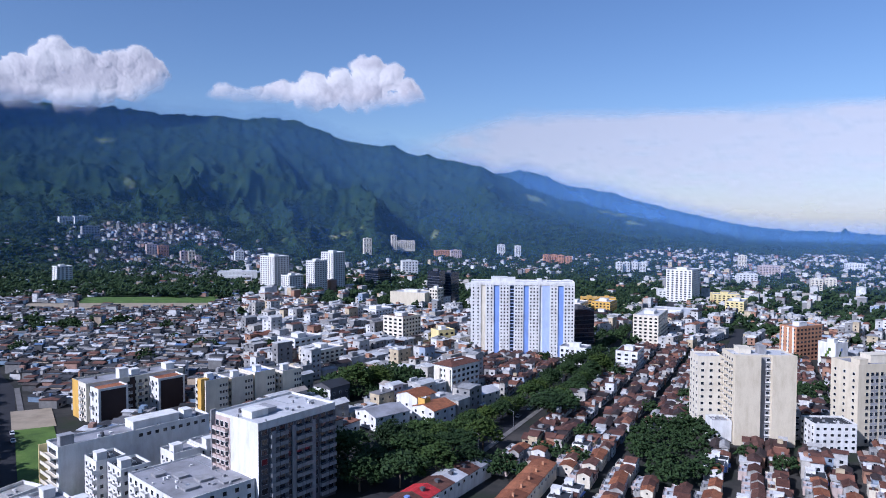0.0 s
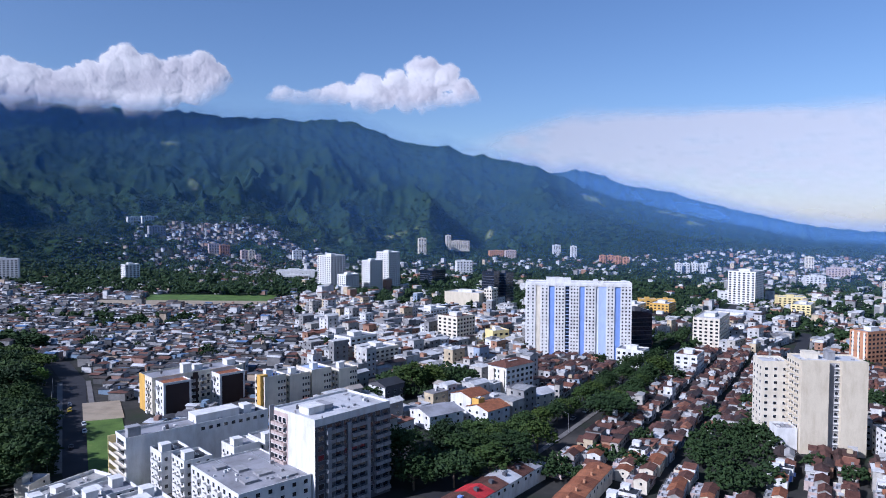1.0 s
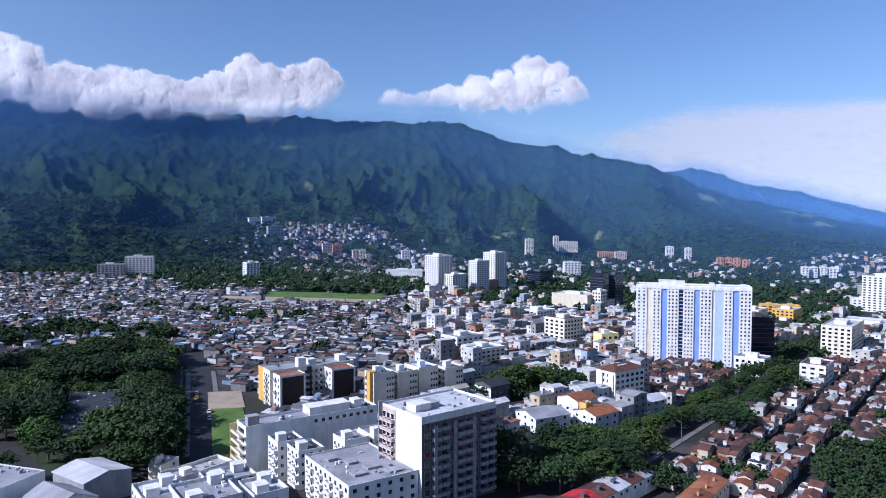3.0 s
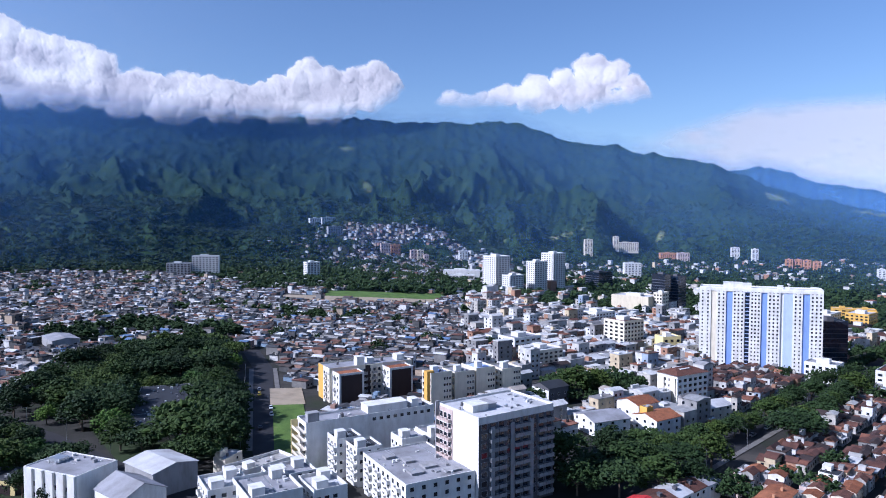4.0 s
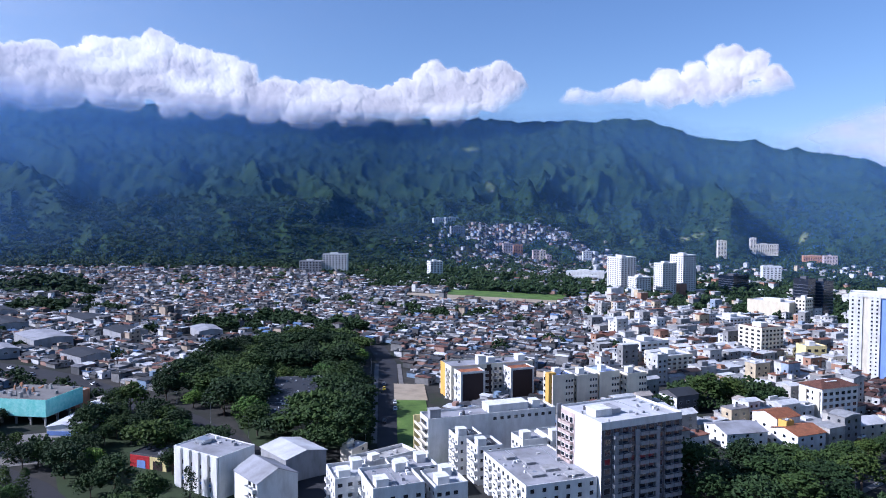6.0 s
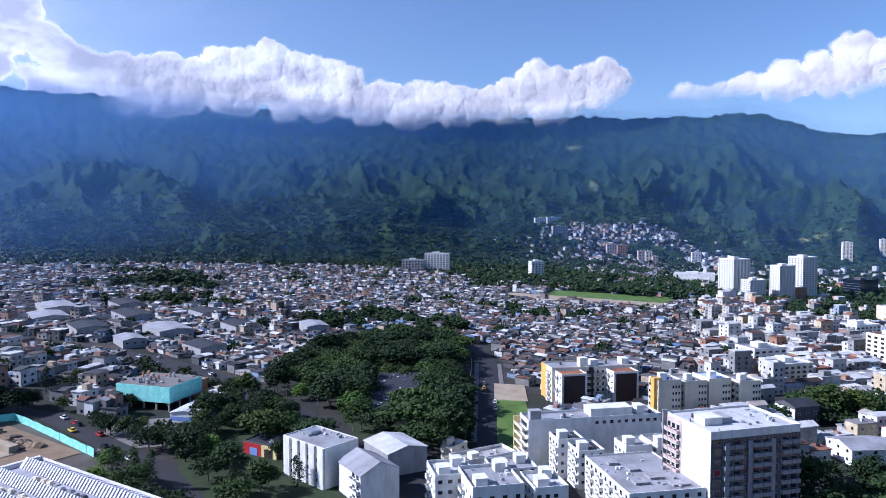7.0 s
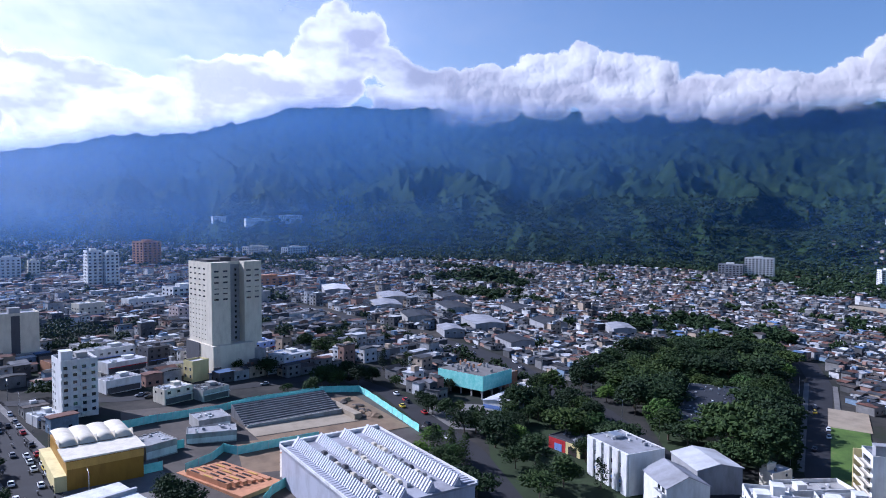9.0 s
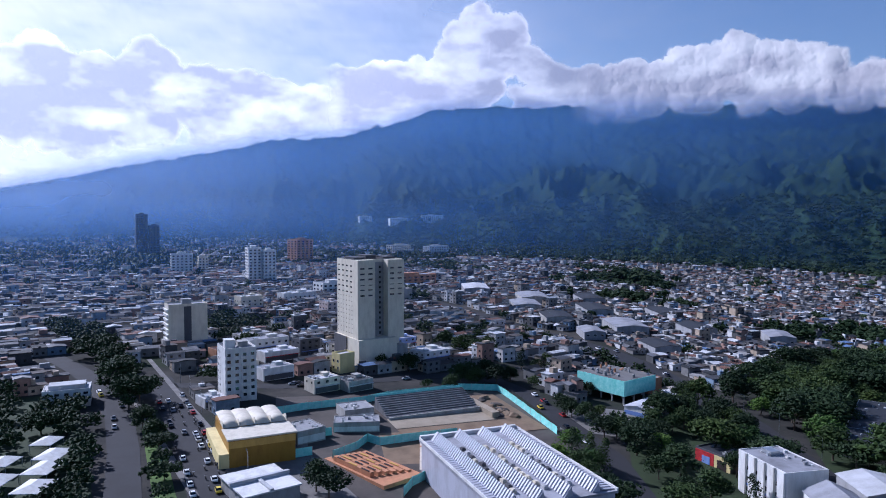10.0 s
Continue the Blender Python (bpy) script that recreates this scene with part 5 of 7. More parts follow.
def golden_hall():
    lr, ll, h = 21.0, 31.0, 8.6
    e = site("events_hall", (-224.4, -2.5), 9, lr, ll, "golden hall with a white vaulted membrane roof", "hall")
    part("wall", boxes((0, lr, 0, ll, -3, h)), GOLD, e, "golden panel walls")
    part("yellow_flank", boxes((-3.2, 0, 0, ll, -3, 4.5)), YELLOW, e, "pale yellow flank")
    part("front_band", boxes((-0.1, lr + 0.1, -0.12, 0, h - 2.6, h - 0.4)), OCHRE, e, "ochre band under the roof edge")
    part("front_roof", boxes((-0.6, lr + 0.6, -0.6, 12, h + 0.01, h + 0.5)), CREAM, e, "flat cream front roof")
    n = 4
    for k in range(n):
        x0 = k * lr / n
        bm = bmesh.new()
        rows = []
        for j in range(9):
            a = math.pi * j / 8
            up = math.sin(a) ** 0.8
            rows.append([bm.verts.new((x0 + lr / n * j / 8, y, h + 0.6 + rise * up + lift)) for y, rise, lift in ((12.4, 1.5, 0.0), (17, 1.0, 0.5), (24, 0.7, 0.8), (ll, 0.5, 0.6))])
        for a, b in zip(rows, rows[1:]):
            for i in range(3):
                bm.faces.new((a[i], a[i + 1], b[i + 1], b[i]))
        bm.faces.new([r[0] for r in rows])
        part("roof_vault", bm, CREAM, e, "cream membrane vault", smooth=True)
    for k in range(n + 1):
        x0 = k * lr / n
        bm = bmesh.new()
        v = [bm.verts.new(p) for p in ((x0 - 0.12, 12.2, h + 0.5), (x0 + 0.12, 12.2, h + 0.5), (x0 + 0.12, 19.5, h + 0.9), (x0 - 0.12, 19.5, h + 0.9), (x0, 13.4, h + 2.9))]
        for q in ((0, 1, 4), (1, 2, 4), (2, 3, 4), (3, 0, 4), (3, 2, 1, 0)):
            bm.faces.new([v[i] for i in q])
        part("roof_fin", bm, CREAM, e, "pointed roof fin")
    e = site("low_pavilion", (-190.0, 1.5), 20, 17, 20, "low pavilion under angular white roof sheets", "pavilion")
    part("wall", boxes((0.5, 16.5, 0.5, 19.5, -3, 4.2)), CONCRETE, e)
    part("roof", boxes((0, 17, 0, 20, 4.2, 4.6)), WHITE, e, "angular white sheet roof")
    part("roof_ridge", boxes((-0.4, 17.4, 9.4, 10.6, 4.6, 5.6)), PALEROOF, e, "raised roof strip")
    part("roof_ridge", boxes((7.5, 8.6, 0, 9, 4.62, 5.2)), PALEROOF, e, "raised roof strip")


def stand():
    """Stepped concrete stand of the stadium under rebuilding, with its bare field."""
    e = site("grandstand", (-261.8, 57.2), 7.7, 40, 18, "old concrete grandstand with long steps", "grandstand")
    for k in range(11):
        # steps facing away from the sun carry their shade as dark colour
        part("step", boxes((0, 40, 1.0 + k * 1.5, 18, -3 if k == 0 else k * 0.5, (k + 1) * 0.5)), SHADECONC, e, "stained concrete step coloured dark for shade")
    part("front_wall", boxes((0, 40, 0.4, 1.0, -3, 1.3)), CONCRETE, e, "grey front wall of the stand")
    part("back_rail", boxes((0, 40, 17.8, 18.0, 5.5, 6.5)), TURQ, e, "turquoise netting on the back rail")
    for k in range(3):
        part("aisle", boxes((9 + k * 11, 9.9 + k * 11, 0.9, 17.6, 0.55, 0.62)), CONCRETE, e, "narrow concrete aisle")
    part("end_ramp", boxes((40.2, 43.5, -10, 15, -2, 1.4)), SAND, e, "pale end ramp")
    strip("bare_ground", [(-257.3, 57), (-261.6, 100)], 12, SAND, "bare stadium field of pale earth", 0.2, "ground")
    strip("bare_ground", [(-246, 58), (-251, 110)], 9, SOIL, "churned brown earth beside the field", 0.22, "ground")
    strip("bare_ground", [(-290, 104), (-240, 108)], 14, SOIL, "churned brown earth behind the fence", 0.24, "ground")
    rnd = random.Random(61)
    for k in range(14):
        x, y = -250 - rnd.uniform(0, 34), 100 + rnd.uniform(0, 10)
        bm = bmesh.new()
        bmesh.ops.create_icosphere(bm, subdivisions=2, radius=1)
        for v in bm.verts:
            v.co *= rnd.uniform(0.8, 1.2)
        bmesh.ops.scale(bm, vec=(rnd.uniform(1.4, 3.4), rnd.uniform(1.2, 2.6), rnd.uniform(0.7, 1.5)), verts=bm.verts)
        h = new("soil_mound", to_mesh("soil_mound", bm, [SOIL if k % 2 else DARKSOIL]))
        h.matrix_world = pose(x, y, float(ground_z(x, y)) + 0.3, 0, 0, k * 40)
        tagged(h, "mound of churned brown soil on the building site", "soil mound", "soil mounds")
    for c, az, a, b, h, lab in (((-241, 20), 22, 11, 12, 4.4, "low grey changing-room block"), ((-252.5, 34), -10, 17, 9, 3.4, "grey service block with a white wall"), ((-264, 40), 8, 12, 12, 4.0, "small concrete stadium annex")):
        q = block("building", c, az, a, b, h, CONCRETE, GREY, lab, "building", parapet=0.4)
        part("stain_panel", boxes((0.2, a - 0.2, -0.05, 0, 0.3, h * 0.6)), WHITE, q, "white wall panel")


def net_fence(pts, label="turquoise building-site netting fence"):
    e = new("site_fence")
    e.matrix_world = Matrix.Identity(4)
    tagged(e, label, "fence", "site fences")
    for a, b in zip(pts, pts[1:]):
        d = Vector((b[0] - a[0], b[1] - a[1], 0))
        n = max(1, int(d.length / 5))
        az = math.degrees(math.atan2(d.y, d.x))
        for i in range(n):
            x, y = a[0] + d.x * i / n, a[1] + d.y * i / n
            x2, y2 = a[0] + d.x * (i + 1) / n, a[1] + d.y * (i + 1) / n
            z, z2 = float(ground_z(x, y)), float(ground_z(x2, y2))
            L = math.hypot(x2 - x, y2 - y)
            bm = bmesh.new()
            k = 6
            for yy in (0.0, 0.06):
                for j in range(k + 1):
                    bul = 0.14 * math.sin(math.pi * j / k) * (1 if i % 2 else -1)
                    for zz in (0.05, 1.6, 3.0):
                        bm.verts.new((L * j / k, yy + bul * (zz / 3), zz + (z2 - z) * j / k))
            bm.verts.ensure_lookup_table()
            off = (k + 1) * 3
            for j in range(k):
                for i2 in (0, 1):
                    q = j * 3 + i2
                    bm.faces.new([bm.verts[v] for v in (q, q + 3, q + 4, q + 1)])
                    bm.faces.new([bm.verts[v + off] for v in (q + 1, q + 4, q + 3, q)])
            for j in range(k):
                q = j * 3 + 2
                bm.faces.new([bm.verts[v] for v in (q, q + 3, q + 3 + off, q + off)])
            part("net_panel", bm, TURQ, e, m=pose(x, y, z, 0, 0, az))
            part("post", boxes((-0.06, 0.06, -0.06, 0.06, -0.5, 3.1)), METAL, e, m=pose(x, y, z, 0, 0, az))


def plaza():
    e = site("stepped_terrace", (-204.6, 55.0), 116, 32, 15, "orange stepped terrace of the new plaza", "terrace", keep=True)
    part("base", boxes((0, 32, 0, 15, -3, 0.8)), ORANGE_EARTH, e, "orange paved base")
    for k in range(6):
        part("step", boxes((4 + k * 0.8, 28, 1.0 + k * 2.3, 2.6 + k * 2.3, 0.8, 1.3 + k * 0.22)), ORANGE_EARTH, e, "orange terrace step")
        for j in range(3):
            part("planter", boxes((9 + j * 6.5, 13 + j * 6.5, 2.0 + k * 2.3, 2.55 + k * 2.3, 1.3 + k * 0.22, 1.5 + k * 0.22)), MAROON if (k + j) % 3 else OCHRE, e, "planting slot in the step")
    e = site("plaza_slab", (-207.0, 60.0), 75, 30, 17, "pale concrete slab of the unfinished plaza", "plaza")
    part("slab", boxes((0, 29, -8, 5, -3, 0.75)), PALESLAB, e, "pale concrete slab")
    part("joint_strip", boxes((0, 29, -0.5, 0.5, 0.75, 0.85), (22, 23, -8, 5, 0.75, 0.84)), ORANGE_EARTH, e, "orange paving strip")
    net_fence([(-276, 8), (-282.7, 27.8), (-286.7, 50.5), (-293.8, 64.3), (-296.9, 83.2), (-301, 98.4), (-296.1, 115.5), (-284, 116), (-233.9, 115.5)])
    net_fence([(-248.8, 23.3), (-249.4, 33)])
    net_fence([(-226, 30), (-232.2, 38.9), (-240.3, 44.4), (-235.5, 48), (-238.5, 64.4), (-240, 78)])
    net_fence([(-192, 46), (-199, 50.5), (-204, 56.8), (-203, 66)])
    net_fence([(-231, 24), (-229, 16), (-236, 12)])


def net_building():
    lr, ll, h = 22.0, 27.0, 10.2
    e = site("unfinished_building", (-264.5, 162.8), 20, lr, ll, "unfinished concrete building wrapped in turquoise netting", "building")
    part("net", boxes((-0.25, 0, -0.25, ll, 3.4, h), (0, lr, -0.25, 0, 3.4, h)), TURQ, e, "turquoise construction netting")
    part("slab", boxes((0, lr, 0, ll, 3.2, 3.6)), CONCRETE, e, "concrete floor slab")
    part("slab", boxes((0, lr, 0, ll, 6.6, 6.95)), CONCRETE, e, "concrete floor slab")
    part("roof_slab", boxes((-0.1, lr, -0.1, ll, h - 0.4, h)), PAVING, e, "cluttered concrete roof slab")
    for i in range(4):
        for j in range(5):
            part("column", boxes((i * 7 + 0.2, i * 7 + 0.8, j * 6.3 + 0.3, j * 6.3 + 0.9, -3, h - 0.4)), CONCRETE, e)
    rnd = random.Random(5)
    for _ in range(26):
        x, y = rnd.uniform(1, lr - 2), rnd.uniform(1, ll - 2)
        part("material_block", boxes((x, x + rnd.uniform(0.4, 1.6), y, y + rnd.uniform(0.4, 1.6), h, h + rnd.uniform(0.3, 2.2))), rnd.choice((CONCRETE, BRICK, GREY)), e, "building materials on the roof")
    e = block("low_shop", (-278.0, 184.0), 20, 10, 9, 6.5, BRICK, CONCRETE, "small red shop beside the netted building", "shop", parapet=0.3)
    part("sign_band", boxes((-0.1, 0, 0.3, 8.7, 4, 5.2)), REDROOF, e, "red fascia")
    e = site("warehouse", (-241.0, 160.5), 26, 30, 12, "low warehouse with white sheet roofs", "warehouse")
    gable(e, 30, 12, 4.2, 1.0, WHITE, HALLROOF)
    part("blue_band", boxes((-0.06, 0, 0.1, 11.9, 1, 2.6)), BLUE, e, "blue wall band")
    e = block("shop_row", (-201.0, 152.2), -80, 15, 10, 4.4, DARKGREY, DARKROOF, "shop with red and yellow painted fronts", "shop", parapet=0.5)
    part("red_front", boxes((0.1, 8.0, -0.2, 0, -1, 4.3)), REDROOF, e, "red shop front")
    part("yellow_front", boxes((8.2, 14.8, -0.2, 0, -1, 4.3)), YELLOW, e, "yellow shop front")
    part("doorway", boxes((9.5, 13.2, -0.3, -0.2, 0, 3.0)), MAROON, e, "dark doorway")
    part("doorway", boxes((3.0, 6.4, -0.3, -0.2, 0, 2.8)), BLUE, e, "blue arch opening")


def avenue_side():
    e = block("office_building", (-301.0, -73.0), 8, 17, 13, 6.5, WHITE, PALEROOF, "pale building with a broad white roof", "building", parapet=0.4, roof_boxes=((2, 15, 3, 10, 1.6, PALEROOF),))
    glaze(e, "R", 17, 13, 2, 0.6, 3, 5, 1.8, 1.2, WHITE)
    for i, (x, y, w, d) in enumerate(((-248, -58, 9, 7), (-234, -53, 11, 8), (-222, -53, 12, 8), (-208, -52, 11, 8), (-231, -66, 9, 7), (-216, -63, 9, 7))):
        t = site("canopy_roof", (x, y), 75, w, d, "white tent-like canopy roof among trees", "canopy", "white canopies")
        bm = bmesh.new()
        v = [bm.verts.new(p) for p in ((0, 0, 3), (w, 0, 3), (w, d, 3), (0, d, 3), (w * 0.3, d / 2, 4.2), (w * 0.7, d / 2, 4.2), (0, 0, 2.8), (w, 0, 2.8), (w, d, 2.8), (0, d, 2.8))]
        for q in ((0, 1, 5, 4), (1, 2, 5), (2, 3, 4, 5), (3, 0, 4), (6, 7, 1, 0), (7, 8, 2, 1), (8, 9, 3, 2), (9, 6, 0, 3)):
            bm.faces.new([v[k] for k in q])
        part("canopy", bm, WHITE, t, "white sheet canopy")
        for a, b in ((0.2, 0.2), (w - 0.2, 0.2), (w - 0.2, d - 0.2), (0.2, d - 0.2)):
            part("post", boxes((a - 0.07, a + 0.07, b - 0.07, b + 0.07, -1, 2.9)), METAL, t)


def roof_rows():
    """Two terraces of houses by the avenue: red sheets and orange tiles."""
    cols = (REDROOF, TERRACOTTA, REDROOF, TERRACOTTA, PALEROOF, TERRACOTTA, FLATROOF)
    names = ("bright red sheet", "brick-red tile", "bright red sheet", "faded red tile", "grey-white sheet", "brownish tile", "grey sheet")
    ex = heading(-31)
    for i, (mt, nm) in enumerate(zip(cols, names)):
        c = (-8.5 + ex[0] * (i * 8.6 - 10), 196.5 + ex[1] * (i * 8.6 - 10))
        e = site("terraced_house", c, -31, 8.4, 10, "terraced house with a " + nm + " roof", "house", "red-roofed terrace")
        gable(e, 8.4, 10, 5.4, 1.3, WHITE, mt, "x", 0.15)
        part("roof_tank", boxes((3, 4.2, 3, 4.2, 5.9, 7.3), (2.9, 4.3, 2.9, 4.3, 7.3, 7.45)), BLUE if i == 1 else DARKGREY, e, "roof tank")
        for u in (0.3, 0.72):
            part("window", window_mesh(1.4, 1.2, WHITE, GLASS), None, e, m=face_pose("L", 10 * u, 3.6, 8.4, 10))
            part("window", window_mesh(1.4, 1.2, WHITE, GLASS), None, e, m=face_pose("R", 8.4 * u, 3.6, 8.4, 10))
    ex = heading(-24)
    for i in range(6):
        c = (23.5 + ex[0] * (i * 8.2 - 8), 202.0 + ex[1] * (i * 8.2 - 8))
        e = site("terraced_house", c, -24, 8.0, 8.5, "terraced house with an orange tiled roof", "house", "orange-roofed terrace")
        gable(e, 8.0, 8.5, 5.3, 0.9, CREAM, ORANGEROOF, "x", 0.1)
        part("chimney", boxes((2, 2.7, 3, 3.7, 5.6, 7.2)), BRICK, e)
        for u in (0.3, 0.72):
            part("window", window_mesh(1.3, 1.2, WHITE, GLASS), None, e, m=face_pose("R", 8.0 * u, 3.4, 8.0, 8.5))


def avenue_houses():
    rows = (((-11.7, 314), -40, 13, 13, 9.5, WHITE, ORANGEROOF, "tall white house with an orange hipped roof"), ((-3.7, 300.8), -40, 15, 13, 7, WHITE, ORANGEROOF, "white house with a broad orange roof"),
            ((18.6, 335.9), -44, 15, 11, 6.4, CREAM, PALEROOF, "pale gabled house with a grey roof"), ((-28.3, 289.8), -50, 18, 16, 6.4, WHITE, FLATROOF, "white house with mixed flat roofs"),
            ((-54.5, 333.1), -38, 13, 13, 8.5, DARKGREY, DARKROOF, "black gabled house with a white front"))
    for c, az, lr, ll, h, wall, roof, lab in rows:
        e = site("house", c, az, lr, ll, lab, "house")
        gable(e, lr, ll, h, 1.9, wall, roof, "x")
        glaze(e, "R", lr, ll, 2, 0.8, 3, 3, 1.4, 1.3, WHITE)
        glaze(e, "L", lr, ll, 2, 0.8, 3, 3, 1.4, 1.3, WHITE)
        if wall is DARKGREY:
            part("white_front", boxes((-0.08, 0, 0.2, ll - 0.2, 1, h - 1)), WHITE, e, "white front panel")
    e = block("stair_tower", (-8.0, 306.5), -40, 4, 4, 10.5, OCHRE, TERRACOTTA, "ochre brick stair tower between houses", "tower", parapet=0.3)


for build in (sports_hall, golden_hall, stand, plaza, net_building, avenue_side, roof_rows, avenue_houses):
    build()


def tower_foot_shops():
    """Low shops and flats round the beige tower and along the avenue."""
    rows = (((-304.6, 32.8), 13, 9, 6, CREAM, PALEROOF, "shop with a pale roof and dark glazed front"), ((-367.9, 14.3), 20, 10, 5, WHITE, HALLROOF, "long shop under a white sheet roof"),
            ((-390.9, 7.1), 24, 10, 7, WHITE, FLATROOF, "row of white two-storey flats"), ((-379, 33.4), 12, 10, 9, DARKGREY, DARKROOF, "dark cube-shaped commercial building"),
            ((-304, 48), 13, 11, 4.5, CONCRETE, DARKROOF, "low workshop with a dark sheet roof"), ((-390, 89.7), 14, 10, 6, PALEBLUE, FLATROOF, "pale blue shop building"),
            ((-352, 96), 18, 13, 6, WHITE, PALEROOF, "white warehouse beside the boulevard"), ((-290.6, -12.3), 9, 10, 3.5, WHITE, PALEROOF, "low white annex at the avenue"),
            ((-412, 2), 20, 10, 6, CONCRETE, FLATROOF, "grey concrete shop building"), ((-377.6, -10), 16, 11, 5, BRICK, TERRACOTTA, "brick house with weathered roof"),
            ((-538, 4), 18, 12, 11, CREAM, PALEROOF, "cream three-storey building among shops"), ((-500, 63.6), 12, 12, 12, PINK, FLATROOF, "pinkish four-storey corner building"),
            ((-578, 38), 30, 12, 8, WHITE, PALEROOF, "long white commercial building"), ((-345, -2), 14, 10, 5, CREAM, DARKROOF, "low shop with a dark roof"), ((-330, 12), 16, 10, 5.5, WHITE, FLATROOF, "white corner shop by the avenue"))
    for c, lr, ll, h, wall, roof, lab in rows:
        e = block("shop_building", c, 24, lr, ll, h, wall, roof, lab, "building", parapet=0.4, roof_boxes=((lr * 0.55, lr * 0.8, ll * 0.5, ll * 0.85, 1.4, wall), (lr * 0.15, lr * 0.28, ll * 0.2, ll * 0.4, 0.9, METAL)))
        part("shop_front", boxes((0.6, lr - 0.6, -0.08, 0, 0.1, 2.7)), DARKGREY, e, "dark glazed shop front")
        part("awning", boxes((0.3, lr - 0.3, -1.2, -0.08, 2.8, 2.95)), (BLUE, WHITE, REDROOF)[int(lr) % 3], e, "street awning")
        fl = int((h - 3) / 2.8)
        if fl > 0:
            glaze(e, "R", lr, ll, fl, 3.2, 2.8, max(2, int(lr / 4)), 1.6, 1.3, wall, GLASS)
            glaze(e, "L", lr, ll, fl, 3.2, 2.8, max(2, int(ll / 4)), 1.4, 1.2, wall, GLASS)


tower_foot_shops()
# ---- streets, open ground and the stadium site ----
strip("road", [(-20, 215), (-8, 237), (162, 601), (330, 960)], 15, ASPHALT, "tree-lined asphalt avenue running towards the hills")
strip("road", [(-104, 174), (-141, 221), (-164, 252), (-223, 346), (-262, 392)], 11, ASPHALT, "grey asphalt street beside a grassy lot")
strip("road", [(114, 299), (203, 487), (290, 670)], 9, ASPHALT, "narrow street between row houses")
strip("road", [(-120, -14), (-208, -31), (-246, -36), (-285, -43), (-328, -56), (-360, -70), (-400, -92)], 10, ASPHALT, "one carriageway of a busy avenue")
strip("road", [(-120, 10), (-204, -7), (-242, -13), (-273, -19), (-314, -28), (-345, -36)], 13, ASPHALT, "avenue carriageway full of cars and motorcycles")
strip("road", [(-120, 165), (-178, 182), (-229, 199), (-272, 206), (-328, 216), (-376, 214), (-415, 203), (-600, 160)], 15, ASPHALT, "avenue curving past the construction fence")
strip("road", [(-320, 210), (-335, 150), (-325, 80), (-320, 20), (-330, -28)], 8, ASPHALT, "side street at the foot of the beige tower")
strip("road", [(-140, 104), (-165, 112), (-183, 117), (-209, 124), (-236, 125), (-262, 126), (-292, 127), (-325, 118)], 9, ASPHALT, "curving road along the turquoise site fence")
strip("bare_ground", [(-185, 62), (-300, 68)], 104, DARKSOIL, "dark churned ground of the building site", 0.05, "ground", keep=False)
# dark strips paint the shade on the ground beneath the park trees
strip("grass", [(-150, 128), (-190, 146), (-222, 164), (-258, 188)], 44, SHADEGRASS, "park grass coloured dark for the shade of its trees", 0.06, "grass", keep=False)
strip("grass", [(-152, 208), (-200, 240), (-252, 292), (-312, 385)], 62, SHADEGRASS, "park grass coloured dark for the shade of its trees", 0.06, "grass", keep=False)
strip("grass", [(-185, -52), (-250, -66), (-320, -84)], 36, SHADEGRASS, "park grass coloured dark for the shade of its trees", 0.06, "grass", keep=False)
strip("grass", [(-120, -2), (-207, -20), (-268, -30)], 6, GRASS, "green median with trees between the carriageways", 0.2, "grass")
strip("plaza_paving", [(-185, 20), (-232, 8), (-262, 10)], 30, PAVING, "dusty concrete yard round the halls", 0.1, "paving")
strip("plaza_paving", [(-215, 66), (-246, 70)], 40, SOIL, "dusty bare earth beside the sports hall", 0.08, "ground")
strip("plaza_paving", [(-232, 130), (-262, 150)], 26, PAVING, "concrete forecourt of the netted building", 0.1, "paving")
strip("grass", [(-116, 206), (-133, 226), (-168, 281)], 14, GRASS, "bright green grass lot beside the street", 0.34, "grass")
strip("bare_ground", [(-168, 281), (-186, 309)], 16, SAND, "pale bare lot at the end of the grass", 0.34, "ground")
strip("grass", [(-400, 760), (-264, 812)], 75, GRASS, "green playing field among the houses", 0.3, "grass")
strip("bare_ground", [(-424, 690), (-254, 742)], 62, SAND, "strip of pale bare earth beside the field", 0.35, "ground")


def pavements():
    for pts, off in (([(-8, 237), (162, 601)], 9.0), ([(-141, 221), (-223, 346)], 6.6), ([(-207, -3), (-382, -52)], 9.0)):
        d = Vector((pts[1][0] - pts[0][0], pts[1][1] - pts[0][1])).normalized()
        for s in (-1, 1):
            q = [(p[0] - d.y * off * s, p[1] + d.x * off * s) for p in pts]
            strip("pavement", q, 2.4, PAVING, "concrete pavement along the street", 0.28, "pavement")


pavements()
# ---- trees ----
def clump(verts, faces, c, r, rnd, flat=1.0):
    """A small irregular tuft of foliage: a rough eight-sided lump."""
    k = len(verts)
    for d in ((1, 0, 0), (-1, 0, 0), (0, 1, 0), (0, -1, 0), (0, 0, 1), (0, 0, -1)):
        s = r * rnd.uniform(0.55, 1.25)
        verts.append((c[0] + d[0] * s + rnd.uniform(-.3, .3) * r, c[1] + d[1] * s + rnd.uniform(-.3, .3) * r, c[2] + (d[2] * s + rnd.uniform(-.3, .3) * r) * flat))
    for a, b, e in ((0, 2, 4), (2, 1, 4), (1, 3, 4), (3, 0, 4), (2, 0, 5), (1, 2, 5), (3, 1, 5), (0, 3, 5)):
        faces.append((k + a, k + b, k + e))


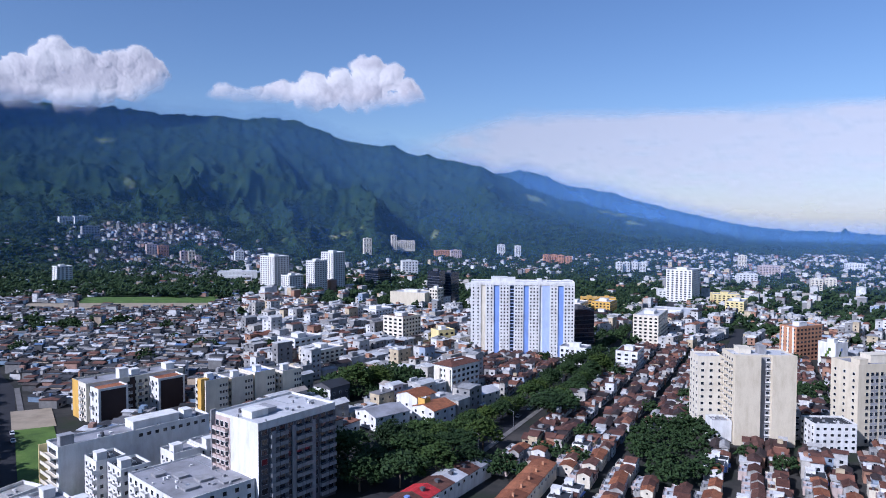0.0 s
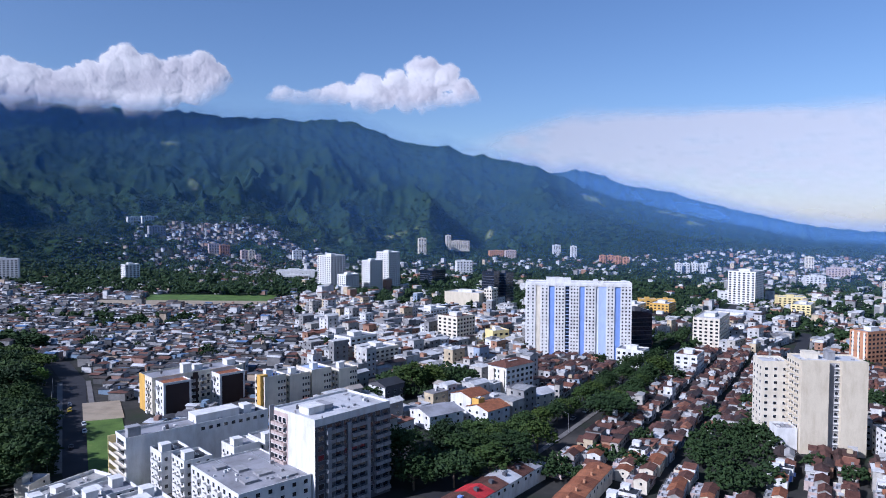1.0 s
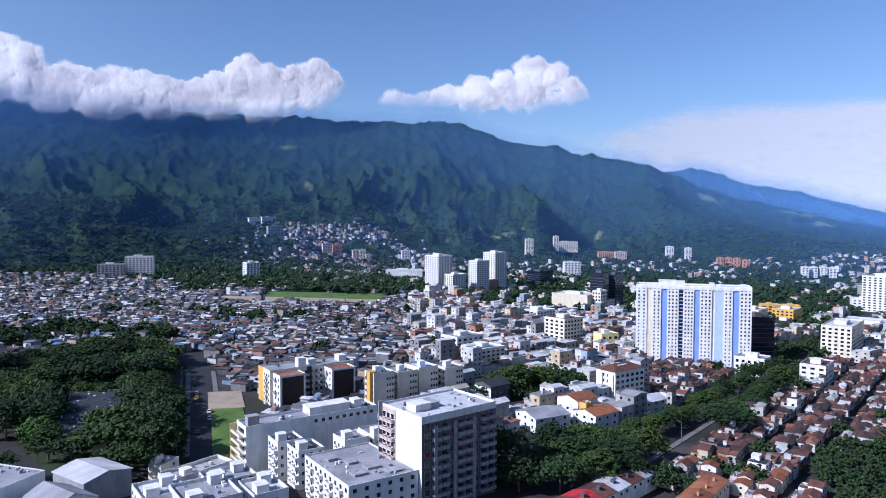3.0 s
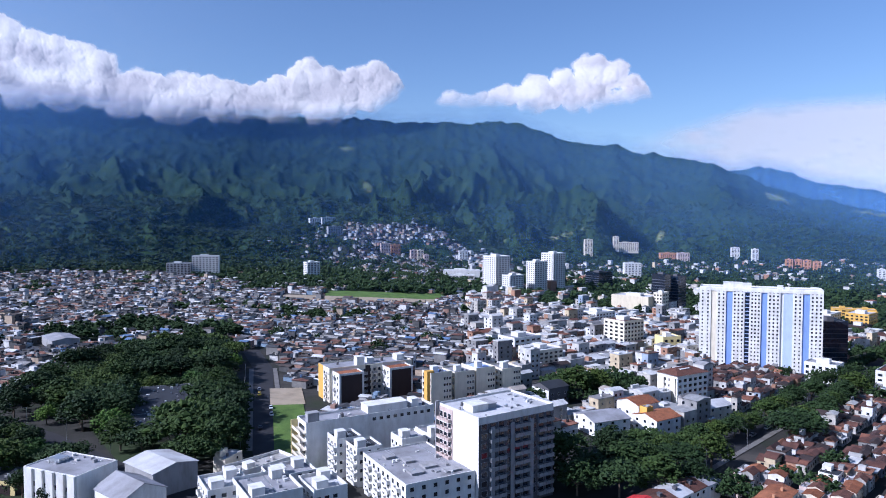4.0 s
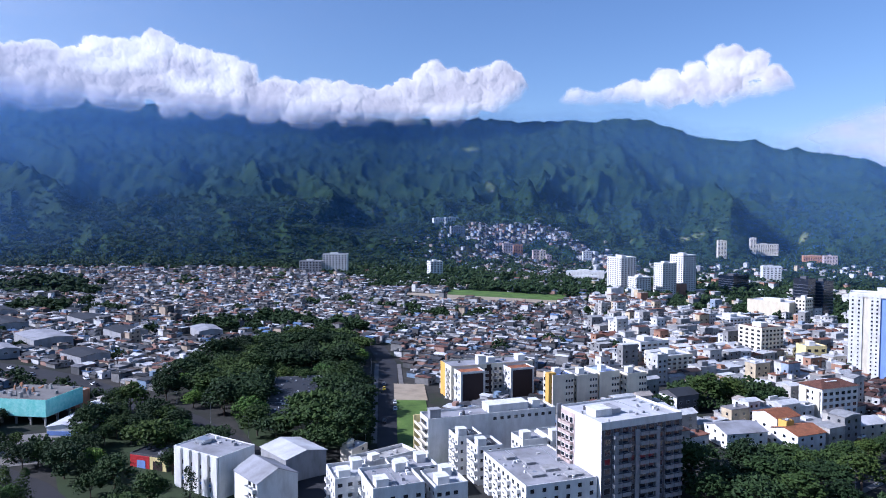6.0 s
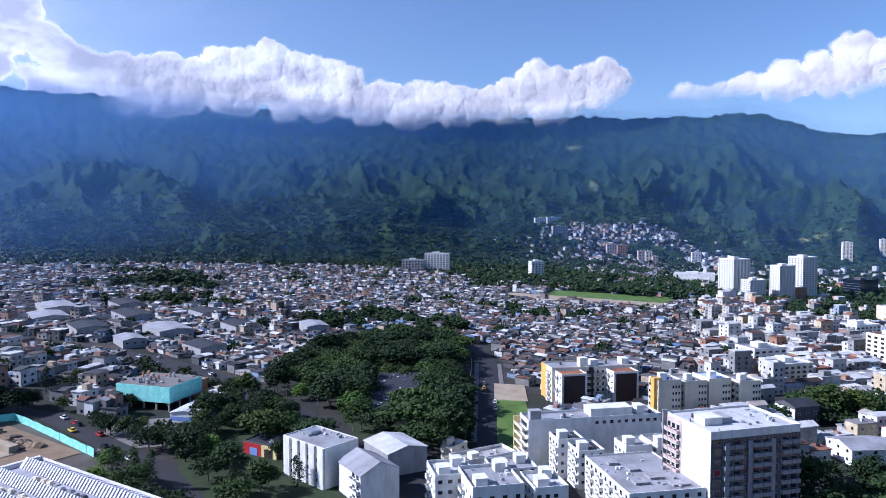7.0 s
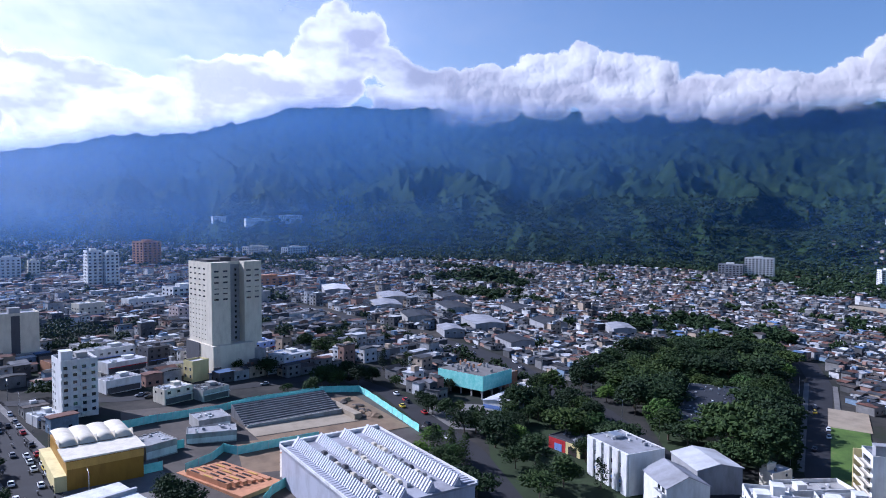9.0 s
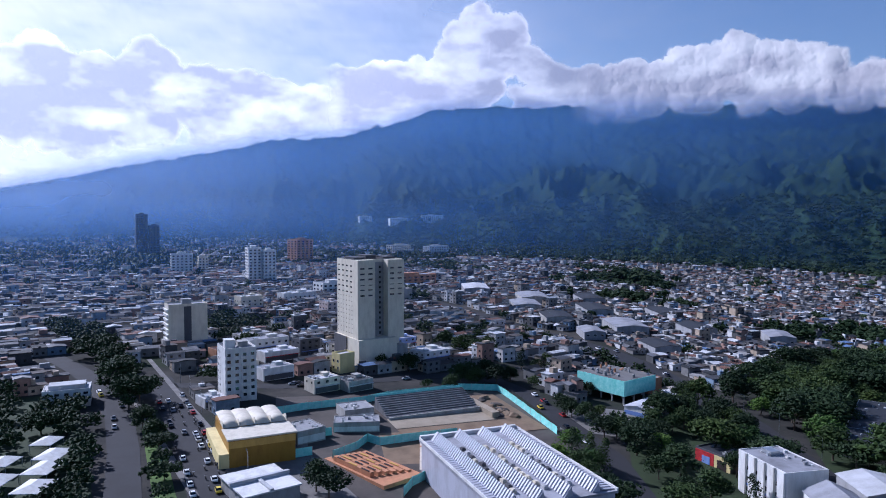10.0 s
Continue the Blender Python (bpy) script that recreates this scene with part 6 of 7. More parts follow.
def leaf(verts, faces, c, r, rnd):
    k = len(verts)
    a = Vector((rnd.uniform(-1, 1), rnd.uniform(-1, 1), rnd.uniform(-.6, .6))).normalized() * r
    b = Vector((rnd.uniform(-1, 1), rnd.uniform(-1, 1), rnd.uniform(-.6, .6))).normalized() * r * 0.6
    c = Vector(c)
    for p in (c - a, c + b, c + a, c - b):
        verts.append(tuple(p))
    faces.append((k, k + 1, k + 2, k + 3))


def limb(bm, a, b, r0, r1, n=6):
    d = Vector(b) - Vector(a)
    m = Matrix.Translation((Vector(a) + Vector(b)) / 2) @ d.to_track_quat("Z", "Y").to_matrix().to_4x4()
    bmesh.ops.create_cone(bm, cap_ends=True, segments=n, radius1=r0, radius2=r1, depth=d.length, matrix=m)


def tree_model(seed, height, spread, kind="broad", mat=None, clumps=380):
    """Trunk, limbs and a crown of many tufts in several lobes; kinds: broad, umbrella, column."""
    rnd = random.Random(seed)
    e = new("tree")
    bm = bmesh.new()
    fork = height * {"broad": 0.33, "umbrella": 0.5, "column": 0.16}[kind]
    limb(bm, (0, 0, -1), (0.1, 0, fork), height * 0.032, height * 0.022, 8)
    lobes = []
    n = {"broad": 8, "umbrella": 9, "column": 6}[kind]
    for i in range(n):
        a = i * 2.4 + rnd.uniform(-.4, .4)
        q = math.sqrt((i + 0.4) / n)
        if kind == "column":
            c = (rnd.uniform(-.15, .15) * spread, rnd.uniform(-.15, .15) * spread, height * (0.2 + 0.75 * i / n))
            lr = spread * 0.5 * (1.1 - 0.85 * i / n)
        else:
            top = height * (0.86 if kind == "umbrella" else 0.9) - q * q * height * (0.12 if kind == "umbrella" else 0.36) * rnd.uniform(.7, 1.3)
            c = (math.cos(a) * q * spread * 0.4, math.sin(a) * q * spread * 0.4, top - height * 0.08)
            lr = spread * rnd.uniform(0.19, 0.28)
            limb(bm, (0.1, 0, fork * 0.96), (c[0] * 0.85, c[1] * 0.85, c[2] - lr * 0.3), height * 0.014, height * 0.004, 5)
        lobes.append((c, lr))
    verts, faces = [], []
    flat = {"broad": 0.8, "umbrella": 0.45, "column": 1.3}[kind]
    size = spread * 0.047
    for i in range(clumps):
        c, lr = lobes[i % n]
        d = Vector((rnd.gauss(0, 1), rnd.gauss(0, 1), rnd.gauss(0.25, 1))).normalized() * lr * rnd.uniform(0.55, 1.05)
        clump(verts, faces, (c[0] + d.x, c[1] + d.y, c[2] + d.z * flat), size * rnd.uniform(0.7, 1.5), rnd, 0.7)
    for i in range(int(clumps * 2.6)):
        c, lr = lobes[i % n]
        d = Vector((rnd.gauss(0, 1), rnd.gauss(0, 1), rnd.gauss(0.2, 1))).normalized() * lr * rnd.uniform(0.9, 1.28)
        leaf(verts, faces, (c[0] + d.x, c[1] + d.y, c[2] + d.z * flat), size * rnd.uniform(0.35, 0.7), rnd)
    part("trunk", bm, BARK, e)
    crown = mesh_object("crown", verts, faces, [mat or LEAF], e)
    return e


def palm_model(seed, height):
    rnd = random.Random(seed)
    e = new("palm_tree")
    bm = bmesh.new()
    pts = [(0.25 * math.sin(i * 0.7), 0, height * i / 6 - 0.5) for i in range(7)]
    for i in range(6):
        limb(bm, pts[i], pts[i + 1], 0.22 - i * 0.015, 0.205 - i * 0.015, 7)
    part("trunk", bm, BARK, e)
    top = Vector(pts[-1])
    for k in range(15):
        verts, faces = [], []
        a, droop = k * 2.4, rnd.uniform(0.2, 1.0)
        d = Vector((math.cos(a), math.sin(a), 0))
        s = Vector((-d.y, d.x, 0))
        L = height * 0.34
        for i in range(9):
            t = i / 8
            p = top + d * L * t + Vector((0, 0, 1)) * L * (0.45 * t - droop * 0.9 * t * t)
            w = 0.55 * math.sin(math.pi * min(1, t * 0.9 + 0.1)) + 0.05
            verts += [tuple(p + s * w - Vector((0, 0, w * 0.5))), tuple(p), tuple(p - s * w - Vector((0, 0, w * 0.5)))]
            if i:
                b = (i - 1) * 3
                faces += [(b, b + 3, b + 4, b + 1), (b + 1, b + 4, b + 5, b + 2)]
        mesh_object("frond", verts, faces, [LEAFLIGHT if k % 3 else LEAF], e)
    return e


TREE_KINDS = [("broad", 10, 10.5), ("broad", 12, 13), ("umbrella", 10, 15), ("umbrella", 12, 18), ("broad", 8, 8), ("column", 11, 5)]
MODELS = {}


EXTRA = []          # trees past the ones kept as things of their own
count = [0]


def plant(kind, x, y, scale=1.0, turn=0.0, label="", group="trees"):
    count[0] += 1
    if count[0] > 298 or math.hypot(x, y) > 470:
        EXTRA.append((x, y, 5.5 * scale))
        return None
    m = pose(x, y, float(ground_z(x, y)) - 0.1, 0, 0, turn) @ Matrix.Diagonal((scale, scale, scale * (0.9 + 0.2 * ((x * 7.3 + y * 3.1) % 1)), 1))
    if kind not in MODELS:
        if kind == "palm":
            ob = palm_model(91, 11)
        elif kind == "lilac":
            ob = tree_model(55, 8, 9, "broad", LILAC)
        elif kind == "light":
            ob = tree_model(66, 8.5, 9.5, "broad", LEAFLIGHT)
        else:
            k, h, s = TREE_KINDS[kind]
            ob = tree_model(11 + kind, h, s, k)
        ob.matrix_basis = m
        MODELS[kind] = ob
    else:
        base = MODELS[kind]
        ob = copy_thing(base, Matrix.Identity(4))
        ob.matrix_basis = m
    what = {"palm": "tall palm with drooping feathery fronds", "lilac": "jacaranda-like tree in lilac bloom", "light": "fresh light-green leafy tree"}.get(kind)
    if what is None:
        what = {"broad": "dense dark-green broadleaf tree", "umbrella": "wide spreading dark-green shade tree", "column": "narrow upright dark-green tree"}[TREE_KINDS[kind][0]]
    return tagged(ob, label or what, "palm" if kind == "palm" else "tree", group)


def in_poly(x, y, poly):
    c = False
    for (x0, y0), (x1, y1) in zip(poly, poly[1:] + poly[:1]):
        if (y0 > y) != (y1 > y) and x < (x1 - x0) * (y - y0) / (y1 - y0) + x0:
            c = not c
    return c


WOODS = []          # polygons and circles where houses keep off
planted = []
LANES = [(8.0, [(-172, 141), (-212, 156)]), (9.0, [(-140, 104), (-165, 112), (-183, 117), (-209, 124), (-236, 125), (-262, 126), (-292, 127), (-325, 118)]), (13.0, [(-104, 174), (-141, 221), (-164, 252), (-223, 346), (-262, 392)])]


def in_lane(x, y):
    for w, pts in LANES:
        for a, b in zip(pts, pts[1:]):
            dx, dy = b[0] - a[0], b[1] - a[1]
            t = min(1, max(0, ((x - a[0]) * dx + (y - a[1]) * dy) / (dx * dx + dy * dy)))
            if math.hypot(x - a[0] - t * dx, y - a[1] - t * dy) < w:
                return True
    return False


def wood(poly, gap, kinds, seed, group, light=0.0, scale=(0.8, 1.25), pad=1.0):
    rnd = random.Random(seed)
    WOODS.append(poly)
    xs, ys = [p[0] for p in poly], [p[1] for p in poly]
    for _ in range(int((max(xs) - min(xs)) * (max(ys) - min(ys)) / gap ** 2 * 9)):
        x, y = rnd.uniform(min(xs), max(xs)), rnd.uniform(min(ys), max(ys))
        if not in_poly(x, y, poly) or in_lane(x, y) or taken(x, y, pad) or any((x - a) ** 2 + (y - b) ** 2 < gap * gap for a, b in planted):
            continue
        planted.append((x, y))
        plant("light" if rnd.random() < light else rnd.choice(kinds), x, y, rnd.uniform(*scale), rnd.uniform(0, 360), group=group)


def tree_row(a, b, gap, off, kinds, seed, group, scale=(0.8, 1.2), jitter=3.0, light=0.0):
    rnd = random.Random(seed)
    n = int(math.hypot(b[0] - a[0], b[1] - a[1]) / gap)
    d = Vector((b[0] - a[0], b[1] - a[1])).normalized()
    for i in range(n + 1):
        for s in off:
            x = a[0] + (b[0] - a[0]) * i / n - d.y * s + rnd.uniform(-jitter, jitter)
            y = a[1] + (b[1] - a[1]) * i / n + d.x * s + rnd.uniform(-jitter, jitter)
            planted.append((x, y))
            plant("light" if rnd.random() < light else rnd.choice(kinds), x, y, rnd.uniform(*scale), rnd.uniform(0, 360), group=group)


# ---- houses ----
HOUSE_WALL = island("house_walls", [(0, (0.54, 0.53, 0.51)), (0.28, (0.48, 0.45, 0.40)), (0.45, (0.26, 0.255, 0.25)), (0.68, (0.68, 0.67, 0.66)), (0.80, (0.36, 0.20, 0.13)), (0.90, (0.55, 0.45, 0.30)), (0.96, (0.30, 0.36, 0.45))])
OLD_WALL = island("old_house_walls", [(0, (0.42, 0.415, 0.41)), (0.2, (0.22, 0.215, 0.21)), (0.38, (0.09, 0.09, 0.092)), (0.55, (0.68, 0.67, 0.66)), (0.70, (0.36, 0.22, 0.17)), (0.80, (0.48, 0.38, 0.28)), (0.92, (0.22, 0.30, 0.40))], dirt=0.5)
ROOF_MIX = island("town_roofs", [(0, (0.06, 0.062, 0.070)), (0.20, (0.14, 0.14, 0.152)), (0.34, (0.026, 0.028, 0.032)), (0.52, (0.62, 0.62, 0.63)), (0.64, (0.17, 0.08, 0.058)), (0.78, (0.085, 0.068, 0.060)), (0.88, (0.30, 0.29, 0.285)), (0.975, (0.11, 0.18, 0.32))], dirt=0.6)
ROOF_CLAY = island("clay_roofs", [(0, (0.13, 0.06, 0.045)), (0.3, (0.085, 0.045, 0.038)), (0.5, (0.20, 0.085, 0.055)), (0.64, (0.055, 0.038, 0.035)), (0.82, (0.28, 0.125, 0.075)), (0.90, (0.42, 0.41, 0.39))], dirt=0.6)
ROOF_PALE = island("pale_roofs", [(0, (0.55, 0.55, 0.55)), (0.3, (0.33, 0.33, 0.33)), (0.5, (0.66, 0.65, 0.63)), (0.68, (0.22, 0.21, 0.21)), (0.8, (0.25, 0.11, 0.07)), (0.92, (0.40, 0.35, 0.30))], dirt=0.5)


class Heap:
    """Collects many small solids into one mesh."""

    def __init__(self):
        self.v, self.f, self.m = [], [], []

    def box(self, o, ex, ey, x0, x1, y0, y1, z0, z1, mi, bottom=False):
        k = len(self.v)
        for z in (z0, z1):
            for a, b in ((x0, y0), (x1, y0), (x1, y1), (x0, y1)):
                self.v.append((o[0] + ex[0] * a + ey[0] * b, o[1] + ex[1] * a + ey[1] * b, z))
        q = [(4, 5, 6, 7), (0, 1, 5, 4), (1, 2, 6, 5), (2, 3, 7, 6), (3, 0, 4, 7)]
        for f in q + ([(3, 2, 1, 0)] if bottom else []):
            self.f.append(tuple(k + i for i in f))
            self.m.append(mi)

    def wedge(self, o, ex, ey, lx, ly, z, rise, over, mi, along_x):
        """A pitched roof as a closed prism."""
        k = len(self.v)
        if along_x:
            pts = ((-over, -over, 0), (lx + over, -over, 0), (lx + over, ly + over, 0), (-over, ly + over, 0), (-over, ly / 2, rise), (lx + over, ly / 2, rise))
            fs = ((0, 1, 5, 4), (2, 3, 4, 5), (0, 4, 3), (1, 2, 5), (3, 2, 1, 0))
        else:
            pts = ((-over, -over, 0), (lx + over, -over, 0), (lx + over, ly + over, 0), (-over, ly + over, 0), (lx / 2, -over, rise), (lx / 2, ly + over, rise))
            fs = ((0, 4, 5, 3), (1, 2, 5, 4), (0, 1, 4), (2, 3, 5), (3, 2, 1, 0))
        for a, b, c in pts:
            self.v.append((o[0] + ex[0] * a + ey[0] * b, o[1] + ex[1] * a + ey[1] * b, z + c))
        for f in fs:
            self.f.append(tuple(k + i for i in f))
            self.m.append(mi)

    def done(self, name, mats, label, category):
        ob = mesh_object(name, self.v, self.f, mats, index=self.m)
        return tagged(ob, label, category, kind="stuff")


def zone_of(x, y):
    """Which district a spot belongs to: grid direction, roofs, how tall."""
    r, az = math.hypot(x, y), math.degrees(math.atan2(-x, y))
    if r < 1 or az < -42 or az > 114 or y < -420:
        return None
    if az < -3 and r < 560 and x > 0:
        return "rows"
    if az > 62:
        return "left"
    if az > 16:
        return "old"
    return "mixed"


GRID = {"rows": (-25, 5.6, 8.2, 2, 34), "left": (20, 7.6, 10.5, 2, 60), "old": (88, 6.0, 9.5, 2, 56), "mixed": (-38, 8.4, 12.5, 2, 48)}


def lots():
    """All house plots of the town: x, y, azimuth, width, depth, district, random number."""
    rnd = random.Random(404)
    out = []
    for zone, (az, w, d, _, block_len) in GRID.items():
        ex, ey = heading(az), heading(az + 90)
        span = 2600
        v = -span
        row = 0
        while v < span:
            u = -span
            n = 0
            while u < span:
                ww = w * rnd.uniform(0.8, 1.45)
                x, y = ex[0] * u + ey[0] * v, ex[1] * u + ey[1] * v
                if abs(x) < 2300 and zone_of(x, y) == zone:
                    out.append((x, y, az, ww * 0.97, d * rnd.uniform(0.72, 0.98), zone, rnd.random()))
                u += ww * (1 if zone != "rows" else 1.02)
                n += 1
                if n % 11 == 0:
                    u += 7
            v += d if row % 2 == 0 else d + {"rows": 4.0, "old": 4.0, "left": 4.5, "mixed": 5.5}[zone]
            row += 1
    share = built_up(np.array([p[0] for p in out]), np.array([p[1] for p in out]))
    gaps = [p for p, q in zip(out, share) if p[6] >= q]
    return [p for p, q in zip(out, share) if p[6] < q], gaps


def free(x, y, w, d, az):
    ex, ey = heading(az), heading(az + 90)
    for a, b in ((0, 0), (1, 0), (0, 1), (1, 1), (.5, .5)):
        px, py = x + ex[0] * w * a + ey[0] * d * b, y + ex[1] * w * a + ey[1] * d * b
        if taken(px, py, 1.0) or any(in_poly(px, py, p) for p in WOODS):
            return False
    return True


def house_model(i):
    """A small town house: wall, roof, windows, door; some with a roof tank."""
    rnd = random.Random(700 + i)
    w, d = rnd.uniform(6.6, 8.6), rnd.uniform(9.5, 12)
    storeys = 1 if i % 4 == 3 else 2
    h = storeys * 2.8 + rnd.uniform(0.1, 0.5)
    e = new("house")
    wall = (WHITE, CREAM, CONCRETE, PINK, WHITE, CREAM, WHITE, CONCRETE, GREY, CREAM)[i]
    if i < 6:
        back = d * rnd.uniform(0.28, 0.42)
        gable(e, w, d - back, h, rnd.uniform(0.9, 1.5), wall, (TERRACOTTA, ORANGEROOF, TERRACOTTA)[i % 3], "x" if i % 3 else "y", 0.3, 0.14)
        low = h * rnd.uniform(0.5, 0.85)
        part("rear_wall", shell_walls(w * 0.96, back, low, 0.5, 0.16, -3.0), (CREAM, CONCRETE, PINK)[i % 3], e, m=pose(w * 0.02, d - back + 0.35, 0))
        part("rear_roof", boxes((0.2, w * 0.55, 0.2, back - 0.2, low + 0.02, low + 0.12)), (TERRACOTTA, CONCRETE, PALEROOF)[i % 3], e, m=pose(w * 0.02, d - back + 0.35, 0))
        part("patio_cover", boxes((w * 0.55, w * 0.9, 0.3, back * 0.7, low + 0.5, low + 0.6)), (PALEROOF, FLATROOF)[i % 2], e, m=pose(w * 0.02, d - back + 0.35, 0))
        tank(e, w * 0.3, d - back * 0.4, low + 0.12, 0.5)
    else:
        t = 0.18
        p = rnd.uniform(0.2, 0.5)
        part("wall", shell_walls(w, d, h, p, t, -3.0), wall, e)
        part("roof", boxes((t, w - t, t, d - t, h + 0.01, h + 0.1)), (FLATROOF, PALEROOF, DARKROOF, HALLROOF)[i % 4], e)
        part("shop_front", boxes((0.5, w - 0.5, -0.07, 0, 0.1, 2.4), (-0.07, 0, 0.5, d - 0.5, 0.1, 2.4)), DARKGREY, e, "dark shop front")
        part("awning", boxes((0.2, w - 0.2, -1.3, 0, 2.6, 2.75)), (REDROOF, PALEROOF, BLUE, WHITE)[i % 4], e, "street awning")
        part("roof_house", boxes((w * 0.5, w - 0.5, d * 0.5, d - 0.5, h + 0.1, h + 2.4), (w * 0.5 - 0.2, w - 0.3, d * 0.5 - 0.2, d - 0.3, h + 2.4, h + 2.55)), wall, e)
        tank(e, w * 0.25, d * 0.7, h + 0.1, 0.6)
    for s in range(storeys):
        for u in (0.27, 0.73):
            if s == 0 and u > 0.5:
                continue
            part("window", window_mesh(1.5, 1.25, WHITE, GLASS), None, e, m=face_pose("R", w * u, 0.95 + s * 2.8, w, d))
        part("window", window_mesh(1.2, 1.2, WHITE, GLASS), None, e, m=face_pose("L", d * 0.3, 0.95 + s * 2.8, w, d))
    part("door", boxes((w * 0.66, w * 0.66 + 1.0, -0.05, 0.02, 0, 2.1)), MAROON, e, "dark door")
    return e, w, d


HOUSE_LABELS = {0: "white two-storey house with a terracotta gable roof", 1: "cream house with an orange tiled roof", 2: "white house with weathered clay tiles",
                3: "pinkish one-storey house with a tiled roof", 4: "white house with a faded terracotta roof", 5: "cream house with orange roof tiles",
                6: "white flat-roofed house with a roof room", 7: "concrete flat-roofed house with a roof tank", 8: "grey rendered parapet house with a roof room", 9: "cream parapet house with a dark tank"}


def town():
    models = [house_model(i) for i in range(10)]
    first = [True] * 10
    old, mixed = Heap(), Heap()
    rnd = random.Random(9)
    near = 0
    built, gaps = lots()
    cand = [p for p in built if math.hypot(p[0], p[1]) > (245 if math.atan2(-p[0], p[1]) > 0.1 else 185) and free(p[0], p[1], p[3], p[4], p[2])]
    cand.sort(key=lambda p: math.hypot(p[0], p[1]))
    yards = [(p[0], p[1]) for p in gaps if math.hypot(p[0], p[1]) > 330 and p[6] * 7919 % 1 < (0.75 if math.hypot(p[0], p[1]) < 1300 else 0.3)
             and not taken(p[0], p[1], 3) and ground_z(p[0], p[1]) < 140]
    for x, y, az, w, d, zone, q in cand:
        r = math.hypot(x, y)
        az += rnd.uniform(-3, 3)
        x, y = x + rnd.uniform(-0.8, 0.8), y + rnd.uniform(-0.8, 0.8)
        ex, ey = heading(az), heading(az + 90)
        z = float(plain_z(x, y)) if r < 1050 else float(ground_z(x, y))
        if near < 155:
            near += 1
            if zone == "rows":
                i = rnd.choice((0, 0, 2, 4, 4, 1, 5, 3, 2, 6))
            else:
                i = rnd.choice((6, 7, 8, 9, 7, 2, 9, 3))
            e, mw, md = models[i]
            m = pose(x, y, z, 0, 0, 90 + az) @ Matrix.Diagonal((w / mw, d / md, rnd.uniform(0.75, 1.3) * (0.66 if zone == "rows" else 1.0), 1))
            if first[i]:
                ob, first[i] = e, False
            else:
                ob = copy_thing(e, Matrix.Identity(4))
            ob.matrix_basis = m
            tagged(ob, HOUSE_LABELS[i], "house", "houses of the " + {"rows": "terraced rows", "left": "avenue side", "old": "old quarter", "mixed": "centre"}[zone])
            continue
        heap = old if zone in ("old", "left") else mixed
        roof_mi = {"rows": 1, "old": 2, "left": 2, "mixed": 3}[zone]
        if zone == "mixed" and rnd.random() < 0.25:
            roof_mi = 1
        tall = {"rows": (2.6, 4.6), "old": (2.8, 5.4), "left": (3.2, 6.5), "mixed": (4, 10)}[zone]
        h = rnd.uniform(*tall) * (1.8 if rnd.random() < (0.12 if zone == "mixed" else 0.06) else 1)
        if r > 1150:
            h, w, d = h * 0.75, w * 0.82, d * 0.82
        wi = 5 if heap is old else 0
        pitched = {"rows": 0.8, "old": 0.6, "left": 0.5, "mixed": 0.35}[zone]
        cut = rnd.uniform(0.4, 0.75) * d if r < 1000 else d
        for y0, y1, hh in ((0, cut, h), (cut, d, h * rnd.uniform(0.6, 1.1))):
            if y1 - y0 < 1.2:
                continue
            heap.box((x + ey[0] * y0, y + ey[1] * y0), ex, ey, 0, w, 0, y1 - y0, z - 4, z + hh, wi)
            if rnd.random() < pitched:
                heap.wedge((x + ey[0] * y0, y + ey[1] * y0), ex, ey, w, y1 - y0, z + hh, rnd.uniform(0.4, 1.1) if heap is old else rnd.uniform(0.6, 1.6), 0.45, roof_mi, rnd.random() < 0.7)
            else:
                heap.box((x + ey[0] * y0, y + ey[1] * y0), ex, ey, -0.35, w + 0.35, -0.35, y1 - y0 + 0.35, z + hh - 0.05, z + hh + 0.25, roof_mi if rnd.random() < (0.92 if heap is old else 0.7) else 3)
                if rnd.random() < 0.6:
                    a, b, up = rnd.uniform(0.05, 0.5) * w, rnd.uniform(0.05, 0.4) * (y1 - y0), rnd.uniform(0.8, 2.8)
                    o = (x + ey[0] * y0, y + ey[1] * y0)
                    heap.box(o, ex, ey, a, a + w * rnd.uniform(0.2, 0.45), b, b + (y1 - y0) * 0.5, z + hh + 0.2, z + hh + up, wi)
                if r < 700 and rnd.random() < 0.5:
                    a, b = rnd.uniform(0.1, 0.8) * w, rnd.uniform(0.1, 0.8) * (y1 - y0)
                    heap.box((x + ey[0] * y0, y + ey[1] * y0), ex, ey, a, a + 1.0, b, b + 1.0, z + hh + 0.2, z + hh + 1.5, rnd.choice((0, 2, 4)))
        if r < 800:
            for s in range(max(1, int(h / 3))):
                for u in (0.25, 0.7):
                    heap.box((x, y), ex, ey, w * u - 0.6, w * u + 0.6, -0.06, 0, z + 1 + s * 2.9, z + 2.2 + s * 2.9, 4)
                    heap.box((x, y), ex, ey, -0.06, 0, d * u - 0.6, d * u + 0.6, z + 1 + s * 2.9, z + 2.2 + s * 2.9, 4)
    mats = [HOUSE_WALL, ROOF_CLAY, ROOF_MIX, ROOF_PALE, GLASS, OLD_WALL]
    old.done("houses", mats, "dense quarter of low houses with patchwork metal roofs", "houses")
    mixed.done("houses", mats, "dense white and tiled-roof houses of the centre", "houses")
    return yards


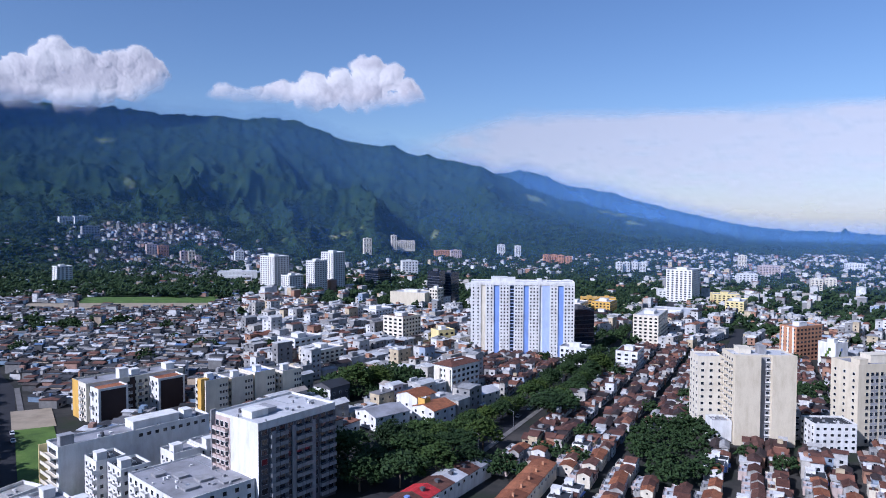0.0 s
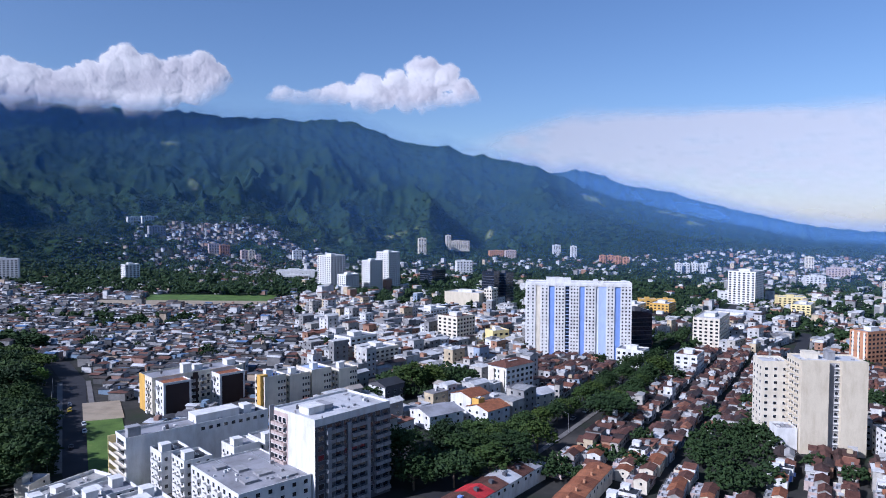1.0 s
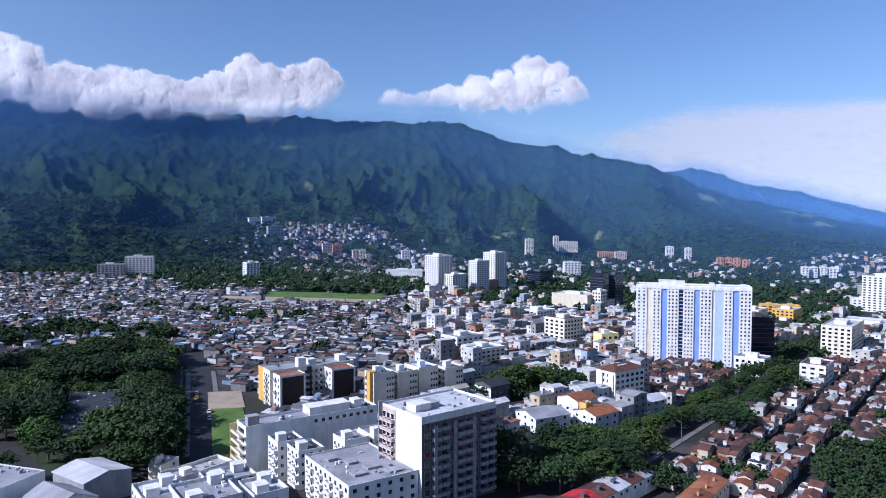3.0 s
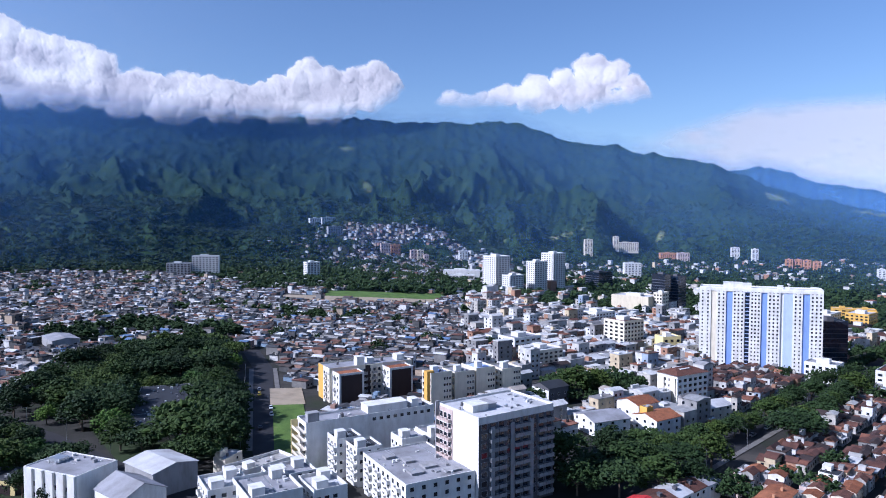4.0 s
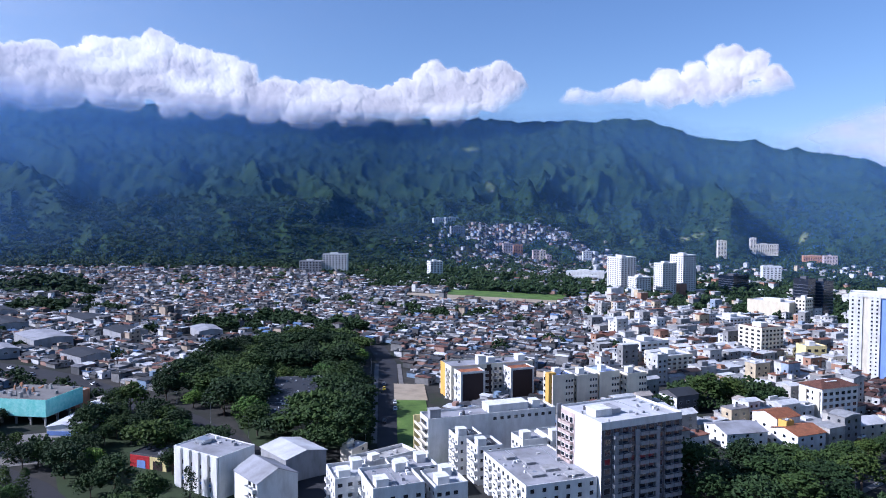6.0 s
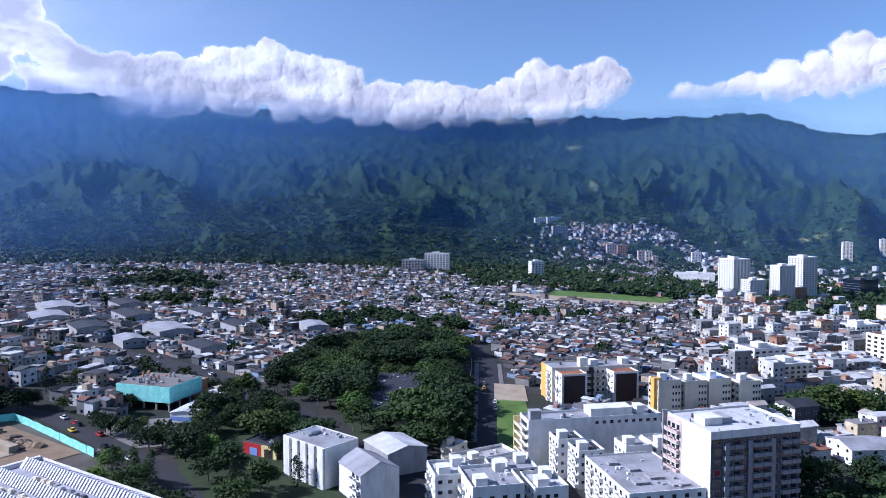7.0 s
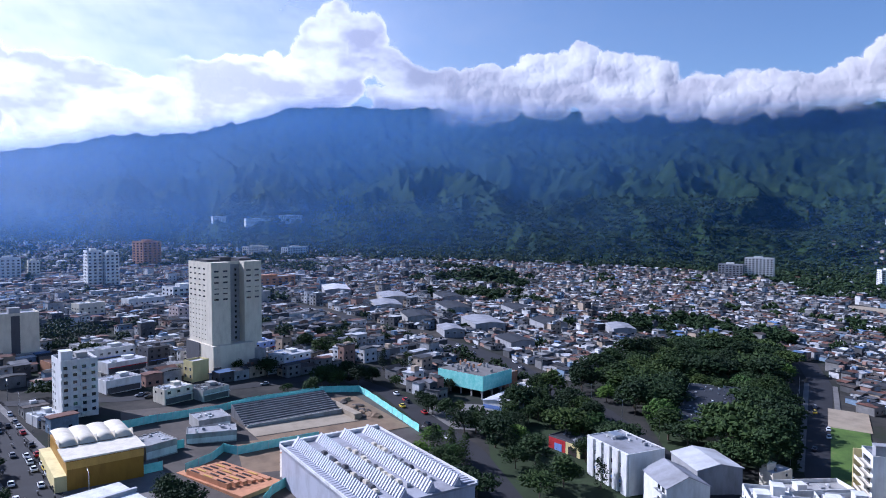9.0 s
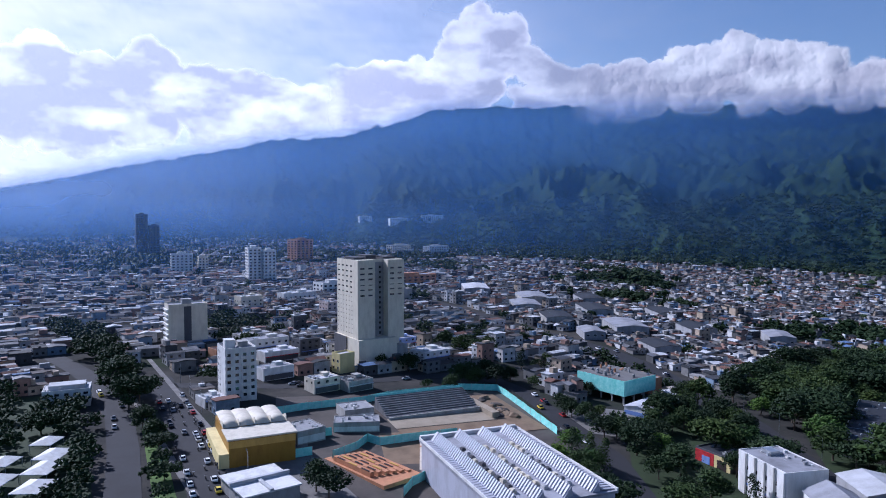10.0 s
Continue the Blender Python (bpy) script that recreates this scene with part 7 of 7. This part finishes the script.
def far_trees(spots, seed=17, label="scattered green trees between the houses"):
    rnd = random.Random(seed)
    verts, faces = [], []
    for x, y, s in spots:
        z = float(ground_z(x, y))
        far = math.hypot(x, y)
        n, k = (6, 1.6) if far > 1000 else (12, 1.15) if far > 650 else (36, 0.74) if far > 520 else (90, 0.46)
        for _ in range(n):
            d = Vector((rnd.gauss(0, 1), rnd.gauss(0, 1), abs(rnd.gauss(0, 0.8)))).normalized() * s * rnd.uniform(0.4, 1.0)
            clump(verts, faces, (x + d.x, y + d.y, z + s * 0.55 + d.z * 0.9), s * rnd.uniform(0.25, 0.42) * k, rnd, 0.8)
    ob = mesh_object("trees", verts, faces, [LEAF])
    return tagged(ob, label, "trees", kind="stuff")


# ---- planting and town ----
def school():
    e = block("school_building", (-172.0, 222.0), 37, 66, 26, 6.5, CONCRETE, DARKROOF, "long low school building under a dark roof", "school", parapet=0.5,
              roof_boxes=((2, 8, 2, 9, 2.0, WHITE), (12, 15, 1, 5, 1.4, WHITE)))
    glaze(e, "R", 66, 26, 2, 0.4, 2.8, 12, 2.2, 1.3, WHITE)


school()
for x, y, k, s in ((-2, 232, 1, 1.15), (10, 240, 1, 1.0), (-14, 226, 3, 1.0), (-24, 232, 1, 1.1), (-12, 246, 1, 1.2), (4, 258, 3, 1.0), (16, 268, 1, 1.1), (-34, 240, 1, 1.2), (-27, 222, 1, 1.1), (-40, 228, 0, 1.3),
                   (-20, 258, 1, 1.1), (-6, 270, 3, 1.0), (-45, 356, 1, 1.5), (-34, 364, 1, 1.3)):
    plant(k, x, y, s, x * 17, group="avenue trees")
for x, y, k, s in ((-391, 169, 4, 1.1), (-342, 162, 4, 0.8), (-330, 162, 4, 0.75), (-318, 109, 0, 0.9), (-321, 119, 1, 0.75), (-301, 95, 0, 0.8), (-404, 124, 1, 0.7), (-407, 145, 0, 0.8), (-396, 135, 2, 0.7),
                   (-283, 146, 5, 0.7), (-281, 154, 0, 0.7), (-256, 131, 1, 0.7), (-203, 112, 5, 1.2), (-195, 113, 5, 1.1), (-201, 22, 0, 0.9), (-310, 128, 0, 0.7), (-296, 134, 4, 0.8), (-352, 72, 4, 0.9), (-346, 80, 0, 0.7),
                   (-304, 84, 4, 0.7), (-430, 150, 0, 0.8), (-450, 160, 1, 0.7), (-420, 165, 4, 0.9),
                   (-312, 103, 1, 0.8), (-304, 108, 0, 0.9), (-306, 119, 1, 0.9), (-312, 128, 0, 0.8), (-332, 143, 5, 1.1), (-326, 149, 4, 1.0), (-321, 157, 4, 1.1), (-386, 117, 1, 0.9), (-375, 123, 0, 1.0),
                   (-371, 131, 2, 0.9), (-374, 140, 1, 0.8), (-338, 84, 1, 0.9), (-252, 131, 4, 0.9), (-246, 134, 0, 0.8), (-246, 140, 4, 0.9), (-238, 133, 4, 0.8), (-226, 131, 0, 0.9), (-270, 134, 4, 0.7),
                   (-244, -25, 2, 0.7), (-256, -28, 0, 0.8), (-219, -21, 2, 0.6), (-270, -33, 1, 0.7), (-295, -41, 1, 1.2), (-326, -50, 1, 1.3), (-303, -38, 3, 1.0), 
                   (-270, -66, 2, 0.9), (-196, 25, 2, 0.8)):
    plant(k, x, y, s, x * 13, group="street trees")
wood([(-150, 195), (-178, 190), (-215, 212), (-262, 215), (-285, 250), (-310, 300), (-335, 362), (-300, 400), (-262, 385), (-215, 318), (-150, 228)], 9.0, (1, 2, 3, 3, 0, 1), 3, "park trees", 0.16, (0.75, 1.45))
wood([(-152, 105), (-165, 128), (-160, 160), (-185, 178), (-222, 192), (-262, 198), (-258, 178), (-238, 158), (-232, 122), (-205, 98)], 6.6, (0, 2, 5, 4, 1), 4, "park trees", 0.12, (0.7, 1.2), 2)
tree_row((0, 250), (36, 312), 9.0, (9,), (1, 3, 1), 5, "avenue trees", (0.7, 0.95), 2)
tree_row((40, 318), (172, 612), 11.5, (-8, 8), (1, 3, 1, 0), 15, "avenue trees", (0.7, 1.2), 2.5, 0.06)
wood([(-15, 225), (-40, 225), (-44, 262), (0, 300), (14, 300), (0, 262)], 13.0, (1, 1, 2), 6, "avenue trees", 0.1, (0.6, 0.9), 0)
wood([(76, 232), (92, 236), (104, 285), (98, 303), (86, 298), (74, 262)], 7.5, (1, 0, 3, 4), 16, "street trees", 0.15, (0.7, 1.15), 0)
tree_row((108, 290), (195, 475), 11, (-3, 7), (1, 0, 3), 7, "street trees", (0.8, 1.2), light=0.15)
wood([(-62, 335), (-25, 350), (-8, 390), (-30, 402), (-64, 376)], 8.5, (1, 1, 3), 8, "grove trees", 0, (0.9, 1.4))
tree_row((-205, -20), (-272, -31), 12, (0,), (2, 4, 0), 9, "median trees", (0.6, 0.95), 1.5)
wood([(-296, -36), (-340, -46), (-372, -52), (-445, -74), (-490, -100), (-480, -112), (-370, -64), (-320, -46)], 8.0, (1, 3, 1), 10, "avenue trees", 0, (0.9, 1.3), 0)
wood([(-185, -40), (-246, -46), (-285, -52), (-312, -64), (-302, -78), (-340, -104), (-250, -92), (-190, -66)], 9.0, (1, 2, 3, 0), 11, "park trees", 0.06, (0.7, 1.1), 4.5)
tree_row((-283, 192), (-430, 184), 12, (-4,), (1, 2, 4), 12, "avenue trees", (0.7, 1.05))
for x, y, s in ((45, 258, 0.95), (50, 252, 1.0), (38, 262, 0.85), (26, 238, 0.9)):
    plant("palm", x, y, s, x * 37, group="palms")
for x, y in ((-232, 139.6), (-236, 143), (-202, 138), (-198, 141)):
    plant("lilac", x, y, 0.9, x * 11, group="flowering trees")
for x, y in ((22, 246), (18, 238), (60, 285), (76, 262), (118, 262), (126, 250), (100, 330)):
    plant("light", x, y, 0.95, x * 7, group="garden trees")
for k in range(11):
    plant("light" if k % 3 else 5, -148 - k * 5.2, 214 + k * 7.8, 0.62 + 0.12 * (k % 3), k * 50, group="street trees")
WOODS.append([(-120, 200), (-128, 236), (-166, 296), (-190, 310), (-215, 330), (-160, 230)])
WOODS.append([(-196, 30), (-190, 100), (-150, 110), (-130, 60), (-160, 20)])
WOODS.append([(-190, 0), (-215, 40), (-262, 50), (-285, 20), (-300, 60), (-310, 115), (-270, 125), (-225, 118), (-205, 60)])
def sheds():
    """Long low sheds and workshops towards the tower."""
    for i, (x, y, az, a, b, h, mt, nm) in enumerate((
            (-450, 235, 75, 34, 20, 6, DARKROOF, "dark"), (-405, 268, 75, 40, 22, 6.5, FLATROOF, "grey"), (-480, 285, 75, 46, 20, 6, DARKROOF, "dark"), (-395, 315, 75, 30, 18, 6, DARKROOF, "dark"),
            (-512, 238, 75, 38, 22, 6, FLATROOF, "grey"), (-462, 335, 75, 36, 18, 6, DARKROOF, "dark"), (-360, 348, 60, 28, 16, 6, FLATROOF, "grey"), (-400, 232, 75, 24, 14, 5, FLATROOF, "grey"),
            (-548, 262, 75, 44, 24, 7, FLATROOF, "grey"), (-545, 315, 75, 40, 20, 6, DARKROOF, "dark"), (-610, 230, 75, 50, 24, 7, PALEROOF, "pale"), (-345, 250, 80, 26, 16, 6, DARKROOF, "dark"))):
        e = site("warehouse", (x, y), az, a, b, "long low workshop shed with a " + nm + " sheet roof", "shed", "workshop sheds")
        gable(e, a, b, h, 1.2, CONCRETE if i % 4 == 0 else GREY, mt, "x", 0.3)
        glaze(e, "L", a, b, 1, 1.5, 3, 3, 2.0, 1.2, WHITE)


sheds()
yards = town()
rnd_t = random.Random(31)
spots = [(x, y, rnd_t.uniform(3.5, 7)) for x, y in yards] + EXTRA
for cx, cy, rx, ry, n in ((-368, 420, 27, 13, 46), (-318, 424, 22, 11, 34), (-692, 442, 62, 16, 90), (-330, 850, 90, 30, 60), (-250, 900, 80, 25, 50), (-600, 140, 30, 20, 30),
                          (60, 560, 40, 12, 24), (-200, 860, 40, 14, 25), (180, 700, 60, 14, 30), (-480, 960, 90, 30, 60), (-560, 1010, 90, 40, 70), (-880, -120, 140, 30, 80)):
    for _ in range(n):
        a, q = rnd_t.uniform(0, 6.28), math.sqrt(rnd_t.random())
        spots.append((cx + math.cos(a) * rx * q, cy + math.sin(a) * ry * q, rnd_t.uniform(5, 9)))
for _ in range(4200):
    az, k = radians(rnd_t.uniform(-38, 110)), rnd_t.random()
    rf = float(np.interp(math.degrees(az), FOOT_AZ, FOOT_R))
    r = rf - 40 + 560 * k ** 1.3
    x, y = -math.sin(az) * r, math.cos(az) * r
    if float(built_up(x, y)) < 0.3:
        spots.append((x, y, rnd_t.uniform(4, 8)))
far_trees(spots)
# ---- cars, lamps and poles ----
CAR_PAINTS = [paint("car_white", (0.75, 0.75, 0.75), 0.3, 0.1), paint("car_grey", (0.25, 0.26, 0.28), 0.3, 0.1), paint("car_red", (0.42, 0.03, 0.03), 0.3, 0.1),
              paint("car_black", (0.02, 0.02, 0.025), 0.3, 0.1), paint("taxi_yellow", (0.75, 0.55, 0.05), 0.3, 0.1)]
RUBBER = paint("rubber", (0.02, 0.02, 0.02), 0.9, 0.2)


def car_model(mat):
    e = new("car")
    bm = bmesh.new()
    sec = ((-2.1, 0.35, 0.75, 0.75), (-1.9, 0.28, 0.9, 0.85), (0.6, 0.26, 0.95, 0.87), (1.7, 0.28, 0.85, 0.85), (2.1, 0.4, 0.65, 0.72))
    rings = []
    for x, z0, z1, w in sec:
        rings.append([bm.verts.new(p) for p in ((x, -w, z0), (x, w, z0), (x, w * 0.96, z1), (x, -w * 0.96, z1))])
    for a, b in zip(rings, rings[1:]):
        for i in range(4):
            bm.faces.new((a[i], a[(i + 1) % 4], b[(i + 1) % 4], b[i]))
    bm.faces.new(rings[0][::-1]), bm.faces.new(rings[-1])
    part("body", bm, mat, e)
    bm = bmesh.new()
    lo = [bm.verts.new(p) for p in ((-1.6, -0.78, 0.9), (1.05, -0.78, 0.93), (1.05, 0.78, 0.93), (-1.6, 0.78, 0.9))]
    hi = [bm.verts.new(p) for p in ((-1.15, -0.6, 1.42), (0.25, -0.6, 1.45), (0.25, 0.6, 1.45), (-1.15, 0.6, 1.42))]
    for i in range(4):
        bm.faces.new((lo[i], lo[(i + 1) % 4], hi[(i + 1) % 4], hi[i]))
    bm.faces.new(hi)
    part("cabin_glass", bm, GLASS, e)
    part("roof_panel", boxes((-1.1, 0.2, -0.58, 0.58, 1.44, 1.49)), mat, e)
    if "wheel" not in _cache:
        bm = bmesh.new()
        bmesh.ops.create_cone(bm, cap_ends=True, segments=12, radius1=0.31, radius2=0.31, depth=0.2, matrix=pose(0, 0, 0, 90, 0, 0))
        _cache["wheel"] = to_mesh("wheel", bm, [RUBBER])
    for x in (-1.3, 1.35):
        for y in (-0.76, 0.76):
            part("wheel", _cache["wheel"], None, e, m=pose(x, y, 0.31))
    return e


def traffic():
    models = [car_model(m) for m in CAR_PAINTS]
    used = [False] * 5
    names = ("white", "grey", "red", "black", "yellow")
    rnd = random.Random(77)

    def put(i, x, y, az):
        e = models[i]
        ob = e if not used[i] else copy_thing(e, Matrix.Identity(4))
        used[i] = True
        ob.matrix_basis = pose(x, y, float(ground_z(x, y)) + 0.13, 0, 0, 90 + az)
        what = {0: "small white car on the avenue", 1: "grey car on the asphalt road", 2: "red car in traffic", 3: "black car on the asphalt road", 4: "yellow taxi on the avenue"}[i]
        tagged(ob, what, "car", "cars in the streets")

    def along(pts, n, off, flow):
        for _ in range(n):
            k = rnd.randrange(len(pts) - 1)
            a, b, t = pts[k], pts[k + 1], rnd.random()
            d = Vector((b[0] - a[0], b[1] - a[1])).normalized()
            o = rnd.choice(off)
            x, y = a[0] + (b[0] - a[0]) * t - d.y * o, a[1] + (b[1] - a[1]) * t + d.x * o
            put(rnd.choice((0, 0, 0, 0, 1, 1, 1, 2, 3, 3, 3, 4)), x, y, math.degrees(math.atan2(-d.x, d.y)) + flow)
    along([(-204, -7), (-242, -13), (-273, -19), (-314, -28)], 34, (-5, -2, 1.5, 5), 0)
    along([(-246, -36), (-285, -43), (-328, -56)], 6, (-3, 2), 0)
    along([(-178, 182), (-229, 199), (-272, 206), (-328, 216), (-376, 214)], 15, (-5, -2, 2, 5), 0)
    along([(-141, 221), (-223, 346)], 5, (-2.5, 2.5), 0)
    along([(16, 290), (108, 473)], 6, (-4, 4), 0)
    along([(-335, 150), (-325, 80), (-320, 20)], 8, (-2, 2), 0)
    along([(-209, 124), (-236, 125), (-262, 126), (-292, 127), (-325, 118)], 7, (-2.5, 2.5), 0)


def motorcycles():
    """Small motorcycles waiting and riding among the cars."""
    base = new("motorcycle")
    bm = bmesh.new()
    limb(bm, (-0.5, 0, 0.75), (0.45, 0, 0.8), 0.14, 0.12, 6)
    limb(bm, (0.45, 0, 0.8), (0.68, 0, 0.35), 0.05, 0.04, 5)
    part("frame", bm, CAR_PAINTS[3], base)
    part("seat", boxes((-0.7, 0.1, -0.13, 0.13, 0.82, 0.92)), RUBBER, base)
    part("handlebar", boxes((0.42, 0.48, -0.36, 0.36, 1.0, 1.05)), METAL, base)
    for x in (-0.62, 0.7):
        part("wheel", _cache["wheel"], None, base, m=pose(x, 0, 0.31))
    rnd = random.Random(5)
    pts = [(-204, -7), (-242, -13), (-273, -19), (-314, -28)]
    first = True
    for _ in range(44):
        k = rnd.randrange(3)
        a, b, t = pts[k], pts[k + 1], rnd.random()
        o = rnd.choice((-6, -4, -3.4, -0.5, 0.2, 3.2, 6))
        d = Vector((b[0] - a[0], b[1] - a[1])).normalized()
        x, y = a[0] + (b[0] - a[0]) * t - d.y * o, a[1] + (b[1] - a[1]) * t + d.x * o
        ob = base if first else copy_thing(base, Matrix.Identity(4))
        first = False
        ob.matrix_basis = pose(x, y, float(ground_z(x, y)) + 0.13, 0, 0, math.degrees(math.atan2(d.y, d.x)))
        tagged(ob, "small dark motorcycle in avenue traffic", "motorcycle", "motorcycles")


def street_lamps():
    def lamp_model():
        e = new("street_lamp")
        bm = bmesh.new()
        limb(bm, (0, 0, -0.5), (0, 0, 8.4), 0.1, 0.06, 8)
        part("pole", bm, METAL, e)
        bm = bmesh.new()
        limb(bm, (0, 0, 8.3), (1.6, 0, 8.9), 0.05, 0.04, 6)
        part("arm", bm, METAL, e)
        part("lamp_head", boxes((1.5, 2.2, -0.14, 0.14, 8.82, 8.98)), DARKGREY, e)
        return e
    base = lamp_model()
    first = True
    spots = [(-148 - k * 17, 214 + k * 26, -53) for k in range(5)] + [(14 + k * 17, 262 + k * 36, 155) for k in range(7)] + [(-214 - k * 24, 3 - k * 5.5, 190) for k in range(6)] \
        + [(-190 - k * 26, 196 + k * 5.5, 260) for k in range(5)]
    for x, y, az in spots:
        ob = base if first else copy_thing(base, Matrix.Identity(4))
        first = False
        ob.matrix_basis = pose(x, y, float(ground_z(x, y)), 0, 0, az)
        tagged(ob, "tall grey metal street lamp by the road", "street lamp", "street lamps")


traffic()
motorcycles()
street_lamps()
